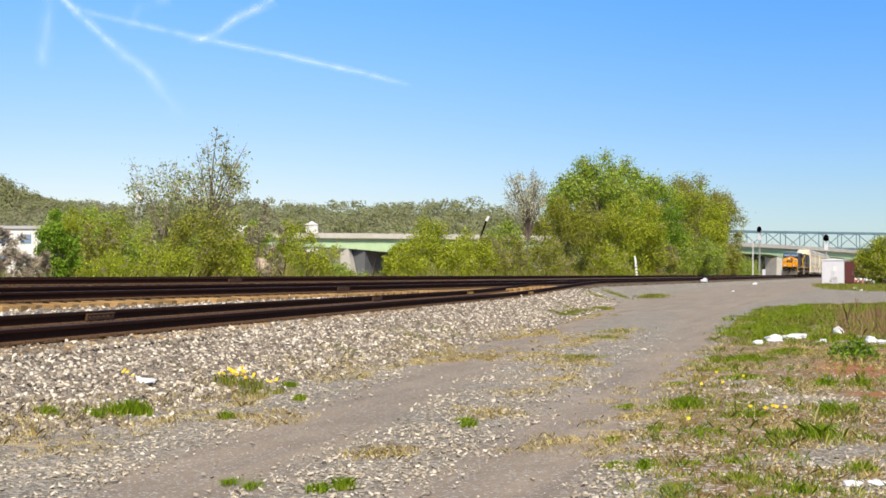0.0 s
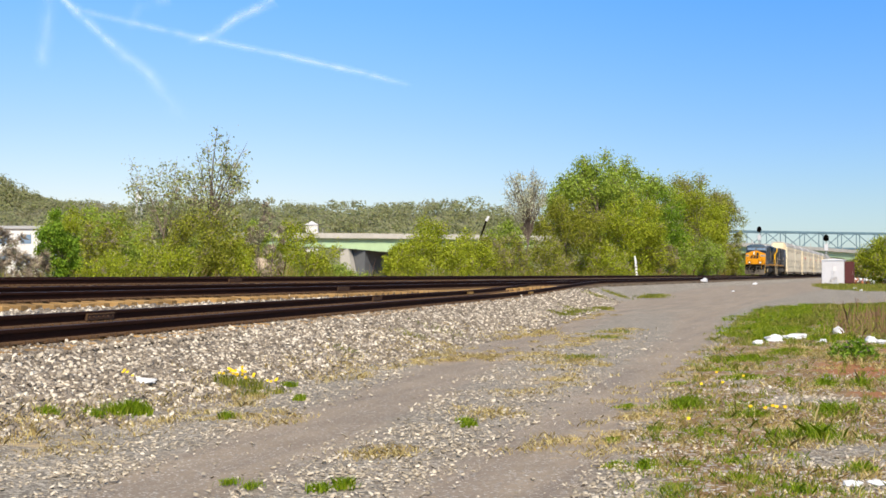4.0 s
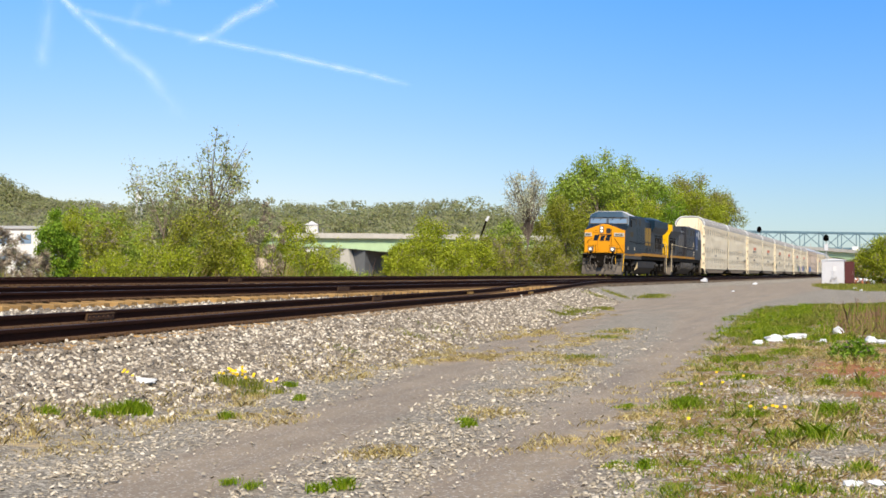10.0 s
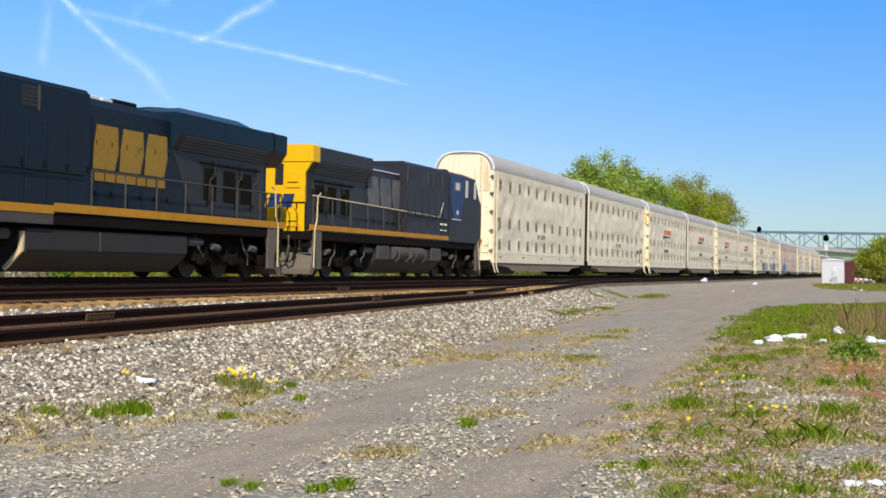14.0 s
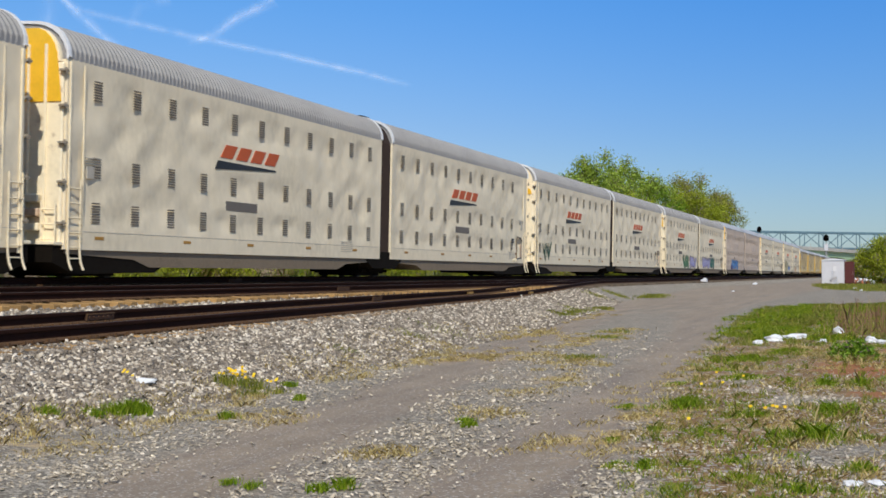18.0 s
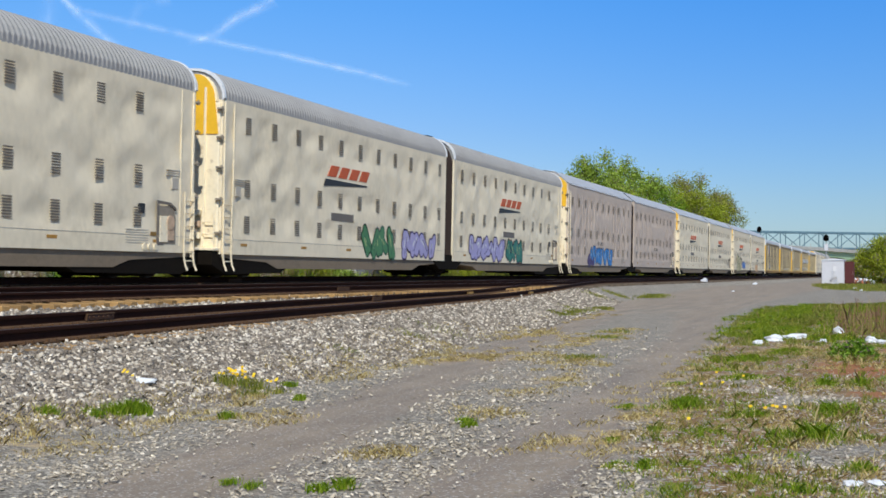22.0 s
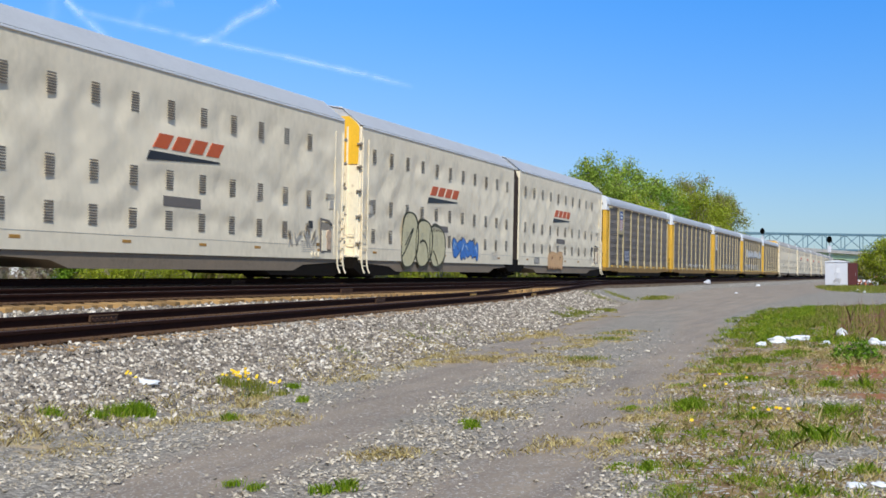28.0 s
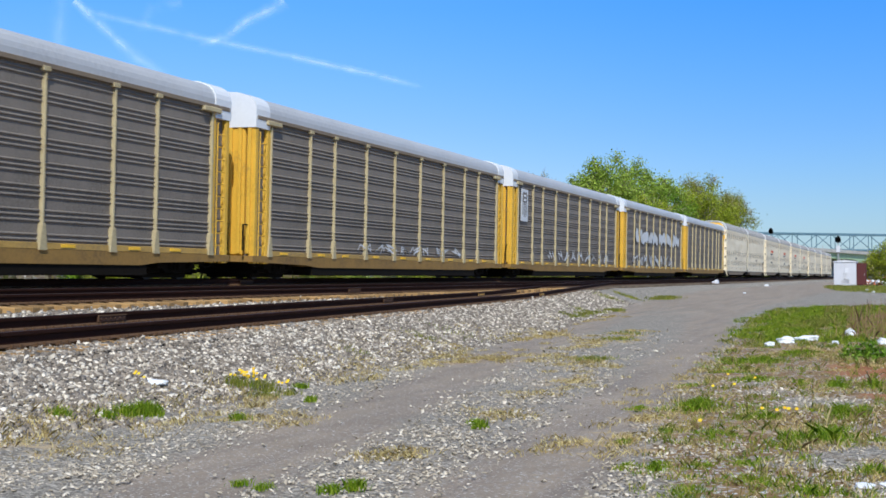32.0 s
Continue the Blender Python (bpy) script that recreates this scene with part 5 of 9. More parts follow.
    for pts in ([(0.76, q - 0.03, 2.8), (1.0, q - 0.05, 2.5), (1.3, q - 0.05, 2.0), (1.42, q - 0.03, 1.75)], [(-0.95, q - 0.03, 2.8), (-1.2, q - 0.05, 2.65), (-1.35, q - 0.05, 2.4)], [(0.52, q - 0.03, 3.5), (0.52, q - 0.05, 1.9)]):
        bent_bar("grab_iron", pts, 0.016, M_DARK, face)
    # cab
    bm = bmesh.new()
    low = [(-1.55, 1.7), (1.55, 1.7), (1.55, 3.82), (1.55, 3.83), (0.9, 3.9), (-0.9, 3.9), (-1.55, 3.83), (-1.55, 3.82)]
    top = [(-1.55, 1.7), (1.55, 1.7), (1.55, 4.3), (1.5, 4.58), (0.92, 4.88), (-0.92, 4.88), (-1.5, 4.58), (-1.55, 4.3)]
    ring_shell(bm, [(3.48, low), (3.8, top), (6.15, top)])
    cab = part("cab", bm, M_NAVY, lo)
    cab.data.materials.append(M_NAVYLIT)
    # forward faces take the lighter copy, so sunlight is in their colour
    for p in cab.data.polygons:
        if p.normal.y < -0.4:
            p.material_index = 1
    # pale panels: the sun's sheen on the roof is put into their colour
    bm = bmesh.new()
    ring_shell(bm, [(y, [(1.53, 4.575), (0.93, 4.885), (-0.93, 4.885), (-1.53, 4.575), (-1.49, 4.62), (-0.91, 4.925), (0.91, 4.925), (1.49, 4.62)]) for y in (3.86, 5.95)])
    part("cab_roof", bm, M_CABROOF, cab, "cab roof panels with the sun's sheen in their pale colour")
    # windshield: two panes lean back between dark frames
    def wp(x, f, o):
        return (x, 3.43 + 0.24 * f - o, 3.84 + 0.72 * f)
    for x0, x1 in ((-1.42, -0.16), (0.0, 1.42)):
        bm = bmesh.new()
        corners = ((x0, 0.16), (x1, 0.16), (x1 - (0.04 if x1 > 1 else 0), 0.72), (x0 + (0.04 if x0 < -1 else 0), 0.72))
        a = [bm.verts.new(wp(x, f, 0.02)) for x, f in corners]
        b = [bm.verts.new(wp(x, f, 0.0)) for x, f in corners]
        bm.faces.new(a)
        for i in range(4):
            bm.faces.new((a[i], a[(i + 1) % 4], b[(i + 1) % 4], b[i]))
        pane = part("windshield", bm, M_GLASS, cab, "windshield with the sky's reflection in its blue colour")
        bm = bmesh.new()
        for (xa, fa), (xb, fb) in zip(corners, corners[1:] + corners[:1]):
            tube(bm, [wp(xa, fa, 0.025), wp(xb, fb, 0.025)], 0.028, 6)
        part("window_frame", bm, M_GREYBAR, pane)
        for u in (0.3, 0.72):
            xm = x0 + (x1 - x0) * u
            bent_bar("wiper", [wp(xm, 0.86, 0.05), wp(xm - 0.08, 0.72, 0.07), wp(xm - 0.2, 0.5, 0.05)], 0.014, M_DARK, pane)
    bm = bmesh.new()
    tube(bm, [wp(-1.5, 0.82, 0.03), wp(0, 0.82, 0.04), wp(1.5, 0.82, 0.03)], 0.02, 6)
    part("visor_rail", bm, M_DARK, cab)
    for s in (-1, 1):
        # pale half of the window is a painted reflection
        for y0, y1, pane, words in ((4.36, 4.66, M_CABROOF, "side window with its bright reflection painted pale"), (4.7, 5.05, M_BLACK, "dark open side window")):
            simple_box("side_window", pane, cab, s * 1.535, s * 1.562, y0, y1, 3.74, 4.28, 0.008, words)
        simple_box("mirror", M_DARK, cab, s * 1.57, s * 1.64, 4.22, 4.3, 3.75, 4.25, 0.015)
        simple_box("window_awning", M_NAVY, cab, s * 1.54, s * 1.68, 4.2, 6.05, 4.36, 4.4, 0.008)
        bm = bmesh.new()
        for k in range(4):
            box(bm, min(s * 1.545, s * 1.556), max(s * 1.545, s * 1.556), 4.1 + k * 0.34, 4.34 + k * 0.34, 3.02, 3.36)
        part("cab_number", bm, M_CABNUM, cab, "faint gold bars of a worn cab number")
        simple_box("belt_rail", M_DARK, cab, s * 1.545, s * 1.58, 3.9, 6.0, 2.6, 2.64, 0.006)
        for y in (3.2, 5.9):
            simple_box("builder_plate", M_CREAM, cab, s * 1.545, s * 1.56, y, y + 0.16, 1.98, 2.2, 0.004)
    for x, y, h in ((0.5, 4.3, 0.14), (-0.4, 4.9, 0.2), (0.2, 5.6, 0.12), (-0.7, 4.2, 0.1), (0.75, 5.2, 0.1)):
        bm = bmesh.new()
        tube(bm, [(x, y, 4.9), (x, y, 4.92 + h)], 0.03, 6)
        box(bm, x - 0.1, x + 0.1, y - 0.1, y + 0.1, 4.92, 4.97, 0.01)
        part("antenna", bm, M_DARK, cab)
    return nose, cab


def loco_cab_second(lo):
    """The same maker's older cab, faded, its nose towards the cars behind."""
    p = M_GREYUNIT
    bm = bmesh.new()
    ring_shell(bm, [(0.7, [(-1.3, 1.6), (1.3, 1.6), (1.3, 3.3), (0.4, 3.6), (-0.4, 3.6), (-1.3, 3.3)]), (0.95, [(-1.5, 1.6), (1.5, 1.6), (1.5, 3.5), (0.4, 3.75), (-0.4, 3.75), (-1.5, 3.5)]),
                    (1.5, [(-1.54, 1.6), (1.54, 1.6), (1.54, 3.75), (0.4, 3.95), (-0.4, 3.95), (-1.54, 3.75)])])
    nose = part("nose", bm, p, lo)
    bm = bmesh.new()
    low = [(-1.54, 1.6), (1.54, 1.6), (1.54, 3.74), (1.54, 3.75), (0.9, 3.9), (-0.9, 3.9), (-1.54, 3.75), (-1.54, 3.74)]
    top = [(-1.54, 1.6), (1.54, 1.6), (1.54, 4.45), (1.46, 4.66), (0.9, 4.88), (-0.9, 4.88), (-1.46, 4.66), (-1.54, 4.45)]
    ring_shell(bm, [(1.48, low), (1.95, top), (5.9, top)])
    cab = part("cab", bm, p, lo)
    for s in (-1, 1):
        a, b = min(s * 1.535, s * 1.566), max(s * 1.535, s * 1.566)
        bm = bmesh.new()
        side_prism(bm, [(4.35, 2.66), (5.5, 2.66), (5.86, 3.6), (5.86, 4.6), (3.9, 4.6), (3.9, 3.7)], a, b)
        panel = part("blue_panel", bm, M_BLUEDOOR, cab, "blue cab side panel")
        simple_box("pane", M_GREYBAR, panel, s * 1.56, s * 1.575, 4.45, 5.35, 3.92, 4.35, 0.004)
        # pale paint stands for the reflection in this pane
        simple_box("pane", M_CABROOF, panel, s * 1.57, s * 1.58, 4.6, 5.15, 3.98, 4.3, 0.004, "pane with its bright reflection painted pale")
        simple_box("panel_stripe", M_CABROOF, panel, s * 1.56, s * 1.573, 4.3, 5.6, 2.6, 2.65, 0.003, "thin pale stripe")
        simple_box("panel_mark", M_CABROOF, panel, s * 1.56, s * 1.572, 4.7, 4.95, 2.85, 3.05, 0.003, "small pale mark")
        for y0, y1, m in ((2.0, 2.3, M_CABROOF), (2.4, 3.1, M_BLACK), (3.25, 3.62, M_CABROOF)):
            simple_box("side_window", m, cab, s * 1.535, s * 1.558, y0, y1, 3.7, 4.5, 0.006, "dark cab window" if m is M_BLACK else "pale window frame")
        for y in (6.3, 6.8):
            simple_box("warning_plate", M_CREAM, cab, s * 1.535, s * 1.556, y, y + 0.35, 2.3, 2.38, 0.003)
            simple_box("warning_plate", M_CREAM, cab, s * 1.535, s * 1.556, y, y + 0.35, 2.05, 2.1, 0.003)
    for x, y in ((0.5, 3.0), (-0.5, 4.0)):
        simple_box("roof_box", M_DARK, cab, x - 0.2, x + 0.2, y - 0.3, y + 0.3, 4.87, 5.0, 0.03)
    return nose, cab


def locomotive(lead):
    """A six-axle diesel. Local y = 0 is its cab-end coupler; the cab looks along -y."""
    paint = M_NAVY if lead else M_GREYUNIT
    lo = thing("locomotive", "dark blue diesel locomotive with yellow nose and worn yellow side emblem" if lead else "weathered grey-blue diesel locomotive with yellow hood end, running backwards", "locomotive", "locomotives of the train")
    tail = 21.95 if lead else 21.1
    ends = (0.95, tail) if lead else (0.6, tail)
    # frame, walkway and sill stripe
    bm = bmesh.new()
    box(bm, -1.48, 1.48, ends[0] + 0.4, ends[1] - 0.1, 1.3, 1.6, 0.02)
    box(bm, -0.9, 0.9, ends[0] + 0.4, ends[1] - 0.4, 0.85, 1.3, 0.03)
    base = part("frame", bm, M_DARK, lo)
    z0, z1 = (1.56, 1.76) if lead else (1.66, 1.84)
    for s in (-1, 1):
        bm = bmesh.new()
        if lead:
            box(bm, s * 1.5 - 0.02, s * 1.5 + 0.02, 2.16, 9.2, z0, z1)
            box(bm, s * 1.5 - 0.02, s * 1.5 + 0.02, 9.2, tail, z0 + 0.06, z1 + 0.07)
            part("side_stripe", bm, M_GOLDDIRTY, base, "dirty yellow sill stripe")
            simple_box("skirt", M_DUSTGREY, base, s * 1.46, s * 1.51, 2.2, 9.2, 1.3, 1.555, 0.01, "dusty grey side skirt")
        else:
            k = 0.75
            while k < tail - 0.6:
                box(bm, s * 1.5 - 0.02, s * 1.5 + 0.02, k, k + 1.0, z0, z1)
                box(bm, s * 1.5 - 0.016, s * 1.5 + 0.016, k + 1.0, k + 1.06, z0 - 0.02, z1 + 0.02)
                k += 1.06
            part("side_stripe", bm, M_GOLDDIRTY, base, "dirty dashed yellow sill stripe")
    nose, cab = loco_cab_lead(lo) if lead else loco_cab_second(lo)
    # full-width cabinet behind the cab, as high as the cab's eaves
    c0, c1, ctop = (6.1, 10.62, 4.7) if lead else (5.9, 11.6, 4.78)
    bm = bmesh.new()
    prism(bm, [(-1.5, 1.6), (1.5, 1.6), (1.5, ctop - 0.12), (1.38, ctop), (-1.38, ctop), (-1.5, ctop - 0.12)], c0, c1)
    aux = part("auxiliary_cabinet", bm, paint, lo)
    for s in (-1, 1):
        openings = ((6.3, 6.75), (7.9, 8.5)) if lead else ((6.35, 6.85), (7.6, 8.1), (8.25, 8.75), (10.4, 11.3))
        for y0, y1 in openings:
            simple_box("vent_opening", M_BLACK, aux, s * 1.49, s * 1.506, y0, y1, 4.0, 4.5, 0.004)
            bm = bmesh.new()
            for k in range(5):
                box(bm, min(s * 1.5, s * 1.515), max(s * 1.5, s * 1.515), y0, y1, 4.02 + k * 0.1, 4.05 + k * 0.1)
            part("grille", bm, M_TANK, aux)
            simple_box("vent_edge", M_DUSTGREY, aux, s * 1.49, s * 1.53, y1, y1 + 0.06, 3.95, 4.55, 0.005)
        y = c0 + 0.2
        while y < c1 - 0.7:
            d = simple_box("cabinet_door", paint, aux, s * 1.49, s * 1.518, y, y + 0.82, 1.75, 3.75, 0.012)
            simple_box("latch", M_DARK, d, s * 1.51, s * 1.535, y + 0.7, y + 0.76, 2.6, 2.8, 0.004)
            y += 0.88
        bent_bar("grab_rail", [(s * 1.57, c0 + 0.2, 2.55), (s * 1.57, c1 - 0.3, 2.55)], 0.018, M_DARK, aux)
    # long hood with doors
    h1 = 20.9 if lead else 20.7
    rad0 = 14.98 if lead else 15.25
    htop = 4.6 if lead else 4.42
    bm = bmesh.new()
    prism(bm, [(-1.24, 1.6), (1.24, 1.6), (1.24, htop - 0.2), (1.05, htop), (-1.05, htop), (-1.24, htop - 0.2)], c1, h1)
    hood = part("hood", bm, paint, lo)
    if lead:
        bm = bmesh.new()
        prism(bm, [(-1.06, htop), (1.06, htop), (0.95, htop + 0.03), (-0.95, htop + 0.03)], c1 + 0.02, rad0)
        part("hood_top", bm, M_NAVYLIT, hood)
    else:
        for s in (-1, 1):
            # pale strip added as the highlight along the hood's upper ledge
            simple_box("hood_ledge", M_CABROOF, hood, s * 1.2, s * 1.27, c1 + 0.05, rad0 - 0.3, htop - 0.24, htop - 0.19, 0.01, "pale strip painted as the highlight on the hood ledge")
    for s in (-1, 1):
        y = c1 + 0.08
        while y < rad0 - 0.5:
            d = simple_box("hood_door", paint, hood, s * 1.23, s * 1.256, y, y + 0.66, 1.72, htop - 0.4, 0.012)
            for z in (2.1, 3.4):
                simple_box("latch", M_DARK, d, s * 1.25, s * 1.275, y + 0.56, y + 0.61, z, z + 0.14, 0.004)
            y += 0.71
    # radiator with overhanging wings
    bm = bmesh.new()
    rtop = 4.68 if lead else 4.58
    wing = [(-1.24, 3.62), (1.24, 3.62), (1.54, 4.08), (1.54, rtop - 0.04), (1.46, rtop), (-1.46, rtop), (-1.54, rtop - 0.04), (-1.54, 4.08)]
    prism(bm, wing, rad0, tail - 0.05 if lead else h1)
    rad = part("radiator", bm, M_RADBLUE if lead else paint, lo)
    # downward faces turn black: the shade under the wings is put into colour
    rad.data.materials.append(M_BLACK)
    for p in rad.data.polygons:
        if p.normal.z < -0.3:
            p.material_index = 1
    if lead:
        bm = bmesh.new()
        ring_shell(bm, [(rad0 + 0.1, [(-1.4, rtop), (1.4, rtop), (1.2, rtop + 0.1), (-1.2, rtop + 0.1)]), (rad0 + 0.7, [(-1.4, rtop), (1.4, rtop), (1.1, rtop + 0.2), (-1.1, rtop + 0.2)]),
                        (19.2, [(-1.4, rtop), (1.4, rtop), (1.1, rtop + 0.2), (-1.1, rtop + 0.2)]), (19.9, [(-1.4, rtop), (1.4, rtop), (1.3, rtop + 0.02), (-1.3, rtop + 0.02)])])
        part("radiator_cowl", bm, M_NAVYLIT, rad, "blue cowl over the radiator")
    for k in range(3):
        bm = bmesh.new()
        disc(bm, (0, rad0 + 1.3 + k * 1.5, rtop + (0.2 if lead else 0.03)), (0, 0, 1), 0.62, 0.08, 20)
        part("radiator_fan", bm, M_DARK, rad)
    for s in (-1, 1):
        bm = bmesh.new()
        for k in range(5):
            z = 3.66 + 0.085 * k
            x = s * (1.26 + 0.65 * (z - 3.62))
            box(bm, x - 0.012, x + 0.012, rad0 + 0.3, h1 - 0.4, z, z + 0.05)
        part("intake_slat", bm, M_BLACK, rad)
        # shaded bay under the wing, painted as a black panel, forward edge slanted
        bm = bmesh.new()
        side_prism(bm, [(rad0 + 0.1, 3.62), (rad0 + 1.25, 1.9), (h1 - 0.1, 1.9), (h1 - 0.1, 3.62)], min(s * 1.235, s * 1.25), max(s * 1.235, s * 1.25))
        bay = part("machinery_bay", bm, M_BLACK, hood, "black panel for the shaded bay under the radiator")
        # doors and pipe rack darkened to sit in the painted shade
        for y in (16.9, 18.1, 19.2):
            simple_box("access_door", M_DARK, bay, s * 1.245, s * 1.275, y, y + 0.75, 2.3, 3.25, 0.01)
        simple_box("pipe_rack", M_DARK, bay, s * 1.25, s * 1.32, 16.6, h1 - 0.5, 3.36, 3.42, 0.01)
        for y in (17.2, 18.9, 20.0):
            bent_bar("bay_pipe", [(s * 1.28, y, 2.1), (s * 1.3, y, 2.9), (s * 1.3, y + 0.3, 3.1), (s * 1.3, y + 0.3, 3.5)], 0.03, M_TANK, bay)
    # roof fittings
    if lead:
        for k, y in enumerate((10.8, 11.4, 12.0, 12.6)):
            simple_box("exhaust_hatch", M_CABROOF, hood, -0.55, 0.55, y, y + 0.5, htop + 0.03, htop + 0.2, 0.03, "pale roof hatch")
        bm = bmesh.new()
        box(bm, -0.45, 0.45, 13.3, 14.5, htop + 0.03, htop + 0.26, 0.04)
        part("exhaust_stack", bm, M_DARK, hood)
    else:
        simple_box("exhaust_stack", M_DARK, hood, -0.5, 0.5, 15.9, 17.1, rtop, rtop + 0.22, 0.04)
        simple_box("roof_hump", M_DARK, hood, -0.8, 0.8, 13.9, 14.9, htop, htop + 0.2, 0.08)
        bm = bmesh.new()
        for x in (-0.16, 0.0, 0.16):
            tube(bm, [(x, 12.6, htop + 0.16), (x, 12.1, htop + 0.2)], 0.03, 8, 0.09)
        box(bm, -0.25, 0.25, 12.5, 12.6, htop, htop + 0.2)
        part("horn", bm, M_GREYBAR, hood)
    # hood end
    bm = bmesh.new()
    flare = [(-1.24, 1.6), (1.24, 1.6), (1.24, 3.62), (1.54, 4.08), (1.54, rtop - 0.02), (1.46, rtop + 0.02), (-1.46, rtop + 0.02), (-1.54, rtop - 0.02), (-1.54, 4.08), (-1.24, 3.62)]
    prism(bm, flare, h1, h1 + 0.1)
    he = part("hood_end", bm, M_ENDYELLOW if not lead else paint, lo, "bright yellow hood end" if not lead else "")
    if not lead:
        e = h1 + 0.1
        bm = bmesh.new()
        prism(bm, [(-1.55, 4.02), (1.55, 4.02), (1.555, rtop - 0.01), (1.47, rtop + 0.03), (-1.47, rtop + 0.03), (-1.555, rtop - 0.01)], h1 - 0.45, h1 + 0.13)
        part("yellow_wing", bm, M_ENDYELLOW, he)
        simple_box("light_recess", M_BLACK, he, -0.42, -0.1, e - 0.02, e + 0.012, 3.2, 3.95, 0.01, "dark recessed light panel")
        bm = bmesh.new()
        disc(bm, (-0.26, e + 0.03, 4.15), (0, 1, 0), 0.1, 0.06, 12)
        part("end_headlight", bm, M_GREYBAR, he)
        for k in range(3):
            simple_box("number_bar", M_GREYBAR, he, 0.9 - k * 0.21, 1.06 - k * 0.21, e - 0.01, e + 0.01, 3.55, 3.74, 0.002, "unreadable dark number")
            bm = bmesh.new()
            u = -0.75 + k * 0.52
            plate(bm, e - 0.004, 0.016, [(u, 2.42), (u + 0.42, 2.42), (u + 0.3, 2.9), (u - 0.12, 2.9)])
            part("emblem_block", bm, M_BLUEDOOR, he, "plain dark blue emblem block")
        for x0, x1, zz0, zz1 in ((-1.1, -0.5, 3.1, 3.7), (0.2, 0.75, 1.75, 2.3), (-1.1, -0.55, 1.75, 2.35)):
            d = simple_box("end_hatch", M_ENDYELLOW, he, x0, x1, e, e + 0.03, zz0, zz1, 0.01)
            bent_bar("handle", [(x0 + 0.1, e + 0.05, zz0 + 0.2), (x1 - 0.1, e + 0.05, zz0 + 0.2)], 0.012, M_DARK, d)
        for x in (-1.0, -0.7, -0.4, 0.4, 0.7):
            bent_bar("end_pipe", [(x, e + 0.03, 1.62), (x, e + 0.05, 2.2), (x + 0.12, e + 0.05, 2.4)], 0.018, M_DARK, he)
    # emblem on the hood side: worn plain blocks over a bar
    for s in (-1, 1):
        x0, x1 = min(s * 1.262, s * 1.274), max(s * 1.262, s * 1.274)
        ya, yb = (11.15, 14.85) if lead else (11.2, 15.2)
        worn = M_GOLDWORN if lead else M_FADED
        words = "worn yellow emblem block with flaked paint" if lead else "faded pale emblem block"
        w = (yb - ya) / 3
        for k in range(3):
            bm = bmesh.new()
            u = ya + k * w
            side_prism(bm, [(u, 2.8), (u + w * 0.8, 2.8), (u + w * 0.94, 3.3), (u + w * 0.9, 3.94), (u + w * 0.14, 3.94), (u + w * 0.04, 3.4)], x0, x1)
            part("emblem_block", bm, worn, hood, words)
        if lead:
            for k in range(7):
                u = ya + 0.1 + k * (yb - ya - 0.2) / 7
                bm = bmesh.new()
                side_prism(bm, [(u, 2.5), (u + 0.42, 2.5), (u + 0.42, 2.72), (u, 2.72)], x0, x1)
                part("emblem_block", bm, worn, hood, words)
    # couplers, plows, platforms, steps, hoses and rails at both ends
    for y, s in ((ends[0] + 0.2, -1), (ends[1] - 0.25, 1)):
        bm = bmesh.new()
        o = [(-0.28, 0.86), (-0.02, 0.86), (0.16, 0.3), (0.16, 0.12), (-0.05, 0.1), (-0.3, 0.4)]
        for sx in (-1, 1):
            a = [bm.verts.new((0.0, y + s * (q + 0.12), z)) for q, z in o]
            b = [bm.verts.new((sx * 1.5, y + s * (q - 0.22), z)) for q, z in o]
            for i in range(len(o)):
                bm.faces.new((a[i], a[(i + 1) % len(o)], b[(i + 1) % len(o)], b[i]))
            bm.faces.new(b)
        part("plow", bm, M_PLOW, lo, "dusty tan snow plow")
        simple_box("pilot_plate", M_DARK, lo, -1.0, 1.0, y - s * 0.35, y - s * 0.1, 0.72, 1.62, 0.03)
        simple_box("platform", M_DARK, lo, -1.46, 1.46, y - s * 1.3, y - s * 0.05, 1.52, 1.62, 0.01)
        for sx in (-1, 1):
            plate_ob = simple_box("step_plate", M_PLOW, lo, sx * 1.02, sx * 1.5, y - s * 0.34, y - s * 0.26, 0.32, 1.66, 0.015, "dusty tan step plate")
            simple_box("step_side", M_PLOW, lo, sx * 1.44, sx * 1.5, y - s * 1.0, y - s * 0.3, 0.3, 1.66, 0.01, "dusty tan step side")
            for k in range(3):
                simple_box("step_hole", M_BLACK, plate_ob, sx * 1.08, sx * 1.34, y - s * 0.25, y - s * 0.262, 0.5 + k * 0.36, 0.72 + k * 0.36, 0.004)
                simple_box("tread", M_DUSTGREY, plate_ob, sx * 1.04, sx * 1.48, y - s * 0.3, y - s * 0.12, 0.46 + k * 0.36, 0.49 + k * 0.36, 0.004)
            rail = M_ENDYELLOW if (lead and s < 0) else M_CREAMRAIL
            bent_bar("grab_rail", [(sx * 1.52, y - s * 0.3, 0.35), (sx * 1.53, y - s * 0.32, 1.7), (sx * 1.52, y - s * 0.5, 2.0), (sx * 1.52, y - s * 0.55, 2.85), (sx * 1.5, y - s * 0.85, 2.95)] if s > 0 else [(sx * 1.52, y - s * 0.3, 0.35), (sx * 1.55, y - s * 0.75, 1.7)], 0.024, rail, lo, "pale yellow grab rail")
            bent_bar("grab_rail", [(sx * 1.0, y - s * 0.2, 0.95), (sx * 1.0, y - s * 0.22, 1.7)], 0.022, rail, lo, "pale yellow grab rail")
        top = 2.6
        for sx in (-1, 1):
            for k, x in enumerate((0.3, 0.62, 0.95, 1.28)):
                if s > 0:
                    bent_bar("end_post", [(sx * x, y - s * 0.04, 1.6), (sx * x, y - s * 0.04, top)], 0.022, M_DARK, lo)
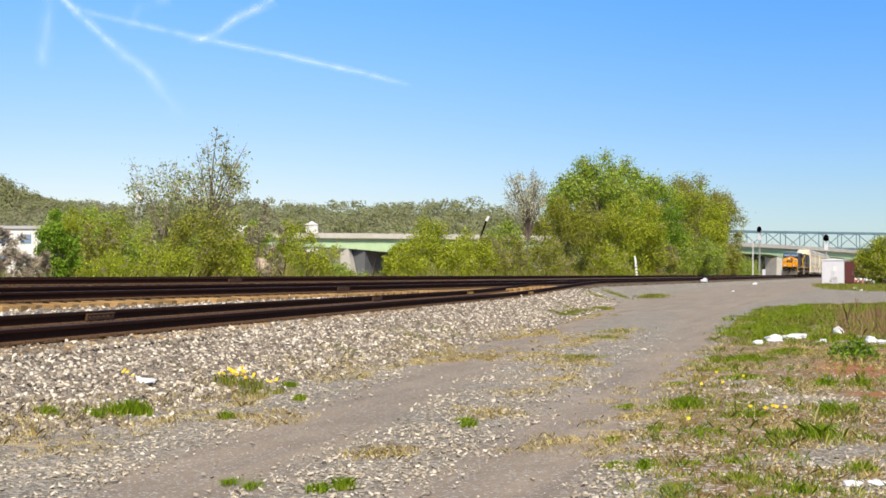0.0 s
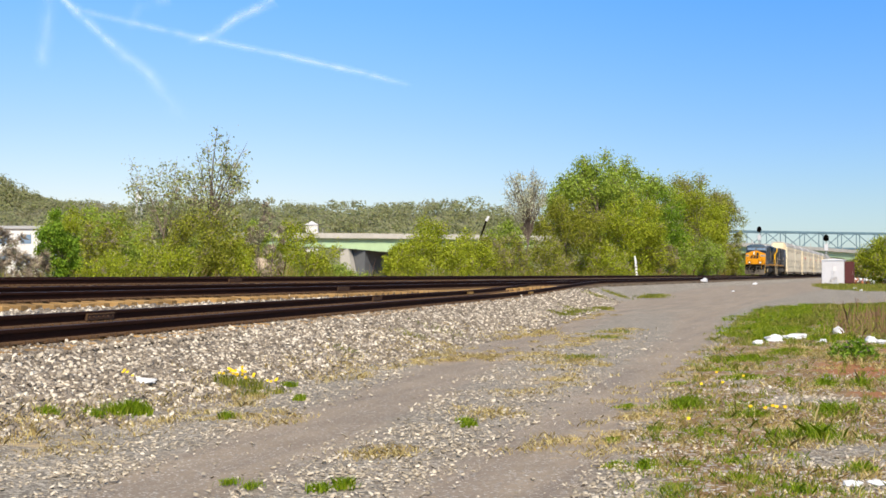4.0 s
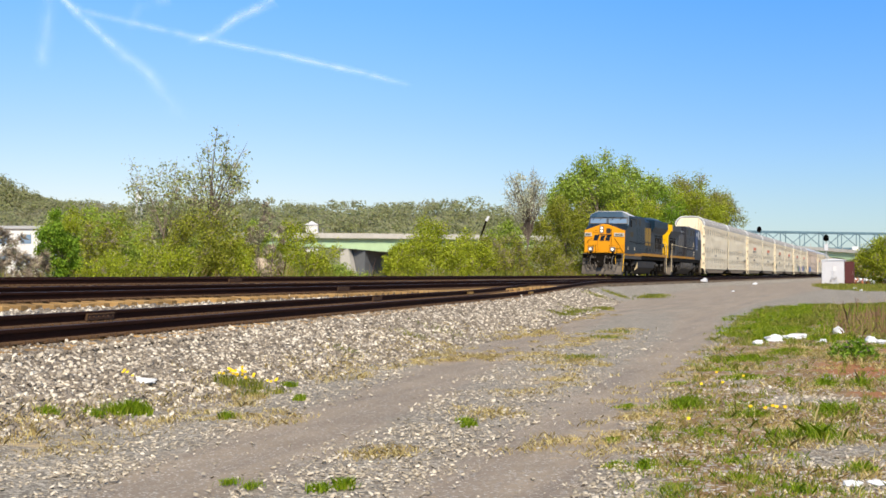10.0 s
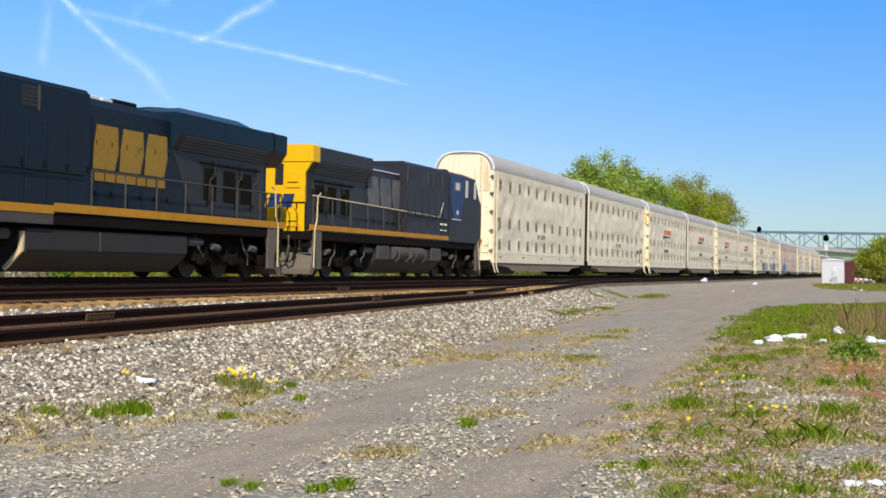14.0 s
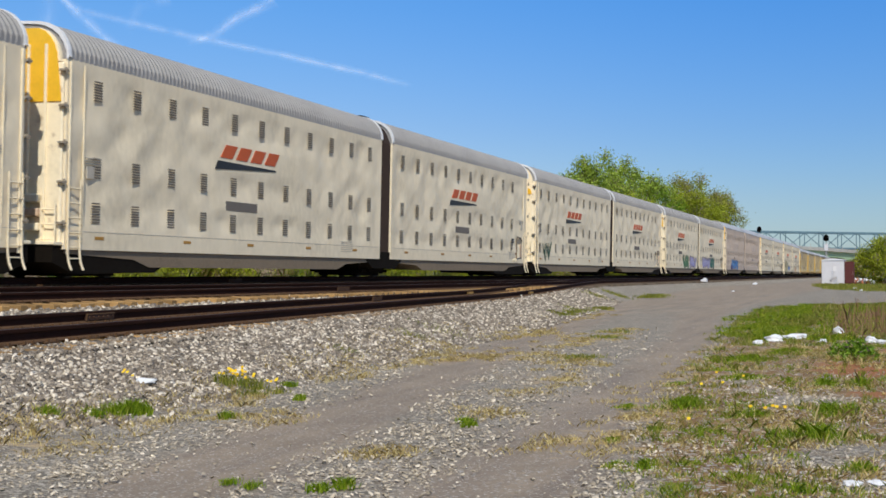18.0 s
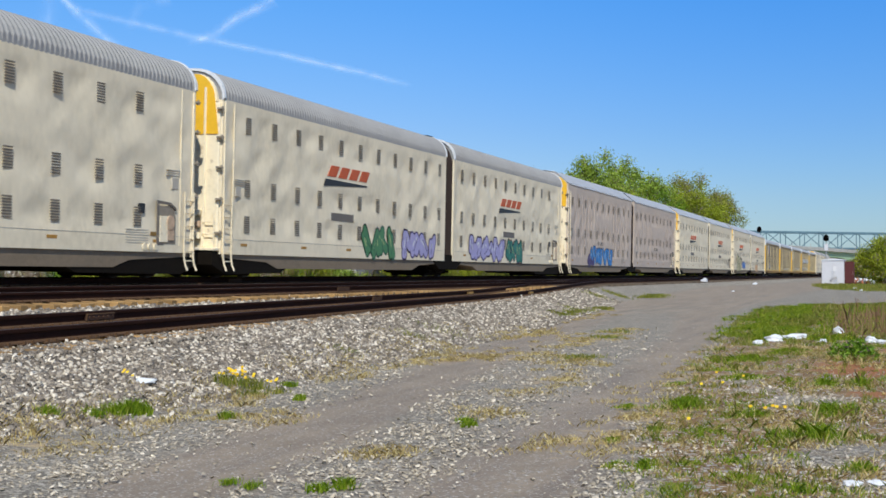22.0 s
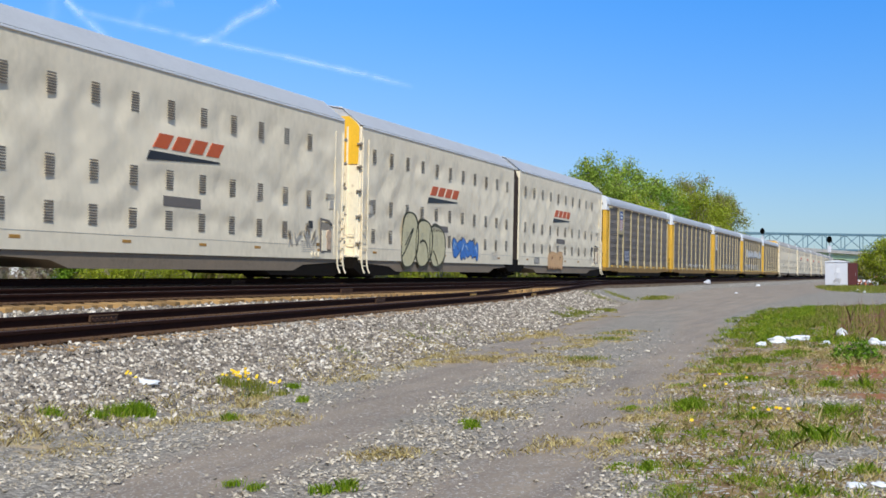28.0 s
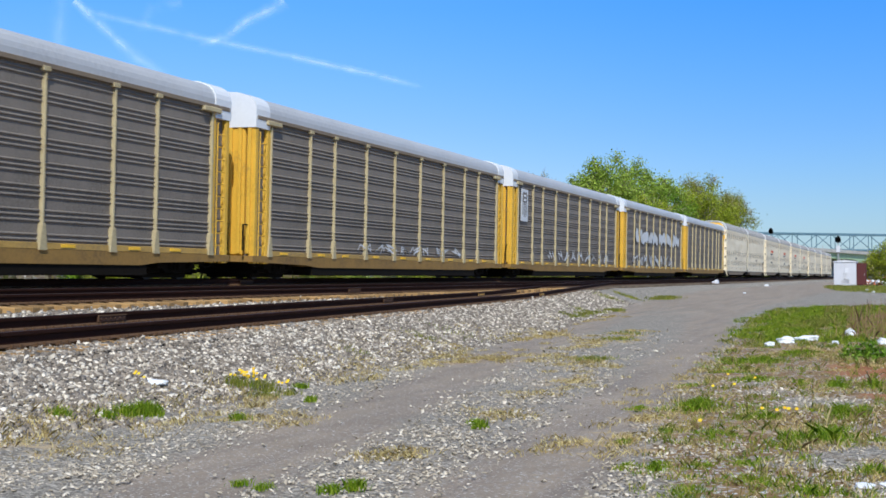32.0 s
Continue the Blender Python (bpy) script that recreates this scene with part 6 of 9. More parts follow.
            if s > 0:
                bent_bar("end_rail", [(sx * 0.3, y - s * 0.04, top), (sx * 1.28, y - s * 0.04, top)], 0.024, M_DARK, lo)
        for x in (-0.98, -0.72, -0.42, 0.36, 0.6, 0.92):
            m = M_HOSE if x in (-0.72, 0.36, 0.92) else M_DARK
            bent_bar("air_hose", [(x, y - s * 0.05, 1.5), (x - 0.05, y + s * 0.18, 1.42), (x - 0.1, y + s * 0.26, 1.05), (x, y + s * 0.27, 0.62), (x + 0.16, y + s * 0.27, 0.52), (x + 0.28, y + s * 0.25, 0.75), (x + 0.28, y + s * 0.1, 1.0)], 0.036, m, lo)
        for x in (-0.6, 0.55):
            simple_box("hose_bracket", M_HOSE, lo, x - 0.16, x + 0.16, y - s * 0.08, y + s * 0.1, 1.3, 1.42, 0.02)
        for x in (-0.26, 0.26):
            bent_bar("coupler_chain", [(x, y + s * 0.02, 1.1), (x * 0.8, y + s * 0.24, 0.72), (x * 0.3, y + s * 0.34, 0.66)], 0.03, M_PLOW, lo)
        coupler(lo, y + s * 0.45, s)
        if lead and s < 0:
            for sx in (-1, 1):
                dl = simple_box("ditch_light_housing", M_GREYBAR, lo, sx * 0.83 - 0.17, sx * 0.83 + 0.17, y - 0.16, y + 0.2, 1.8, 2.14, 0.03)
                bm = bmesh.new()
                disc(bm, (sx * 0.83, y - 0.17, 1.97), (0, 1, 0), 0.09, 0.03, 14)
                part("ditch_light", bm, M_LIGHT, dl, "lit ditch light")
                simple_box("bracket", M_DARK, dl, sx * 0.83 - 0.08, sx * 0.83 + 0.08, y - 0.05, y + 0.1, 1.6, 1.8, 0.01)
                bent_bar("front_rail", [(sx * 1.1, y + 0.2, 1.62), (sx * 1.1, y + 0.2, 2.2), (sx * 0.5, y + 0.2, 2.3), (sx * 0.5, y + 0.2, 1.62)], 0.02, M_DARK, lo)
    # fuel tank with a slanting lower half
    t0, t1 = (8.25, 15.75) if lead else (6.75, 14.5)
    bm = bmesh.new()
    prism(bm, [(-0.85, 0.16), (0.85, 0.16), (1.42, 0.66), (1.42, 1.2), (-1.42, 1.2), (-1.42, 0.66)], t0, t1)
    bmesh.ops.bevel(bm, geom=list(bm.edges), offset=0.04, segments=2, affect="EDGES")
    tank = part("fuel_tank", bm, M_TANK, lo, "dusty grey fuel tank")
    for s in (-1, 1):
        if lead:
            bm = bmesh.new()
            prism(bm, [(s * 0.9, 0.2), (s * 1.38, 0.66), (s * 1.4, 1.12), (s * 1.3, 1.12), (s * 1.26, 0.7), (s * 0.84, 0.26)], t0 - 0.06, t0 + 0.01)
            part("tank_end", bm, M_CREAMRAIL, tank, "pale worn tank end")
            simple_box("tank_seam", M_DUSTGREY, tank, s * 1.41, s * 1.435, 11.3, 11.36, 0.68, 1.18, 0.004)
        else:
            for y in (9.2, 11.2):
                bm = bmesh.new()
                tube(bm, [(s * 1.36, y, 0.98), (s * 1.36, y + 0.12, 0.98), (s * 1.36, y + 1.5, 0.98), (s * 1.36, y + 1.62, 0.98)], 0.27, 14)
                air = part("air_tank", bm, M_DUSTGREY, tank, "dusty grey cylindrical air tank", smooth=False)
                for yy in (y + 0.15, y + 1.35):
                    bent_bar("strap", [(s * 1.5, yy, 0.62), (s * 1.66, yy, 0.8), (s * 1.66, yy, 1.15)], 0.024, M_HOSE, air)
            for y in (6.85, 13.2):
                simple_box("tank_box", M_DUSTGREY, tank, s * 1.4, s * 1.5, y, y + 1.25, 0.7, 1.24, 0.03)
            for y in (7.1, 7.5, 7.9):
                bent_bar("filler", [(s * 1.42, y, 1.2), (s * 1.42, y, 1.42)], 0.05, M_HOSE, tank)
        for y0, y1 in ((t1 + 0.2, t1 + 1.0), (t0 - 1.2, t0 - 0.5)):
            bent_bar("air_reservoir", [(s * 1.25, y0, 1.05), (s * 1.25, y1, 1.05)], 0.13, M_DUSTGREY, lo, sides=10)
    # trucks, brake cylinders and sand hoses
    for y in ((5.1, 18.75) if lead else (3.7, 17.8)):
        t = piece("truck", LTRUCK, lo, pose(0, y, 0))
        for d in (-1.95, 0, 1.95):
            SPINNING.append((piece("wheelset", BIGWHEELSET, t, pose(0, d, 0.53)), d, 0.53, 1 if lead else -1))
        for s in (-1, 1):
            for d in (-1.4, 1.0):
                bent_bar("brake_cylinder", [(s * 1.3, y + d, 0.95), (s * 1.32, y + d + 0.38, 0.9)], 0.1, M_HOSE, t, "dusty brake cylinder", 10).matrix_basis = pose(0, -y, 0)
            for d in (-2.4, 0.45):
                bent_bar("sand_hose", [(s * 1.3, y + d, 1.25), (s * 1.36, y + d + 0.16, 0.85), (s * 1.34, y + d + 0.42, 0.68), (s * 1.3, y + d + 0.5, 0.4)], 0.028, M_HOSE, lo, "dusty pale hose")
    # side handrails on posts
    for s in (-1, 1):
        r0, r1, rz = (c1 + 0.15, tail - 0.3, 2.72) if lead else (7.2, tail - 0.45, 2.8)
        bm = bmesh.new()
        tube(bm, [(s * 1.5, r0, rz), (s * 1.5, r1, rz)] if lead else [(s * 1.52, 6.7, 3.3), (s * 1.5, r0, rz - 0.15), (s * 1.5, r1, rz + 0.05)], 0.024, 6)
        hr = part("handrail", bm, M_DUSTGREY if lead else M_CREAMRAIL, lo)
        n = round((r1 - r0) / 1.6)
        for k in range(n + 1):
            yy = r0 + (r1 - r0) * k / n
            bent_bar("handrail_post", [(s * 1.5, yy, 1.62), (s * 1.5, yy, rz - 0.02)], 0.022, M_DUSTGREY, hr)
    return lo


lead_loco = locomotive(True)
second_loco = locomotive(False)

# ---- the train in order ----
white_car = enclosed_car()
rack = rack_car()
TRAIN = []
white_offsets = [k * 2 * UNIT for k in range(7)]
rack_start = 7 * 2 * UNIT
tail_start = rack_start + 5 * RACK
rng_ = random.Random(2)
REST = Matrix.Identity(4)
cars = [white_car] + [copy_thing(white_car, REST) for _ in range(11)]
racks = [rack] + [copy_thing(rack, REST) for _ in range(4)]
for k, c in enumerate(cars):
    TRAIN.append((c, white_offsets[k] if k < 7 else tail_start + (k - 7) * 2 * UNIT))
for k, c in enumerate(racks):
    TRAIN.append((c, rack_start + k * RACK))
TRAIN.append((lead_loco, -45.0))
TRAIN.append((second_loco, -0.2))

# what sets single cars apart
for o in cars[4].children:
    if o.name.startswith("body"):
        o.data = o.data.copy()
        o.data.materials[0] = M_PINKISH
bm = bmesh.new()
box(bm, -0.012, 0.007, -0.014, 0.014, -1.98, 1.98, 0.003)
SEAM = finish("wall_seam", bm, M_PINKISH)
for base, off in ((0.0, 2.96), (UNIT, 0.88)):
    body = [o for o in cars[4].children if o.name.startswith("body")][0 if base == 0.0 else 1]
    for k in range(21):
        if off + 0.915 * k < UNIT - 0.9:
            piece("wall_seam", SEAM, body, pose(1.522, base + off + 0.915 * k, 3.2))
tagged(cars[4], "rosy grey articulated enclosed car carrier with blue graffiti")
for k in (1, 2, 3, 5, 6, 8, 9):
    car_logo(cars[k], 8.5)
    car_logo(cars[k], UNIT + 8.2)
    number_panel(cars[k], 8.9)
    number_panel(cars[k], UNIT + 8.8)
for k in (0, 4, 7, 10, 11):
    small_number(cars[k], 9.6)
    small_number(cars[k], UNIT + 9.8)
for car, which, shift in ((cars[0], 1, -0.45), (cars[3], 0, 0.35)):
    for o in [b for b in car.children if b.name.startswith("body")][which].children:
        if o.name.startswith("louver"):
            o.location.y += shift
C_GREEN, C_DKGREEN = paint_colour("green", (0.07, 0.20, 0.08)), paint_colour("dark_green", (0.02, 0.09, 0.05))
C_LILAC, C_PURPLE = paint_colour("lilac", (0.36, 0.33, 0.55)), paint_colour("deep_violet", (0.07, 0.05, 0.16))
C_BLUE, C_SKY = paint_colour("blue", (0.05, 0.17, 0.50)), paint_colour("light_blue", (0.10, 0.28, 0.58))
C_OLIVE, C_TEAL = paint_colour("olive", (0.07, 0.065, 0.03)), paint_colour("teal", (0.03, 0.17, 0.13))
C_RUST, C_WHITE = paint_colour("orange", (0.45, 0.22, 0.08)), paint_colour("white", (0.6, 0.6, 0.6))
C_PALEBLUE, C_PALEGREEN, C_NIGHT = paint_colour("pale_blue", (0.42, 0.55, 0.66)), paint_colour("pale_green", (0.34, 0.42, 0.16)), paint_colour("night_blue", (0.02, 0.025, 0.05))
graffiti(cars[3], 11.9, 15.2, 0.72, 2.05, C_GREEN, C_DKGREEN, 3, 4, light=C_PALEGREEN)
graffiti(cars[3], 16.2, 20.2, 0.75, 2.0, C_LILAC, C_PURPLE, 4, 4, light=C_WHITE)
graffiti(cars[3], UNIT + 3.0, UNIT + 9.2, 0.75, 2.0, C_LILAC, C_PURPLE, 8, 6, light=C_WHITE)
graffiti(cars[3], UNIT + 9.4, UNIT + 12.6, 0.72, 1.95, C_TEAL, C_NIGHT, 9, 4, light=C_PALEGREEN)
graffiti(cars[4], 6.6, 8.4, 0.6, 1.5, C_PURPLE, C_NIGHT, 26, 3, thick=0.03)
graffiti(cars[4], 7.2, 14.4, 0.7, 2.05, paint_colour("bright_blue", (0.035, 0.20, 0.52)), C_NIGHT, 12, 9, thick=0.045, light=C_PALEBLUE)
loop_graffiti(cars[6], 5.2, 10.4, 0.5, 2.75, paint_colour("faint_olive", (0.55, 0.49, 0.28)), C_OLIVE, 14)
graffiti(cars[6], 11.8, 15.4, 0.85, 1.95, C_BLUE, C_NIGHT, 15, 4, thick=0.035, light=C_PALEBLUE)
mass_graffiti(cars[6], 28.95, 32.5, 0.52, 1.6, paint_colour("peach", (0.60, 0.36, 0.16)), paint_colour("brown_orange", (0.36, 0.17, 0.06)))
graffiti(cars[6], 25.95, 27.1, 0.8, 1.2, M_STENCIL, C_NIGHT, 19, 4, thick=0.03)
graffiti(cars[2], 2.6, 4.8, 0.85, 2.1, C_DKGREEN, C_DKGREEN, 17, 3, open_fill=True, thick=0.04)
graffiti(cars[5], 2 * UNIT - 5.6, 2 * UNIT - 3.0, 1.05, 1.75, M_STENCIL, M_STENCIL, 18, 4, open_fill=True, thick=0.03)


# the last two white cars before the yellow ones have taller, paler roofs with a white eaves strip
ROOFS = {}


def taller(me):
    """The same roof mesh, raised and paler; made once for each mesh."""
    if me.name not in ROOFS:
        q = me.copy()
        for v in q.vertices:
            if v.co.z > 5.3:
                out = min(1.0, max(0.0, (1.545 - abs(v.co.x)) / 0.95))
                v.co.z = 5.76 + 0.75 * out + 0.04 * smooth((1.0 - abs(v.co.x)) / 0.9)
        if q.materials[0] is M_ROOF:
            q.materials[0] = M_RROOF
        ROOFS[me.name] = q
    return ROOFS[me.name]


def higher(me):
    """The same body with its walls drawn up to the higher eaves; made once for each mesh."""
    if me.name not in ROOFS:
        q = me.copy()
        for v in q.vertices:
            if v.co.z > 4.95:
                v.co.z = 4.95 + (v.co.z - 4.95) * 0.81 / 0.41
        ROOFS[me.name] = q
    return ROOFS[me.name]


for c in (cars[4], cars[5], cars[6]):
    for body in [o for o in c.children if o.name.startswith("body")]:
        body.data = higher(body.data)
        ends = [v.co.y for v in body.data.vertices]
        for o in body.children:
            if o.name.startswith("roof"):
                o.data = taller(o.data)
        bm = bmesh.new()
        box(bm, 1.5, 1.56, min(ends) + 0.1, max(ends) - 0.1, 5.69, 5.755, 0.01)
        part("eaves_strip", bm, M_WROOF, body, "thin white strip under the roof edge")
    if c is not cars[4]:
        tagged(c, "white articulated enclosed car carrier with pale smooth roof" + (" and olive graffiti" if c is cars[6] else ""))


def rack_sign(car, y, w, z0, z1, board, top, stripe):
    """A board between two posts with a plain shield: a dark head over upright stripes, no letters."""
    bm = bmesh.new()
    box(bm, 1.51, 1.53, y, y + w, z0, z1, 0.005)
    p = part("emblem_board", bm, board, car, "tan board with a plain shield")
    a, b, zm = y + w * 0.22, y + w * 0.82, z0 + (z1 - z0) * 0.58
    bm = bmesh.new()
    side_prism(bm, [(a, zm), (b, zm), (b + 0.05, z1 - 0.3), (b - 0.12, z1 - 0.14), ((a + b) / 2, z1 - 0.2), (a + 0.12, z1 - 0.14), (a - 0.05, z1 - 0.3)], 1.525, 1.538)
    part("shield_head", bm, top, p)
    for k in (0, 1):
        bm = bmesh.new()
        zb = zm + (z1 - 0.2 - zm) * (0.16 + 0.42 * k)
        box(bm, 1.53, 1.541, a + 0.14, b - 0.14, zb, zb + (z1 - zm) * 0.17)
        part("white_bar", bm, C_WHITE, p)
    for k in range(7):
        bm = bmesh.new()
        u = a + (b - a) * k / 7
        low = z0 + 0.2 + 0.04 * abs(k - 3)
        side_prism(bm, [(u, low), (u + (b - a) / 7, low), (u + (b - a) / 7, zm - 0.01), (u, zm - 0.01)], 1.525, 1.536)
        part("shield_stripe", bm, stripe if k % 2 == 0 else C_WHITE, p)


rack_sign(racks[0], 4.95, 1.85, 3.15, 4.98, M_POST, paint_colour("navy_blue", (0.02, 0.05, 0.2)), paint_colour("dull_red", (0.3, 0.04, 0.03)))
rack_sign(racks[2], 2.4, 1.3, 3.0, 4.7, C_WHITE, M_GREYBAR, M_GREYBAR)
for k in range(3):
    graffiti(racks[0], 7.25, 9.0, 1.2 + 0.27 * k, 1.5 + 0.27 * k, paint_colour("pale_slate", (0.36, 0.36, 0.40)), paint_colour("navy", (0.012, 0.02, 0.07)), 21 + k, 5, thick=0.05)
graffiti(racks[1], 9.0, 21.0, 0.95, 1.4, C_WHITE, C_WHITE, 22, 9, open_fill=True)
graffiti(racks[2], 8.0, 24.0, 0.95, 1.7, C_WHITE, C_WHITE, 23, 9, open_fill=True)
graffiti(racks[3], 4.0, 25.0, 2.6, 3.7, C_WHITE, C_WHITE, 24, 10)
graffiti(racks[3], 4.0, 22.0, 0.8, 1.9, C_WHITE, C_WHITE, 25, 8, open_fill=True)

# the first car's ends are plain cream, streaked with rust
for door in [o for o in cars[0].children if o.name.startswith("end_door")]:
    for o in door.children:
        if o.name.startswith("yellow_patch"):
            o.data = o.data.copy()
            o.data.materials[0] = M_RUSTSTREAK
            tagged(o, "cream panel streaked with rust")

# on one car the yellow patch is only a small plate
for door in [o for o in cars[2].children if o.name.startswith("end_door")]:
    for o in door.children:
        if o.name.startswith("yellow_patch"):
            o.data = o.data.copy()
            for v in o.data.vertices:
                v.co.z = 4.6 + (v.co.z - 4.3) * 0.2
                v.co.x = 0.75 + v.co.x * 0.42

# the ends of the cars with sloping roof edges follow the slope
for c in (cars[4], cars[5], cars[6]):
    for door in [o for o in c.children if o.name.startswith("end_door")]:
        for o in [door] + [q for q in door.children if q.name.startswith(("yellow_patch", "door_rib"))]:
            o.data = o.data.copy()
            for v in o.data.vertices:
                if v.co.z > 5.2:
                    most = 1.46 - 1.25 * max(0.0, v.co.z - 5.76)
                    if o.name.startswith(("yellow_patch", "end_door")) and abs(v.co.x) > 0.5:
                        v.co.x = math.copysign(most, v.co.x)
                    v.co.x = max(-most, min(most, v.co.x))


# ---- stones ----
def island_material(name, stops, rough=0.9, trans=0.0, fine=45.0):
    """A surface whose pieces take their colour at random from the stops, with a little grain."""
    m = bpy.data.materials.new(name)
    m.use_nodes = True
    n, l = m.node_tree.nodes, m.node_tree.links
    b = n["Principled BSDF"]
    b.inputs["Roughness"].default_value = rough
    b.inputs["Specular IOR Level"].default_value = 0.25
    g = n.new("ShaderNodeNewGeometry")
    r = n.new("ShaderNodeValToRGB")
    for i, (p, c) in enumerate(stops):
        e = r.color_ramp.elements[i] if i < 2 else r.color_ramp.elements.new(p)
        e.position, e.color = p, (*c, 1)
    l.new(g.outputs["Random Per Island"], r.inputs[0])
    t = n.new("ShaderNodeTexNoise")
    t.inputs["Scale"].default_value = fine
    tc = n.new("ShaderNodeTexCoord")
    l.new(tc.outputs["Object"], t.inputs["Vector"])
    mr = n.new("ShaderNodeMapRange")
    mr.inputs["To Min"].default_value, mr.inputs["To Max"].default_value = 0.7, 1.3
    l.new(t.outputs["Fac"], mr.inputs["Value"])
    hs = n.new("ShaderNodeHueSaturation")
    l.new(mr.outputs[0], hs.inputs["Value"])
    l.new(r.outputs[0], hs.inputs["Color"])
    l.new(hs.outputs[0], b.inputs["Base Color"])
    if trans:
        tr = n.new("ShaderNodeBsdfTranslucent")
        l.new(hs.outputs[0], tr.inputs["Color"])
        ms = n.new("ShaderNodeMixShader")
        ms.inputs[0].default_value = trans
        l.new(b.outputs[0], ms.inputs[1])
        l.new(tr.outputs[0], ms.inputs[2])
        l.new(ms.outputs[0], n["Material Output"].inputs["Surface"])
    return m


M_ROCK = island_material("ballast_rock", [(0.0, (0.135, 0.112, 0.087)), (1.0, (0.82, 0.735, 0.605)), (0.35, (0.22, 0.186, 0.148)), (0.66, (0.335, 0.285, 0.226)), (0.82, (0.54, 0.475, 0.38))])
M_PEBBLE = island_material("pale_gravel", [(0.0, (0.29, 0.247, 0.182)), (1.0, (0.78, 0.69, 0.55)), (0.45, (0.41, 0.35, 0.264)), (0.8, (0.585, 0.51, 0.40))])
CUBE = np.array([(x, y, z) for x in (-0.5, 0.5) for y in (-0.5, 0.5) for z in (-0.5, 0.5)])
CUBE_F = np.array([(0, 1, 3), (0, 3, 2), (4, 6, 7), (4, 7, 5), (0, 4, 5), (0, 5, 1), (2, 3, 7), (2, 7, 6), (1, 5, 7), (1, 7, 3)])


def stones(name, places, sizes, label, material, seed, flat=1.0):
    """Many broken, angular stones in one mesh."""
    rng = np.random.default_rng(seed)
    n = len(places)
    shape = CUBE[None] * rng.uniform(0.55, 1.35, (n, 8, 3)) * np.stack([rng.uniform(1.5, 2.8, n), rng.uniform(1.1, 2.0, n), rng.uniform(0.7, 1.5, n) * flat], 1)[:, None, :]
    a = rng.uniform(0, math.tau, n)
    tip = rng.normal(0, 0.35, (n, 2))
    ca, sa = np.cos(a), np.sin(a)
    x = shape[:, :, 0] * ca[:, None] - shape[:, :, 1] * sa[:, None]
    y = shape[:, :, 0] * sa[:, None] + shape[:, :, 1] * ca[:, None]
    z = shape[:, :, 2] + x * tip[:, :1] + y * tip[:, 1:]
    pts = np.stack([x, y, z], -1) * np.asarray(sizes)[:, None, None] + np.asarray(places)[:, None, :]
    faces = (CUBE_F[None] + (np.arange(n) * 8)[:, None, None]).reshape(-1)
    me = bpy.data.meshes.new(name)
    me.vertices.add(n * 8)
    me.vertices.foreach_set("co", pts.reshape(-1).astype(np.float32))
    me.loops.add(len(faces))
    me.loops.foreach_set("vertex_index", faces.astype(np.int32))
    me.polygons.add(len(faces) // 3)
    me.polygons.foreach_set("loop_start", np.arange(len(faces) // 3, dtype=np.int32) * 3)
    me.update(calc_edges=True)
    me.materials.append(material)
    return tagged(new(name, me), label, "gravel", kind="stuff")


def scatter_ballast():
    rng = random.Random(11)
    pl, sz = [], []
    while len(pl) < 62000:
        y = 7 + 55 * rng.random() ** 1.9
        toe, near = along(TOE, y), -siding_b(y) + 0.1
        x = rng.uniform(near, toe + 0.35)
        if rng.random() < 0.25 and x > toe - 0.4:
            continue
        r = rng.choice((0.011, 0.015, 0.018, 0.024)) * rng.uniform(0.75, 1.25) * (1 + y / 110)
        pl.append((x, y, height(x, y) + r * 0.35))
        sz.append(r)
    stones("ballast", pl, sz, "loose angular grey and white ballast stones", M_ROCK, 1)
    pl, sz = [], []
    while len(pl) < 9000:
        y = 10 + 55 * rng.random() ** 1.5
        b0 = siding_b(y) + 2.1
        x = -rng.uniform(b0, max(b0 + 0.5, 15.4))
        r = rng.uniform(0.02, 0.036) * (1 + y / 120)
        pl.append((x, y, height(x, y) + r * 0.3))
        sz.append(r)
    stones("ballast_between_tracks", pl, sz, "pale ballast stones between two tracks", M_ROCK, 2)
    pl, sz = [], []
    while len(pl) < 32000:
        y = 6.5 + 46 * rng.random() ** 2.2
        if rng.random() < smooth((y - 12) / 26):
            continue
        x = rng.uniform(along(TOE, y) - 0.2, 1.5)
        road, soil, straw = zones(x, y)
        nz = 0.5 + 0.8 * noise.noise(Vector((x * 1.3, y * 0.9, 3)))
        keep = (1 - 0.985 * min(1, road * 1.15)) * nz * (1 - 0.6 * soil) * (1 - 0.7 * straw)
        if rng.random() > keep:
            continue
        r = rng.uniform(0.0035, 0.0075) * rng.choice((1, 1, 1.6, 2.3)) * (1 + y / 60)
        pl.append((x, y, height(x, y) + r * 0.2))
        sz.append(r)
    stones("loose_gravel", pl, sz, "loose pale gravel beside the worn track", M_PEBBLE, 3, 0.6)


scatter_ballast()

# ---- grass, weeds and flowers ----
M_GRASS = island_material("fresh_grass", [(0.0, (0.12, 0.175, 0.022)), (1.0, (0.45, 0.39, 0.095)), (0.5, (0.25, 0.275, 0.03))], 0.6, 0.4)
M_LUSH = island_material("lush_grass", [(0.0, (0.09, 0.18, 0.008)), (1.0, (0.46, 0.48, 0.035)), (0.5, (0.215, 0.32, 0.012))], 0.6, 0.4)
M_TUFT = island_material("tuft_grass", [(0.0, (0.12, 0.21, 0.008)), (1.0, (0.53, 0.55, 0.065)), (0.3, (0.21, 0.345, 0.010)), (0.75, (0.36, 0.48, 0.022))], 0.55, 0.6)
M_STRAW = island_material("dry_straw", [(0.0, (0.31, 0.22, 0.075)), (1.0, (0.78, 0.66, 0.31)), (0.5, (0.52, 0.40, 0.155))], 0.8, 0.3)
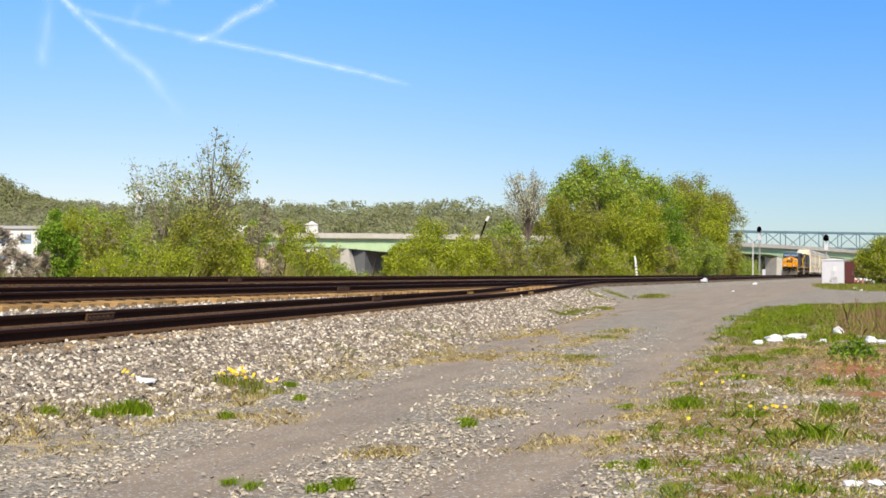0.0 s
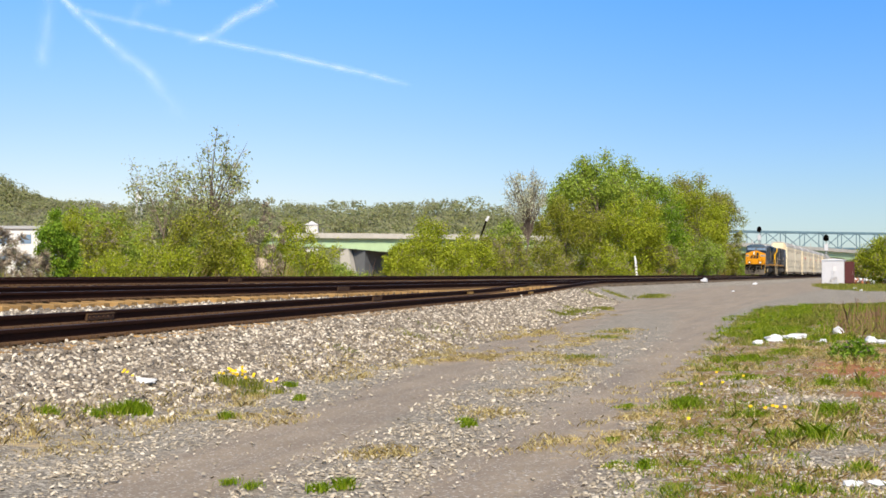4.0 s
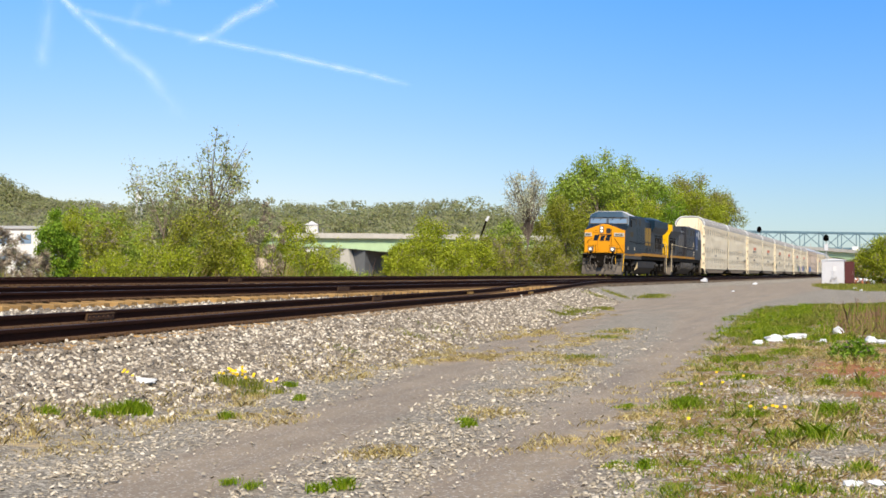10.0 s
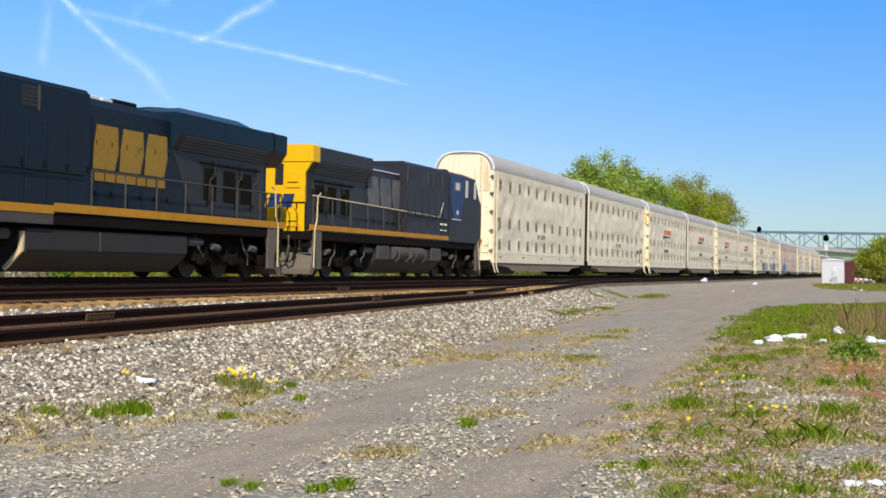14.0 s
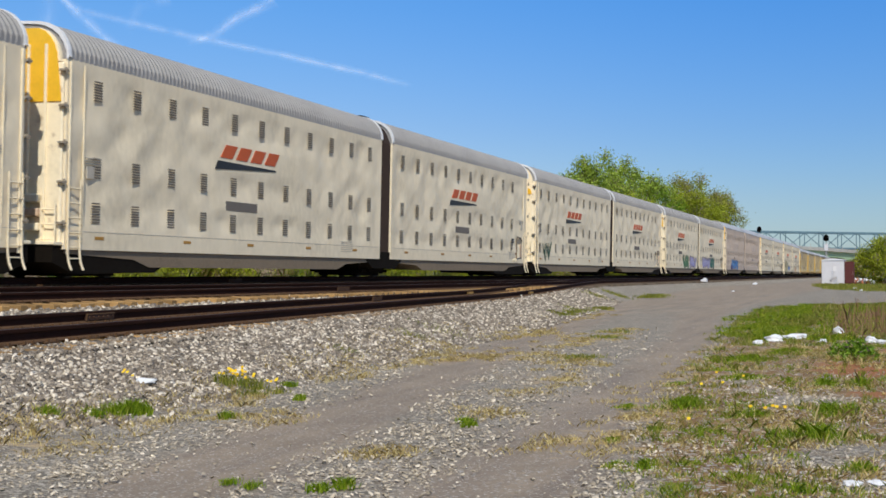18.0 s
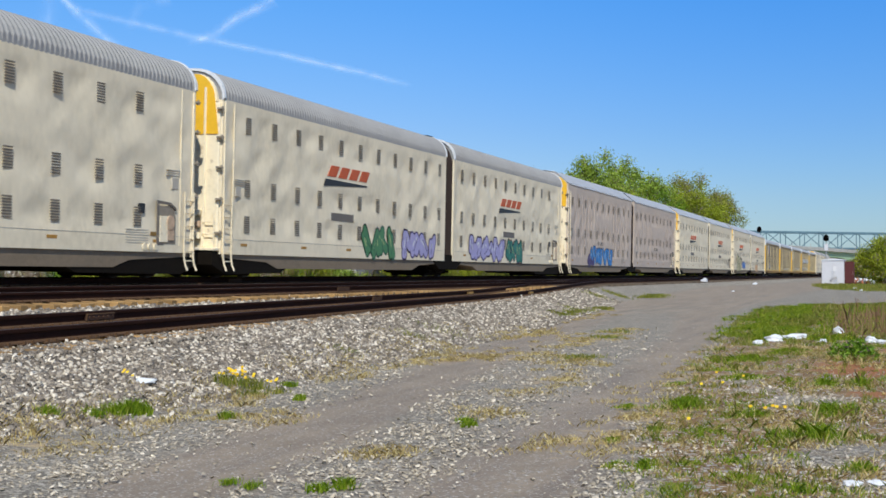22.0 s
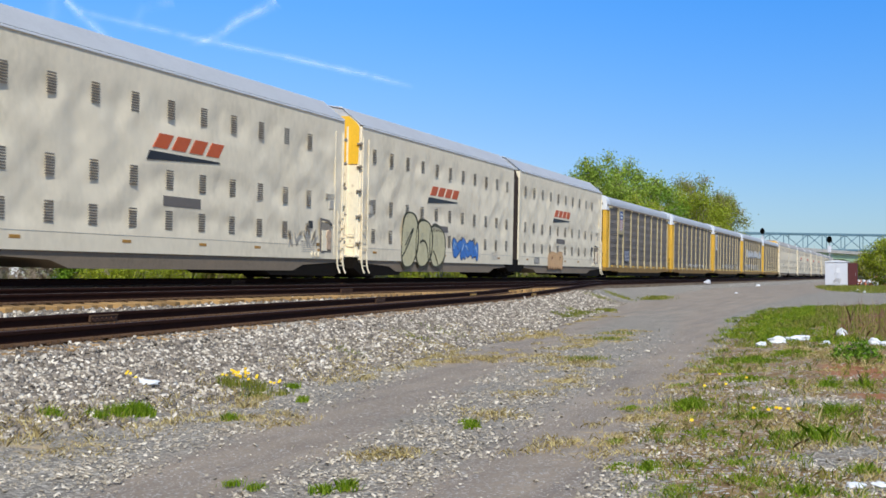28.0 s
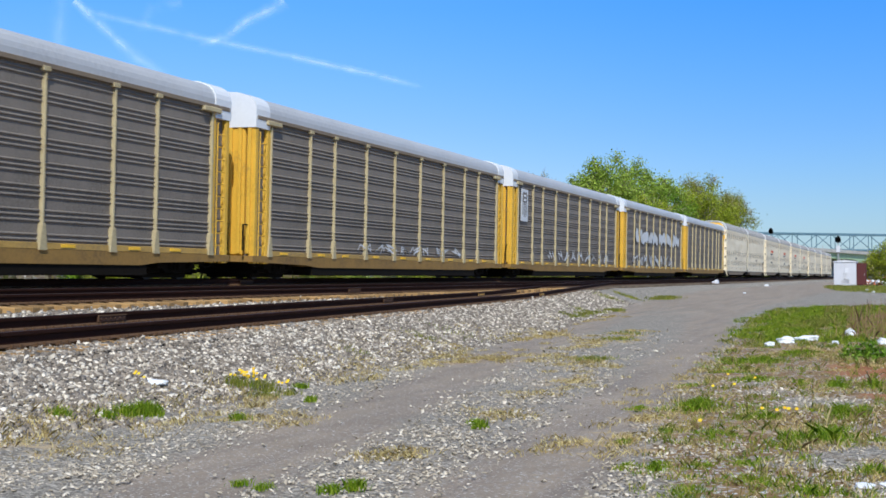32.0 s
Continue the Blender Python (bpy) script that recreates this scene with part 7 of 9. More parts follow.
M_REDWEED = island_material("dry_red_brown_stalks", [(0.0, (0.24, 0.12, 0.065)), (1.0, (0.50, 0.33, 0.20)), (0.5, (0.36, 0.20, 0.12))], 0.85, 0.3)
M_PETAL = island_material("dandelion_yellow", [(0.0, (0.75, 0.45, 0.01)), (1.0, (0.9, 0.66, 0.03))], 0.6, 0.1)


def blades(name, clumps, material, label, seed, category="grass", more=1.0, short=1.0, thick=1.0):
    """Blades of grass in clumps of (x, y, spread, count, height, lean)."""
    rng = np.random.default_rng(seed)
    out = []
    for x, y, spread, count, tall, lean in clumps:
        count = int(count * more)
        tall = tall * short
        px, py = rng.normal(x, spread * 0.5, count), rng.normal(y, spread * 0.75, count)
        a = rng.uniform(0, math.tau, count)
        h = tall * rng.uniform(0.45, 1.2, count)
        count_w = rng.random(count)
        w = (0.0018 + 0.0026 * count_w + 0.00016 * y) * thick
        d = lean * h * rng.uniform(0.2, 1.2, count)
        la = rng.uniform(0, math.tau, count)
        for k in range(count):
            z = height(px[k], py[k]) - 0.01
            cx, cy = math.cos(a[k]) * w[k], math.sin(a[k]) * w[k]
            mx, my = px[k] + math.cos(la[k]) * d[k] * 0.35, py[k] + math.sin(la[k]) * d[k] * 0.35
            tx, ty = px[k] + math.cos(la[k]) * d[k], py[k] + math.sin(la[k]) * d[k]
            out += [(px[k] - cx, py[k] - cy, z), (px[k] + cx, py[k] + cy, z), (mx + cx * 0.8, my + cy * 0.8, z + h[k] * 0.6), (tx, ty, z + h[k]), (mx - cx * 0.8, my - cy * 0.8, z + h[k] * 0.6)]
    return tagged(new(name, quads_mesh(name, out, 5, material)), label, category, kind="stuff")


# tufts of the verge: x, y of the near edge, width, depth and height
VERGE_TUFTS = [(-2.54, 22.6, 1.2, 2.6, 0.12), (-0.68, 24.4, 0.75, 1.6, 0.26), (-0.45, 18.8, 0.3, 0.7, 0.16), (-2.3, 14.8, 0.6, 1.7, 0.15), (-1.69, 12.1, 0.4, 1.2, 0.13), (-2.1, 19.3, 0.8, 1.0, 0.1),
               (-1.48, 14.2, 0.45, 0.7, 0.12), (-0.94, 12.35, 0.34, 0.7, 0.2), (-0.62, 12.35, 0.4, 0.9, 0.24), (-0.59, 14.7, 0.42, 1.1, 0.2), (-1.2, 10.8, 0.5, 0.6, 0.08), (-1.42, 8.9, 0.46, 0.8, 0.1)]
VERGE_TUFTS += [(-1.1, 9.7, 0.55, 0.55, 0.09), (-0.62, 9.1, 0.6, 0.8, 0.12), (-2.9, 14.9, 0.2, 0.4, 0.06), (-2.43, 11.8, 0.15, 0.3, 0.06), (-2.19, 12.75, 0.22, 0.4, 0.07), (-1.84, 10.2, 0.28, 0.6, 0.08),
                (-1.57, 10.5, 0.2, 0.4, 0.08), (-2.83, 18.0, 0.25, 0.7, 0.07), (-1.4, 18.7, 0.22, 0.9, 0.13), (-0.92, 18.6, 0.5, 1.1, 0.14), (-0.24, 12.7, 0.12, 0.4, 0.08), (-0.26, 10.6, 0.22, 0.4, 0.1),
                (-2.1, 10.2, 0.14, 0.4, 0.06), (-1.9, 25.5, 0.9, 2.0, 0.12)]


def plant_ground():
    rng = random.Random(4)
    lush = [(-7.63, 10.8, 0.1, 110, 0.11, 0.6), (-7.5, 11.75, 0.1, 170, 0.12, 0.5), (-7.45, 12.05, 0.12, 260, 0.15, 0.5), (-7.5, 11.4, 0.1, 100, 0.1, 0.6), (-4.15, 12.96, 0.09, 70, 0.06, 0.8), (-3.7, 8.7, 0.07, 90, 0.08, 0.8), (-4.3, 8.5, 0.08, 40, 0.06, 0.8),
            (-7.63, 16.1, 0.09, 90, 0.1, 0.6), (-6.78, 14.6, 0.08, 70, 0.08, 0.7), (-6.58, 12.4, 0.06, 60, 0.1, 0.6), (-4.0, 12.6, 0.07, 90, 0.06, 0.8), (-4.55, 8.6, 0.06, 50, 0.05, 0.8), (-3.8, 8.5, 0.07, 80, 0.07, 0.8)]
    mid = [(-7.9, 14.9, 0.16, 150, 0.16, 0.6), (-7.7, 15.2, 0.18, 200, 0.17, 0.5), (-7.45, 14.7, 0.16, 120, 0.12, 0.6), (-7.35, 15.2, 0.12, 80, 0.1, 0.6), (-5.3, 23.4, 0.4, 260, 0.08, 0.7), (-8.7, 20.6, 0.25, 90, 0.1, 0.6), (-9.3, 25.4, 0.4, 140, 0.1, 0.7), (-9.5, 28.0, 0.6, 130, 0.1, 0.7), (-6.4, 30.6, 0.4, 200, 0.08, 0.7), (-6.7, 33.5, 0.5, 140, 0.08, 0.7),
           (-10.6, 44.0, 0.5, 420, 0.12, 0.8), (-11.0, 48.0, 0.6, 420, 0.12, 0.8), (-10.7, 46.0, 0.35, 420, 0.13, 0.8), (-10.8, 51.0, 0.4, 380, 0.13, 0.8), (-12.2, 70.0, 0.7, 500, 0.15, 0.8), (-12.6, 74.0, 0.6, 400, 0.14, 0.8), (-12.9, 60.0, 0.7, 300, 0.12, 0.8), (-13.2, 66.0, 0.7, 300, 0.12, 0.8)]
    straw = []
    for sx, sy, rx, ry in STRAW:
        for _ in range(int(10 + 8 * rx * ry)):
            straw.append((rng.gauss(sx, rx * 0.6), rng.gauss(sy, ry * 0.6), 0.18, 26, 0.07, 1.8))
    green, stems = [], []
    for _ in range(7000):
        y = 8 + 54 * rng.random() ** 1.15
        v = along(VERGE, y)
        x = rng.uniform(v - 0.3, max(v + 1.0, 1.2 + 0.07 * y))
        if x < v + 0.6 and rng.random() > (x - v + 0.3) / 0.9:
            continue
        nz = noise.noise(Vector((x * 1.6, y * 0.6, 5))) + 0.55 * noise.noise(Vector((x * 4.4, y * 1.6, 9)))
        dense = smooth((y - 25) / 9)
        bare = patch(BARE_GRAVEL, x, y) + patch(RED_SOIL, x, y)
        if bare > 0.45 and rng.random() < 0.9:
            continue
        if nz > 0.16 - 0.46 * dense + 0.3 * (rng.random() - 0.5):
            kind = green if noise.noise(Vector((x * 0.7, y * 0.3, 2))) + 0.5 * (rng.random() - 0.5) > -0.12 else mid
            kind.append((x, y, 0.09 + 0.13 * dense, int(7 + 10 * rng.random() + 15 * dense), rng.uniform(0.03, 0.09) + 0.05 * dense, 1.0))
        elif rng.random() < (0.42 if y > 17 else 0.32):
            straw.append((x, y, 0.2, 10, rng.uniform(0.04, 0.1), 1.8))
            if rng.random() < 0.4:
                mid.append((x, y, 0.2, 6, rng.uniform(0.03, 0.06), 1.0))
        if rng.random() < 0.05:
            stems.append((x, y, 0.06, 2, rng.uniform(0.15, 0.36), 0.5))
    # single tufts on the verge, ragged and mixed with dry stems
    for x, y, w, d, tall in VERGE_TUFTS:
        n = int(10 + 34 * w * (0.4 + d))
        for _ in range(n):
            px, py = rng.gauss(x, w * 0.3), y + d * 0.35 + rng.gauss(0, d * 0.33)
            far = math.hypot((px - x) / w, (py - y - d * 0.35) / d)
            clump = (px, py, 0.05 + 0.05 * w, int(rng.uniform(8, 20) * max(0.3, 1.1 - far)), tall * rng.uniform(0.35, 0.95) * max(0.45, 1.1 - far), rng.uniform(0.6, 1.3))
            (lush if rng.random() < 0.72 else green).append(clump)
            if rng.random() < 0.3:
                straw.append((rng.gauss(x, w * 0.5), y + rng.gauss(0.1, d * 0.5), 0.1, 7, tall * rng.uniform(0.4, 0.9), 1.2))
    # broad pale weed leaves between them
    for _ in range(420):
        y = 8.6 + 18 * rng.random() ** 1.2
        x = rng.uniform(along(VERGE, y) + 0.1, 0.1 + 0.02 * y)
        if patch(BARE_GRAVEL, x, y) < 0.5:
            mid.append((x, y, 0.07, int(rng.uniform(5, 16)), rng.uniform(0.03, 0.12), 0.9))
    # straw along the foot of the ballast
    for _ in range(420):
        y = 9.5 + 26 * rng.random() ** 1.4
        if noise.noise(Vector((y * 0.35, 4.0, 1.0))) > -0.12:
            straw.append((along(TOE, y) + rng.gauss(0.15, 0.22 + 0.008 * y), y, 0.14, 13, rng.uniform(0.06, 0.15), 1.2))
    for _ in range(260):
        y = rng.uniform(88, 124)
        x = along([(88, -1.5), (97, -4.6), (104, -5.4), (124, -7.0)], y) + rng.random() * 9
        mid.append((x, y, 0.5, 40, 0.22, 0.6))
    for _ in range(240):
        y = rng.uniform(30, 150)
        mid.append((-24.0 - rng.random() * 2.5, y, 0.4, 30, 0.75, 0.4))
    blades("grass_tufts", lush, M_TUFT, "thick dark green grass tufts on gravel", 1, more=2.5, short=0.95, thick=0.8)
    blades("verge_turf", green, M_LUSH, "short lush green turf with gaps", 5, more=1.45, short=0.85, thick=0.95)
    blades("verge_grass", mid, M_GRASS, "yellow-green weeds and grass on the verge", 2, more=1.1, thick=0.9)
    blades("dry_straw", straw, M_STRAW, "dry straw-coloured grass lying on gravel", 3, more=1.9, short=0.65, thick=0.95)
    blades("pale_stems", stems, M_STRAW, "single dry pale stems standing in the turf", 6, "weeds", thick=0.5)
    stalks = []
    for _ in range(46):
        y = rng.uniform(29, 50)
        x = rng.uniform(-0.036, 0.02) * y
        stalks.append((x, y, 0.35, 7, rng.uniform(0.35, 0.85), 0.22))
    for _ in range(26):
        y = rng.uniform(30, 58)
        stalks.append((rng.uniform(-0.06, -0.02) * y, y, 0.2, 3, rng.uniform(0.3, 0.6), 0.25))
    for _ in range(110):
        y = rng.uniform(31, 46)
        stalks.append((rng.uniform(-0.04, 0.02) * y, y, 0.3, 16, rng.uniform(0.12, 0.34), 0.7))
    for _ in range(70):
        stalks.append((rng.uniform(-26.5, -24.5), rng.uniform(45, 230), 0.5, 12, rng.uniform(0.8, 1.8), 0.4))
    blades("dry_weed_stalks", stalks, M_REDWEED, "tall dry red-brown weed stalks", 4, "weeds", thick=0.45)
    bm_pts = []
    nr = np.random.default_rng(9)
    spots = [(-7.88, 15.0, 0.1, 14, 0.19), (-7.7, 15.1, 0.1, 11, 0.2), (-7.45, 15.3, 0.06, 4, 0.16), (-8.4, 13.3, 0.08, 4, 0.04), (-1.45, 14.5, 0.12, 3, 0.11), (-1.25, 14.4, 0.08, 2, 0.1), (-2.2, 19.4, 0.12, 2, 0.08), (-2.1, 17.6, 0.15, 2, 0.1), (-1.8, 13.2, 0.15, 1, 0.1)]
    for x, y, s, n, h in spots:
        for _ in range(n):
            cx, cy = nr.normal(x, s), nr.normal(y, s)
            cz = height(cx, cy) + h * nr.uniform(0.7, 1.2)
            ring = [(cx + 0.021 * math.cos(k * math.tau / 8), cy + 0.012 * math.sin(k * math.tau / 8), cz + 0.015 * math.sin(k * math.tau / 8)) for k in range(8)]
            bm_pts += ring
    tagged(new("dandelion_flowers", quads_mesh("dandelion_flowers", bm_pts, 8, M_PETAL)), "yellow dandelion flowers among the weeds", "flowers", kind="stuff")


plant_ground()

# ---- trees and shrubs ----
M_BARK = mat("grey_brown_bark", (0.16, 0.125, 0.095), 0.9, 0, 0.3, 2, 14, 0.3)
LEAF_LIME = island_material("lime_leaves", [(0.0, (0.215, 0.265, 0.011)), (1.0, (0.51, 0.55, 0.05)), (0.5, (0.355, 0.41, 0.024))], 0.6, 0.38, 3)
LEAF_GREEN = island_material("green_leaves", [(0.0, (0.17, 0.245, 0.02)), (1.0, (0.49, 0.59, 0.10)), (0.5, (0.315, 0.42, 0.05))], 0.6, 0.38, 3)
LEAF_VIVID = island_material("vivid_green_leaves", [(0.0, (0.085, 0.17, 0.008)), (1.0, (0.32, 0.46, 0.04)), (0.5, (0.18, 0.31, 0.02))], 0.6, 0.38, 3)
LEAF_OLIVE = island_material("olive_leaves", [(0.0, (0.165, 0.185, 0.015)), (1.0, (0.45, 0.46, 0.06)), (0.5, (0.29, 0.315, 0.03))], 0.6, 0.38, 3)
LEAF_BUD = island_material("whitish_buds", [(0.0, (0.45, 0.46, 0.30)), (1.0, (0.82, 0.82, 0.66)), (0.5, (0.64, 0.65, 0.46))], 0.65, 0.55, 3)
LEAF_PALE = island_material("pale_buds", [(0.0, (0.24, 0.27, 0.09)), (1.0, (0.66, 0.69, 0.36)), (0.5, (0.43, 0.47, 0.18))], 0.65, 0.55, 3)
TWIG = island_material("grey_brown_twigs", [(0.0, (0.20, 0.155, 0.11)), (1.0, (0.50, 0.42, 0.32)), (0.5, (0.34, 0.28, 0.205))], 0.9, 0.0, 3)


def facing_leaves(c, out, size, nr, spread=0.5):
    """Four-cornered leaves at c that look roughly outwards and up from their clump."""
    n = out + np.array([0, 0, 0.35]) + nr.normal(size=out.shape) * spread
    n /= np.linalg.norm(n, axis=1)[:, None]
    t = np.cross(n, nr.normal(size=out.shape))
    t /= np.linalg.norm(t, axis=1)[:, None]
    b = np.cross(n, t)
    s = size[:, None]
    return np.stack([c - t * s * 0.5, c - b * s * 0.36 + n * s * 0.06, c + t * s * 0.55, c + b * s * 0.36 + n * s * 0.06], 1)


def tree(label, x, y, tall, wide, leaf_mat, count, leaf, seed, stems=1, clear=0.3, twigs=0, name="tree"):
    """Tapered trunk or stems, limbs that reach out to many leaf clumps of uneven size, and fine twigs."""
    rng = random.Random(seed)
    nr = np.random.default_rng(seed)
    z0 = height(x, y) - 0.1
    bush = name == "shrub" or stems > 3
    many = 64 if count > 3000 else 46
    clumps = []
    while len(clumps) < many:
        v = Vector((rng.gauss(0, 1), rng.gauss(0, 1), rng.gauss(0, 1))).normalized() * rng.random() ** 0.4
        f = clear + (1 - clear) * (v.z + 1) / 2
        r = wide * rng.uniform(0.1, 0.26)
        prof = 0.86 if bush else 0.84
        edge = 1 + 0.3 * noise.noise(Vector((v.x * 2.2 + seed, v.y * 2.2, v.z * 2.2)))
        low = 1.0 if bush and v.z < 0 else max(0.15 if count > 5000 else 0.45, 1 - v.z * v.z) ** 0.5
        if leaf_mat is LEAF_PALE and not bush:
            low = 0.62 + 0.32 * v.z
        flat = math.hypot(v.x, v.y) or 1
        reach = wide * prof * edge * low * min(1, flat * 1.25) ** 0.6
        az = math.atan2(v.y, v.x)
        zc = max(r * 0.55, tall * f - r * 0.8) * (0.9 + 0.1 * edge)
        clumps.append((Vector((reach * math.cos(az), reach * math.sin(az), zc)), r))
    top = max(c.z + r for c, r in clumps)
    clumps = [(Vector((c.x, c.y, c.z * tall / top)), r) for c, r in clumps]
    bm = bmesh.new()
    r0 = (0.02 if tall > 12 else 0.013) * tall / stems ** 0.5
    bases = []
    for k in range(stems):
        az = rng.uniform(0, math.tau)
        off = 0.0 if stems == 1 else wide * 0.3 * rng.random() ** 0.5
        foot = Vector((off * math.cos(az), off * math.sin(az), 0))
        lean = wide * (0.06 if stems == 1 else 0.25)
        head = foot + Vector((lean * math.cos(az), lean * math.sin(az), tall * rng.uniform(0.7, 0.85)))
        head.z *= 0.72 if stems > 1 else 0.9
        pts = [foot.lerp(head, j / 5) + Vector((rng.uniform(-1, 1), rng.uniform(-1, 1), 0)) * r0 * (1.2 if 0 < j < 5 else 0) for j in range(6)]
        tube(bm, pts, r0, 7, r0 * 0.3)
        bases.append(pts)
    for c, r in clumps:
        pts = min(bases, key=lambda q: (q[3].xy - c.xy).length)
        h = min(0.95, max(0.12, c.z / max(pts[-1].z, 0.1) * 0.62)) * 5
        i = min(4, int(h))
        q = pts[i].lerp(pts[i + 1], h - i)
        mid = q.lerp(c, 0.5) + Vector((rng.uniform(-1, 1), rng.uniform(-1, 1), rng.uniform(-0.4, 0.9))) * r * 0.35
        tube(bm, [q, q.lerp(mid, 0.6), mid, c, c + (c - mid) * 0.4], r0 * 0.36, 4, r0 * 0.06)
    t = thing(name, label, "tree" if name == "tree" else "shrub", m=pose(x, y, z0))
    part("trunk", bm, M_BARK, t)
    rad = np.array([r for _, r in clumps])
    cen = np.array([tuple(c) for c, _ in clumps])
    weight = rad ** 2 * nr.uniform(0.35, 1.0, many)
    pick = nr.choice(many, count, p=weight / weight.sum())
    d = nr.normal(size=(count, 3))
    d /= np.linalg.norm(d, axis=1)[:, None]
    c = cen[pick] + d * (rad[pick] * nr.random(count) ** 0.45 * 1.15)[:, None] * np.array([1, 1, 1.15]) + nr.normal(size=(count, 3)) * wide * 0.07
    c[:, 2] = np.maximum(c[:, 2], 0.05)
    leaves = facing_leaves(c, d, leaf * nr.uniform(0.55, 1.35, count), nr)
    ob = new("crown", quads_mesh("crown", leaves, 4, leaf_mat))
    ob.parent = t
    tagged(ob, kind="stuff")
    if twigs:
        pick = nr.choice(many, twigs)
        d = nr.normal(size=(twigs, 3)) + np.array([0, 0, 0.5])
        d /= np.linalg.norm(d, axis=1)[:, None]
        c = cen[pick] + d * rad[pick][:, None] * 0.3
        ln = (rad[pick] * nr.uniform(0.5, 1.15, twigs))[:, None]
        side = np.cross(d, np.array([0.3, 0.5, 0.2]))
        side = side / np.linalg.norm(side, axis=1)[:, None] * max(leaf * 0.08, 0.012 + 0.0001 * y)
        tw = np.stack([c - side, c + side, c + d * ln + side * 0.4, c + d * ln - side * 0.4], 1)
        ob = new("twig_mass", quads_mesh("twig_mass", tw, 4, TWIG))
        ob.parent = t
        tagged(ob, "fine grey twigs", kind="stuff")
    return t


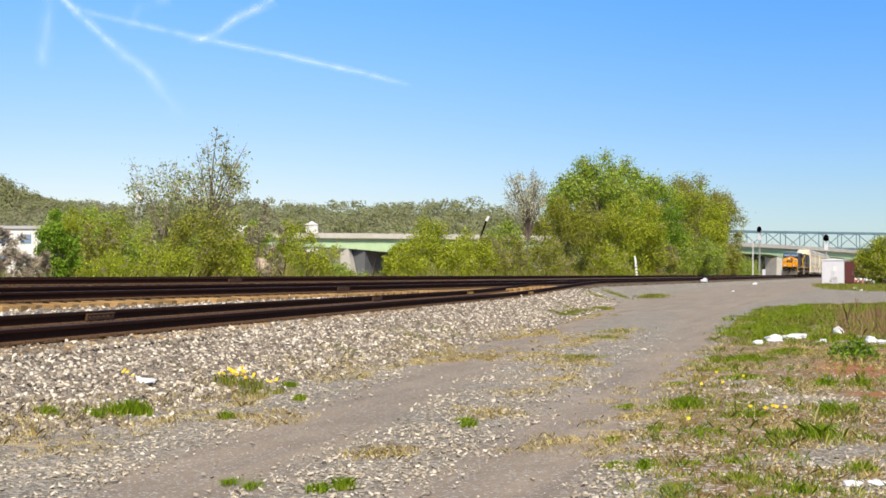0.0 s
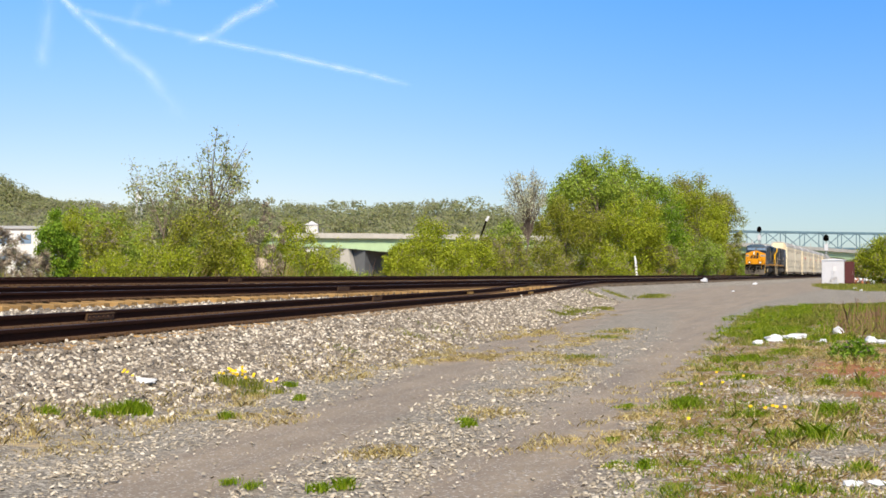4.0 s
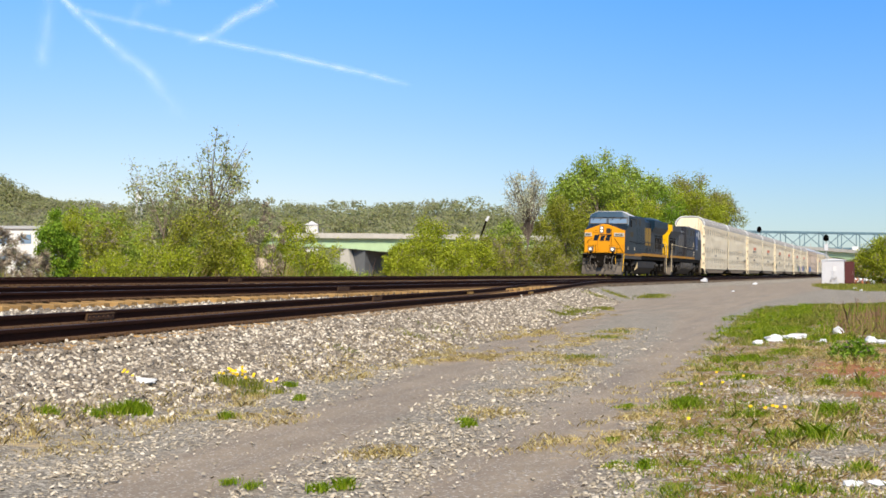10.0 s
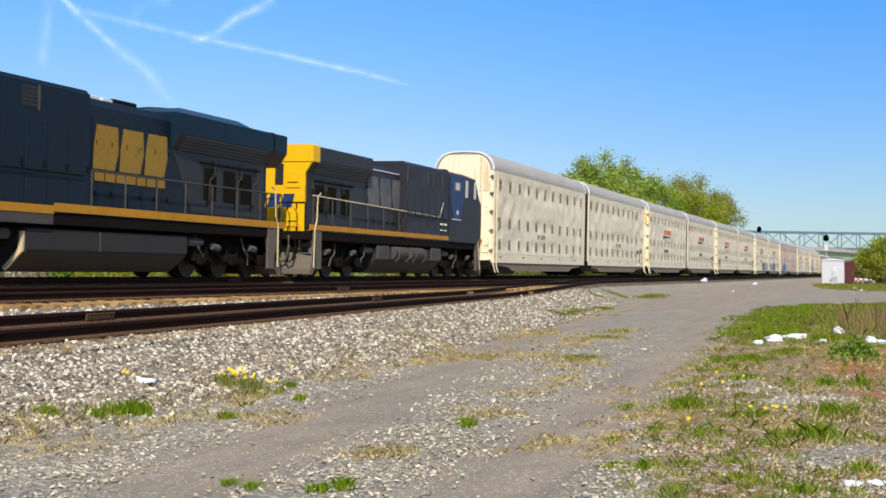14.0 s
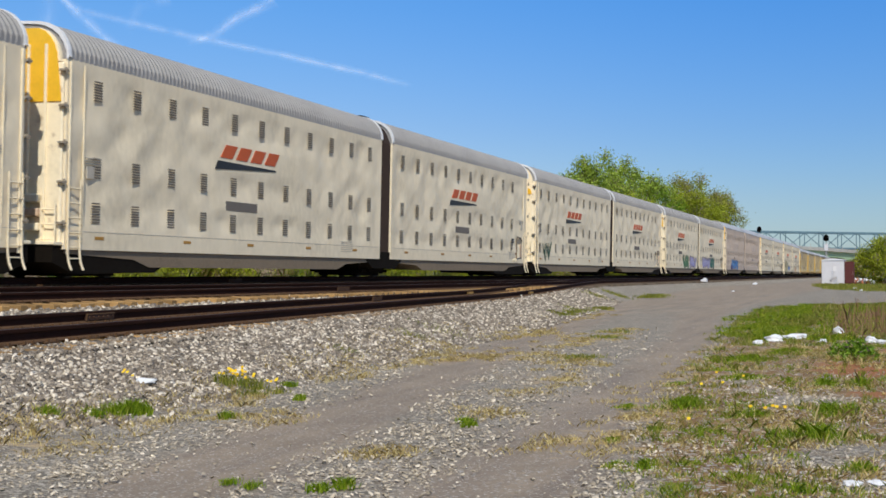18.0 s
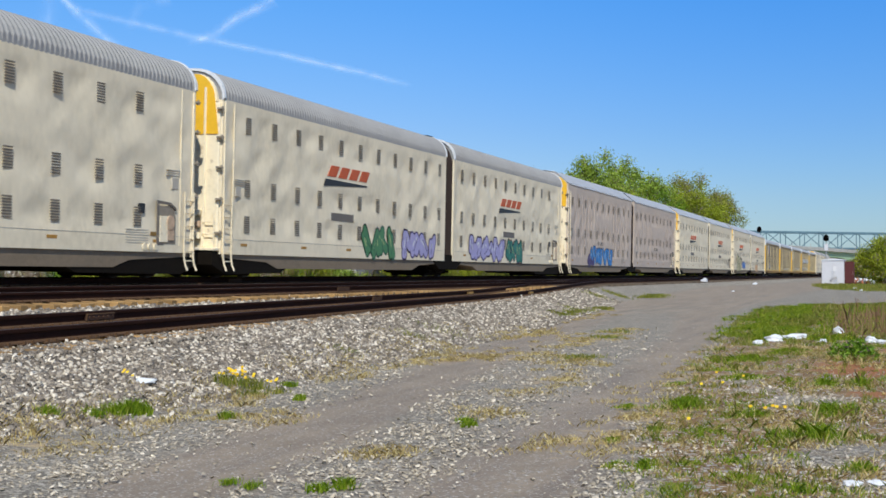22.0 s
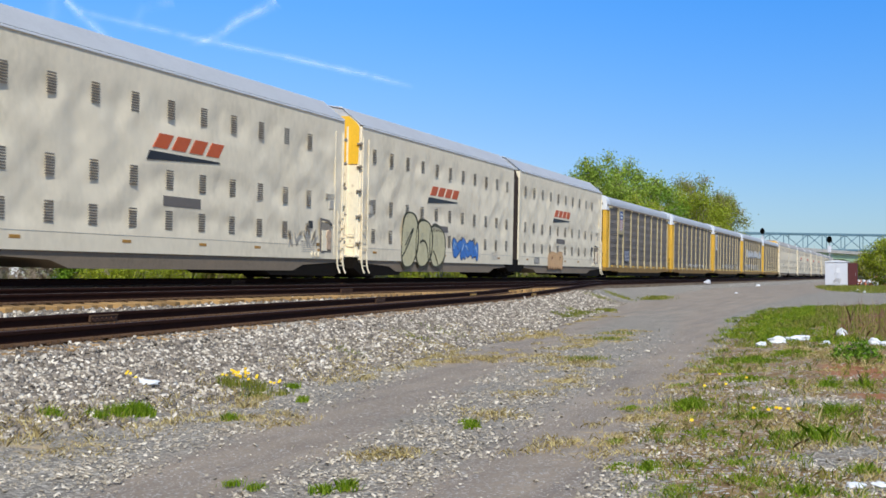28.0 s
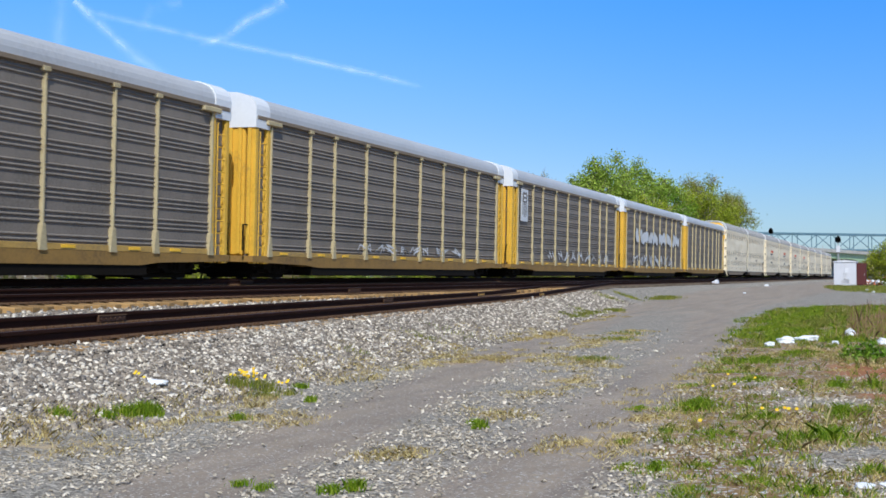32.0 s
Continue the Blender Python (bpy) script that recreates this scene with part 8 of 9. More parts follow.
TREES = [
    ("brown leafless brush with a few leaves", -31.4, 42.2, 3.2, 1.3, LEAF_PALE, 400, 0.07, 8, 0.1, 5200, "shrub"),
    ("brown leafless brush with a few leaves", -32.3, 41.8, 3.4, 1.3, LEAF_PALE, 300, 0.07, 8, 0.1, 5200, "shrub"),
    ("small vivid green rounded tree", -31.0, 44.4, 4.0, 1.0, LEAF_VIVID, 5200, 0.12, 3, 0.1, 0, "tree"),
    ("dark olive leafy shrub beyond the tracks", -40.4, 62.3, 4.9, 1.9, LEAF_GREEN, 4200, 0.16, 4, 0.1, 700, "shrub"),
    ("olive shrub with bare twigs", -37.5, 57.0, 4.2, 1.4, LEAF_OLIVE, 2200, 0.13, 4, 0.1, 1300, "shrub"),
    ("lime green low shrub beside the tracks", -26.6, 41.4, 2.2, 1.2, LEAF_LIME, 4200, 0.085, 5, 0.05, 500, "shrub"),
    ("lime green low shrub beside the tracks", -26.3, 44.4, 2.5, 1.3, LEAF_LIME, 4600, 0.085, 5, 0.05, 600, "shrub"),
    ("tall thin tree with sparse pale new leaves", -29.8, 54.7, 8.0, 2.3, LEAF_PALE, 1150, 0.17, 1, 0.3, 500, "tree"),
    ("leaning thin tree with sparse yellow-green leaves", -30.9, 52.3, 6.5, 2.3, LEAF_PALE, 1500, 0.155, 3, 0.3, 600, "tree"),
    ("dense yellow-green shrub under a thin tree", -28.6, 51.2, 4.4, 1.7, LEAF_OLIVE, 6500, 0.11, 6, 0.05, 1000, "shrub"),
    ("dense lime green shrub under a thin tree", -28.2, 52.3, 3.0, 1.3, LEAF_LIME, 4200, 0.10, 6, 0.05, 500, "shrub"),
    ("bare grey thicket beyond the tracks", -33.7, 67.8, 5.6, 1.2, LEAF_PALE, 500, 0.12, 4, 0.1, 2600, "shrub"),
    ("bright green leafy shrub beyond the tracks", -32.9, 71.0, 4.7, 2.1, LEAF_LIME, 4200, 0.14, 6, 0.05, 500, "shrub"),
    ("low green leafy shrub beyond the tracks", -33.4, 81.6, 1.7, 1.2, LEAF_GREEN, 2200, 0.14, 5, 0.05, 400, "shrub"),
    ("broad yellow-green shrub beyond the tracks", -32.0, 92.6, 5.7, 2.9, LEAF_LIME, 7000, 0.17, 7, 0.05, 600, "shrub"),
    ("yellow-green leafy shrub beyond the tracks", -31.2, 98.5, 5.0, 2.0, LEAF_LIME, 4000, 0.17, 6, 0.05, 400, "shrub"),
    ("grey-olive shrub with bare twigs", -31.2, 107.7, 5.0, 2.2, LEAF_OLIVE, 2600, 0.17, 6, 0.05, 1800, "shrub"),
    ("sparse tree with pale whitish buds", -32.8, 121.0, 11.2, 2.1, LEAF_BUD, 1700, 0.2, 1, 0.58, 420, "tree"),
    ("large leafy green tree beside the line", -34.2, 158.0, 16.4, 5.6, LEAF_GREEN, 9000, 0.34, 2, 0.3, 900, "tree"),
    ("large leafy green tree beside the line", -33.2, 174.0, 17.0, 5.4, LEAF_GREEN, 9000, 0.34, 2, 0.3, 900, "tree"),
    ("olive-green tree in full leaf", -29.9, 127.1, 9.2, 3.6, LEAF_OLIVE, 8000, 0.21, 5, 0.08, 900, "tree"),
    ("yellow-green tree in full leaf", -27.9, 149.0, 10.6, 4.2, LEAF_LIME, 9500, 0.24, 5, 0.08, 900, "tree"),
    ("green tree in full leaf", -28.2, 165.0, 12.0, 4.4, LEAF_VIVID, 7500, 0.27, 5, 0.08, 600, "tree"),
    ("round olive tree with brownish top", -32.9, 226.0, 18.4, 7.0, LEAF_OLIVE, 8500, 0.36, 3, 0.15, 2600, "tree"),
    ("yellow-green tree beside the line", -29.4, 203.0, 15.0, 5.8, LEAF_LIME, 8500, 0.32, 4, 0.08, 600, "tree"),
    ("olive tree beside the line", -32.0, 250.0, 17.0, 6.0, LEAF_OLIVE, 6500, 0.36, 4, 0.08, 1500, "tree"),
    ("grey-brown thicket beside the line", -25.6, 152.0, 5.2, 3.0, LEAF_OLIVE, 3000, 0.2, 8, 0.03, 2600, "shrub"),
    ("low yellow-green thicket beside the line", -26.8, 128.0, 4.6, 3.0, LEAF_LIME, 4200, 0.18, 8, 0.03, 1000, "shrub"),
    ("low olive thicket beside the line", -28.6, 113.0, 4.8, 2.6, LEAF_OLIVE, 3800, 0.16, 8, 0.03, 1200, "shrub"),
    ("low green thicket beside the line", -25.2, 182.0, 6.4, 3.6, LEAF_GREEN, 5200, 0.24, 8, 0.03, 1200, "shrub"),
    ("grey-brown thicket beside the line", -26.6, 215.0, 6.4, 3.6, LEAF_OLIVE, 4200, 0.28, 8, 0.03, 2200, "shrub"),
    ("rounded yellow-green shrub beside rubble", -0.4, 139.0, 5.2, 2.9, LEAF_LIME, 6500, 0.2, 7, 0.05, 900, "shrub"),
    ("low shrub behind the rubble", -2.6, 150.0, 3.6, 2.0, LEAF_OLIVE, 2800, 0.2, 6, 0.05, 900, "shrub"),
    ("dark green bank of shrubs", -36.0, 252.0, 7.0, 5.0, LEAF_GREEN, 5200, 0.32, 8, 0.03, 900, "shrub"),
    ("dark green bank of shrubs", -33.0, 300.0, 6.5, 5.5, LEAF_GREEN, 5200, 0.36, 8, 0.03, 900, "shrub"),
    ("dark shrub below the bridge", -66.0, 150.0, 3.0, 4.0, LEAF_GREEN, 4200, 0.26, 8, 0.03, 900, "shrub"),
    ("dark shrub below the bridge", -54.5, 110.0, 4.0, 3.5, LEAF_GREEN, 3600, 0.22, 8, 0.03, 900, "shrub"),
    ("dark shrub below the bridge", -52.0, 84.0, 3.8, 3.5, LEAF_GREEN, 3600, 0.18, 8, 0.03, 900, "shrub"),
    ("yellow-green tree beyond the tracks", -68.1, 101.5, 7.5, 2.5, LEAF_LIME, 4200, 0.21, 6, 0.05, 900, "tree"),
    ("olive-green tree beyond the tracks", -60.6, 95.6, 6.9, 2.6, LEAF_OLIVE, 4200, 0.20, 6, 0.05, 900, "tree"),
    ("green leafy tree beyond the tracks", -65.3, 109.8, 7.9, 2.9, LEAF_GREEN, 4200, 0.23, 6, 0.05, 900, "tree"),
    ("yellow-green tree beyond the tracks", -55.8, 99.3, 6.8, 2.4, LEAF_LIME, 4200, 0.20, 6, 0.05, 900, "tree"),
    ("olive-green tree beyond the tracks", -55.5, 105.8, 7.3, 2.5, LEAF_OLIVE, 4200, 0.21, 6, 0.05, 900, "tree"),
    ("green leafy tree beyond the tracks", -61.3, 121.8, 7.0, 2.2, LEAF_GREEN, 4200, 0.24, 6, 0.05, 900, "tree"),
    ("yellow-green tree beyond the tracks", -44.0, 71.7, 4.4, 2.1, LEAF_LIME, 4200, 0.15, 6, 0.05, 900, "tree"),
    ("olive-green tree beyond the tracks", -41.8, 64.0, 3.7, 1.6, LEAF_OLIVE, 4200, 0.13, 6, 0.05, 900, "tree"),
    ("green leafy tree beyond the tracks", -40.4, 70.8, 4.1, 1.7, LEAF_GREEN, 4200, 0.14, 6, 0.05, 900, "tree"),
    ("yellow-green tree beyond the tracks", -34.0, 64.5, 3.6, 1.3, LEAF_LIME, 4200, 0.13, 6, 0.05, 900, "tree"),
    ("olive-green tree beyond the tracks", -63.6, 137.0, 4.3, 2.1, LEAF_OLIVE, 4200, 0.27, 6, 0.05, 900, "tree"),
    ("green leafy tree beyond the tracks", -60.7, 127.2, 4.8, 2.0, LEAF_GREEN, 4200, 0.25, 6, 0.05, 900, "tree"),
    ("yellow-green tree beyond the tracks", -52.1, 140.7, 5.2, 2.5, LEAF_LIME, 4200, 0.27, 6, 0.05, 900, "tree"),
    ("olive-green tree beyond the tracks", -40.7, 134.0, 5.6, 2.9, LEAF_OLIVE, 4200, 0.25, 6, 0.05, 900, "tree"),
    ("green leafy tree beyond the tracks", -44.0, 154.1, 8.0, 3.4, LEAF_GREEN, 4200, 0.29, 6, 0.05, 900, "tree"),
    ("dark green tree by the warehouse", -76.0, 112.0, 8.2, 4.0, LEAF_GREEN, 5000, 0.26, 4, 0.05, 1200, "tree"),
    ("olive tree by the warehouse", -97.0, 116.0, 8.8, 4.5, LEAF_OLIVE, 5000, 0.28, 4, 0.05, 2200, "tree"),
    ("olive tree by the river", -84.0, 150.0, 10.0, 5.0, LEAF_OLIVE, 5200, 0.32, 4, 0.05, 2200, "tree"),
    ("leafy green tree by the river", -66.0, 120.0, 7.6, 4.0, LEAF_GREEN, 4800, 0.26, 4, 0.05, 900, "tree"),
]
for k, (label, x, y, tall, wide, lm, count, leaf, stems, clear, twigs, nm) in enumerate(TREES):
    tree(label, x, y, tall, wide, lm, int(count * (2.8 if y < 110 else 3.2)), leaf * (0.76 if y < 110 else 0.74), 100 + k, stems, clear, twigs, nm)

tree("dark green leafy weed among the grass", -0.66, 24.6, 0.46, 0.4, LEAF_VIVID, 1500, 0.055, 171, 8, 0.03, 80, "shrub")


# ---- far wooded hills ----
# leaf colours paled and greyed to carry the distance haze
M_FARWOOD = island_material("spring_woodland_hazed", [(0.0, (0.36, 0.38, 0.18)), (1.0, (0.43, 0.45, 0.20)), (0.3, (0.38, 0.38, 0.215)), (0.55, (0.40, 0.385, 0.25)), (0.75, (0.37, 0.41, 0.19))], 0.9, 0.6, 0.3)
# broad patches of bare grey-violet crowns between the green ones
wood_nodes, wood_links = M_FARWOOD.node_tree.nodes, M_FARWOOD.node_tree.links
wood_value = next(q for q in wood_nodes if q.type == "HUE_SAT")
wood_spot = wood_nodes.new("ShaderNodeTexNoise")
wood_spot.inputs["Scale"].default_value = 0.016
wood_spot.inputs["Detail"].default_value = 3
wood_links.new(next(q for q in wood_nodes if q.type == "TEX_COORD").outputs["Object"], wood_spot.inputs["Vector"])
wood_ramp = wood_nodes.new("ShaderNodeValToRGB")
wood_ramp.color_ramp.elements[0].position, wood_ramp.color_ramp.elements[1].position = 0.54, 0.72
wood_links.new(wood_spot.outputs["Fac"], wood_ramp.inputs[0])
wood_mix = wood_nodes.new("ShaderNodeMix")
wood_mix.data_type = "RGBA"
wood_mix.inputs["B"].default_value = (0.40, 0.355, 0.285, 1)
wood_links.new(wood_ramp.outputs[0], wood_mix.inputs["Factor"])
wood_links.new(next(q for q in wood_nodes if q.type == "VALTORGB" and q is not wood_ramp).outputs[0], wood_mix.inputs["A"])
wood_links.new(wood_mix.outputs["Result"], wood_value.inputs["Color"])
RIDGE = [(-700, 57), (-488, 63), (-446, 53), (-424, 40), (-390, 38.5), (-353, 40), (-311, 41), (-297, 38), (-271, 39.5), (-249, 37.5), (-226, 40), (-206, 41), (-192, 37), (-164, 32), (-122, 21), (-65, 11), (40, 5), (400, 4)]


def hill_point(u, v):
    """u: place along the ridge (its x); v: 0 at the foot, 1 on the ridge."""
    y = 740 + 0.335 * u
    top = along(RIDGE, u) - 5.0
    return Vector((u - 70 * (1 - v), y - 190 * (1 - v), top * (0.1 + 0.9 * v ** 0.8)))


def make_hills():
    us = [-700 + 22 * i for i in range(51)]
    vs = [0, 0.25, 0.5, 0.75, 1.0]
    verts = [tuple(hill_point(u, v)) for v in vs for u in us] + [(u, 1100, 0) for u in us]
    w = len(us)
    faces = [(j * w + i, j * w + i + 1, (j + 1) * w + i + 1, (j + 1) * w + i) for j in range(len(vs)) for i in range(w - 1)]
    hill = tagged(new("hillside", raw("hillside", verts, faces, mat("woodland_floor", (0.20, 0.20, 0.12), 0.9, 0, 0.3, 0.02, 0.4, 0), True)), "wooded hillside behind the river", "hill", kind="structure")
    nr = np.random.default_rng(21)
    out = []
    rng = random.Random(8)
    for _ in range(4600):
        u, v = rng.uniform(-640, 60), rng.random() ** 0.7
        p = hill_point(u, v)
        r = rng.uniform(2.4, 5.0)
        tall = rng.uniform(4.5, 8.0)
        m = 38
        d = nr.normal(size=(m, 3))
        d /= np.linalg.norm(d, axis=1)[:, None]
        c = np.array(p) + np.array([0, 0, tall - r * 0.7]) + d * np.array([r, r, r * 0.85]) * nr.uniform(0.5, 1.0, (m, 1))
        s = nr.uniform(0.6, 1.3, m)
        out.append(facing_leaves(c, d * np.array([0.7, 0.7, 1.0]), s * 1.3, nr, 0.22))
    for _ in range(900):
        u = rng.uniform(-560, -395)
        p = hill_point(u, rng.uniform(0.86, 1.0))
        r, tall = rng.uniform(2.4, 5.0), rng.uniform(5.0, 8.0)
        d = nr.normal(size=(36, 3))
        d /= np.linalg.norm(d, axis=1)[:, None]
        c = np.array(p) + np.array([0, 0, tall - r * 0.7]) + d * np.array([r, r, r * 0.85]) * nr.uniform(0.5, 1.0, (36, 1))
        out.append(facing_leaves(c, d * np.array([0.7, 0.7, 1.0]), nr.uniform(0.8, 1.6, 36), nr, 0.22))
    quads = np.concatenate(out)
    tagged(new("far_woods", quads_mesh("far_woods", quads, 4, M_FARWOOD)), "grey-green spring woods with haze in their leaf colour", "woods", kind="stuff")


make_hills()

# ---- vapour trails ----
def trail_material():
    m = bpy.data.materials.new("vapour_trail")
    m.use_nodes = True
    n, l = m.node_tree.nodes, m.node_tree.links
    n.remove(n["Principled BSDF"])
    d = n.new("ShaderNodeBsdfDiffuse")
    d.inputs["Color"].default_value = (0.9, 0.92, 0.95, 1)
    tl = n.new("ShaderNodeBsdfTranslucent")
    tl.inputs["Color"].default_value = (0.9, 0.92, 0.95, 1)
    both = n.new("ShaderNodeAddShader")
    l.new(d.outputs[0], both.inputs[0])
    l.new(tl.outputs[0], both.inputs[1])
    tr = n.new("ShaderNodeBsdfTransparent")
    mx = n.new("ShaderNodeMixShader")
    at = n.new("ShaderNodeAttribute")
    at.attribute_name = "trail_amount"
    tc = n.new("ShaderNodeTexCoord")
    ns = n.new("ShaderNodeTexNoise")
    ns.inputs["Scale"].default_value = 0.02
    ns.inputs["Detail"].default_value = 5
    l.new(tc.outputs["Object"], ns.inputs["Vector"])
    mr = n.new("ShaderNodeMapRange")
    mr.inputs["From Min"].default_value, mr.inputs["From Max"].default_value = 0.25, 0.7
    l.new(ns.outputs["Fac"], mr.inputs["Value"])
    mu = n.new("ShaderNodeMath")
    mu.operation = "MULTIPLY"
    l.new(at.outputs["Fac"], mu.inputs[0])
    l.new(mr.outputs[0], mu.inputs[1])
    l.new(mu.outputs[0], mx.inputs[0])
    l.new(tr.outputs[0], mx.inputs[1])
    l.new(both.outputs[0], mx.inputs[2])
    l.new(mx.outputs[0], n["Material Output"].inputs["Surface"])
    return m


M_TRAIL = trail_material()


def vapour_trail(pts, w0, w1, d0, d1):
    pts = [Vector(p) for p in pts]
    fine = []
    for i in range(len(pts) - 1):
        for k in range(10):
            fine.append(pts[i].lerp(pts[i + 1], k / 10))
    fine.append(pts[-1])
    rng = random.Random(int(w0 * 10))
    verts, dens, faces = [], [], []
    m = 7
    for i, p in enumerate(fine):
        f = i / (len(fine) - 1)
        d = (fine[min(i + 1, len(fine) - 1)] - fine[max(i - 1, 0)]).normalized()
        side = d.cross(p.normalized()).normalized()
        w = w0 + (w1 - w0) * f
        w *= 1 + 0.25 * noise.noise(Vector((i * 0.3, w0, 0)))
        for k in range(m):
            g = k / (m - 1) * 2 - 1
            verts.append(p + side * g * w)
            dens.append((1 - abs(g)) ** 1.7 * (d0 + (d1 - d0) * f) * (min(1, (1 - f) * 8)))
        if i:
            faces += [((i - 1) * m + k, (i - 1) * m + k + 1, i * m + k + 1, i * m + k) for k in range(m - 1)]
    me = raw("vapour_trail", verts, faces, M_TRAIL, True)
    a = me.attributes.new("trail_amount", "FLOAT", "POINT")
    a.data.foreach_set("value", dens)
    tagged(new("vapour_trail", me), "white vapour trail in the blue sky", "cloud", "vapour trails", "structure")


vapour_trail([(-2494, 3589, 880), (-2406, 3619, 791), (-2321, 3647, 710), (-2233, 3677, 639), (-2186, 3693, 576), (-2127, 3713, 487)], 20, 40, 0.34, 0.05)
vapour_trail([(-2450, 3600, 845), (-2406, 3619, 832), (-2118, 3716, 760), (-2051, 3739, 746), (-1831, 3814, 698), (-1594, 3894, 642), (-1440, 3946, 600)], 18, 15, 0.16, 0.34)
vapour_trail([(-1862, 3804, 878), (-1881, 3797, 862), (-1983, 3762, 808), (-2042, 3742, 760), (-2120, 3716, 736)], 32, 18, 0.34, 0.34)
vapour_trail([(-2528, 3577, 890), (-2538, 3574, 800), (-2560, 3567, 650)], 46, 32, 0.06, 0.18)
vapour_trail([(-2170, 3700, 876), (-2262, 3667, 856), (-2300, 3655, 770)], 30, 22, 0.13, 0.04)


# ---- lineside things ----
M_BOXGREY = mat("pale_grey_shelter_paint", (0.62, 0.62, 0.64), 0.55, 0.1, 0.08, 1.5, 14, 0.05)
M_MAROON = mat("maroon_cabinet_paint", (0.085, 0.02, 0.017), 0.6, 0, 0.2, 2, 14, 0.05)
M_POLE = mat("galvanised_pole", (0.42, 0.42, 0.41), 0.5, 0.4, 0.1, 2, 20, 0.05)
M_TRASH = mat("white_plastic", (0.72, 0.72, 0.73), 0.45, 0, 0.06, 6, 40, 0.05)
M_BRICK = mat("broken_brick", (0.42, 0.16, 0.085), 0.9, 0, 0.3, 6, 30, 0.2, each=0.3)
M_BUILD = mat("white_wall_panels", (0.72, 0.70, 0.66), 0.7, 0, 0.08, 0.3, 4, 0.05)
M_ROOFSHEET = mat("grey_roof_sheet", (0.38, 0.38, 0.38), 0.6, 0, 0.1, 0.3, 4, 0.05)


def shelter():
    """Signal equipment shelter with a slightly pitched roof, double doors and notices."""
    z = height(-5.3, 126.4)
    s = thing("equipment_shelter", "pale grey metal signal equipment shelter on gravel", "shelter", m=pose(-5.27, 126.4, z, 0, 0, -4.0))
    w, d, h = 2.0, 1.5, 2.25
    bm = bmesh.new()
    box(bm, -w / 2, w / 2, 0, d, 0.1, h, 0.02)
    part("body", bm, M_BOXGREY, s)
    bm = bmesh.new()
    prism(bm, [(-w / 2 - 0.06, h), (w / 2 + 0.06, h), (w / 2 + 0.06, h + 0.07), (0, h + 0.2), (-w / 2 - 0.06, h + 0.07)], -0.08, d + 0.08)
    part("roof", bm, M_WROOF, s)
    bm = bmesh.new()
    box(bm, -w / 2 + 0.05, w / 2 - 0.05, 0.05, d - 0.05, 0.0, 0.1)
    part("plinth", bm, M_CONC, s)
    for x0, x1 in ((-0.98, -0.01), (0.01, 0.98)):
        bm = bmesh.new()
        box(bm, x0, x1, -0.03, 0.0, 0.2, h - 0.08, 0.012)
        dr = part("door", bm, M_BOXGREY, s)
        bm = bmesh.new()
        xc = -0.1 if x1 < 0 else 0.1
        tube(bm, [(xc, -0.06, 1.05), (xc, -0.06, 1.3)], 0.015, 6)
        part("handle", bm, M_POLE, dr)
    bm = bmesh.new()
    box(bm, 0.02, 0.32, -0.042, -0.031, 1.3, 1.72)
    part("notice", bm, M_TRASH, s, "white notice with unreadable print")
    bm = bmesh.new()
    bm.faces.new([bm.verts.new(q) for q in ((-0.35, -0.045, 0.35), (0.4, -0.045, 0.28), (0.42, -0.045, 0.72), (-0.1, -0.045, 0.8))])
    bmesh.ops.solidify(bm, geom=bm.faces[:], thickness=0.01)
    part("warning_plate", bm, M_TRASH, s, "white warning plate")
    bm = bmesh.new()
    tube(bm, [(-0.5, 0.5, h + 0.1), (-0.5, 0.5, h + 0.32)], 0.06, 8)
    part("roof_vent", bm, M_POLE, s)
    m = thing("equipment_cabinet", "dark maroon metal cabinet beside the grey shelter", "cabinet", m=pose(-3.85, 126.3, height(-3.5, 125.3), 0, 0, -4.0))
    bm = bmesh.new()
    box(bm, -0.4, 0.4, 0, 0.8, 0.12, 2.15, 0.02)
    part("body", bm, M_MAROON, m)
    bm = bmesh.new()
    box(bm, -0.36, 0.36, -0.03, 0.0, 0.2, 2.05, 0.01)
    d = part("door", bm, M_MAROON, m)
    bm = bmesh.new()
    tube(bm, [(0.28, -0.06, 1.0), (0.28, -0.06, 1.25)], 0.015, 6)
    part("handle", bm, M_POLE, d)
    bm = bmesh.new()
    box(bm, -0.36, 0.36, 0.05, 0.75, 0.0, 0.12)
    part("plinth", bm, M_CONC, m)


shelter()


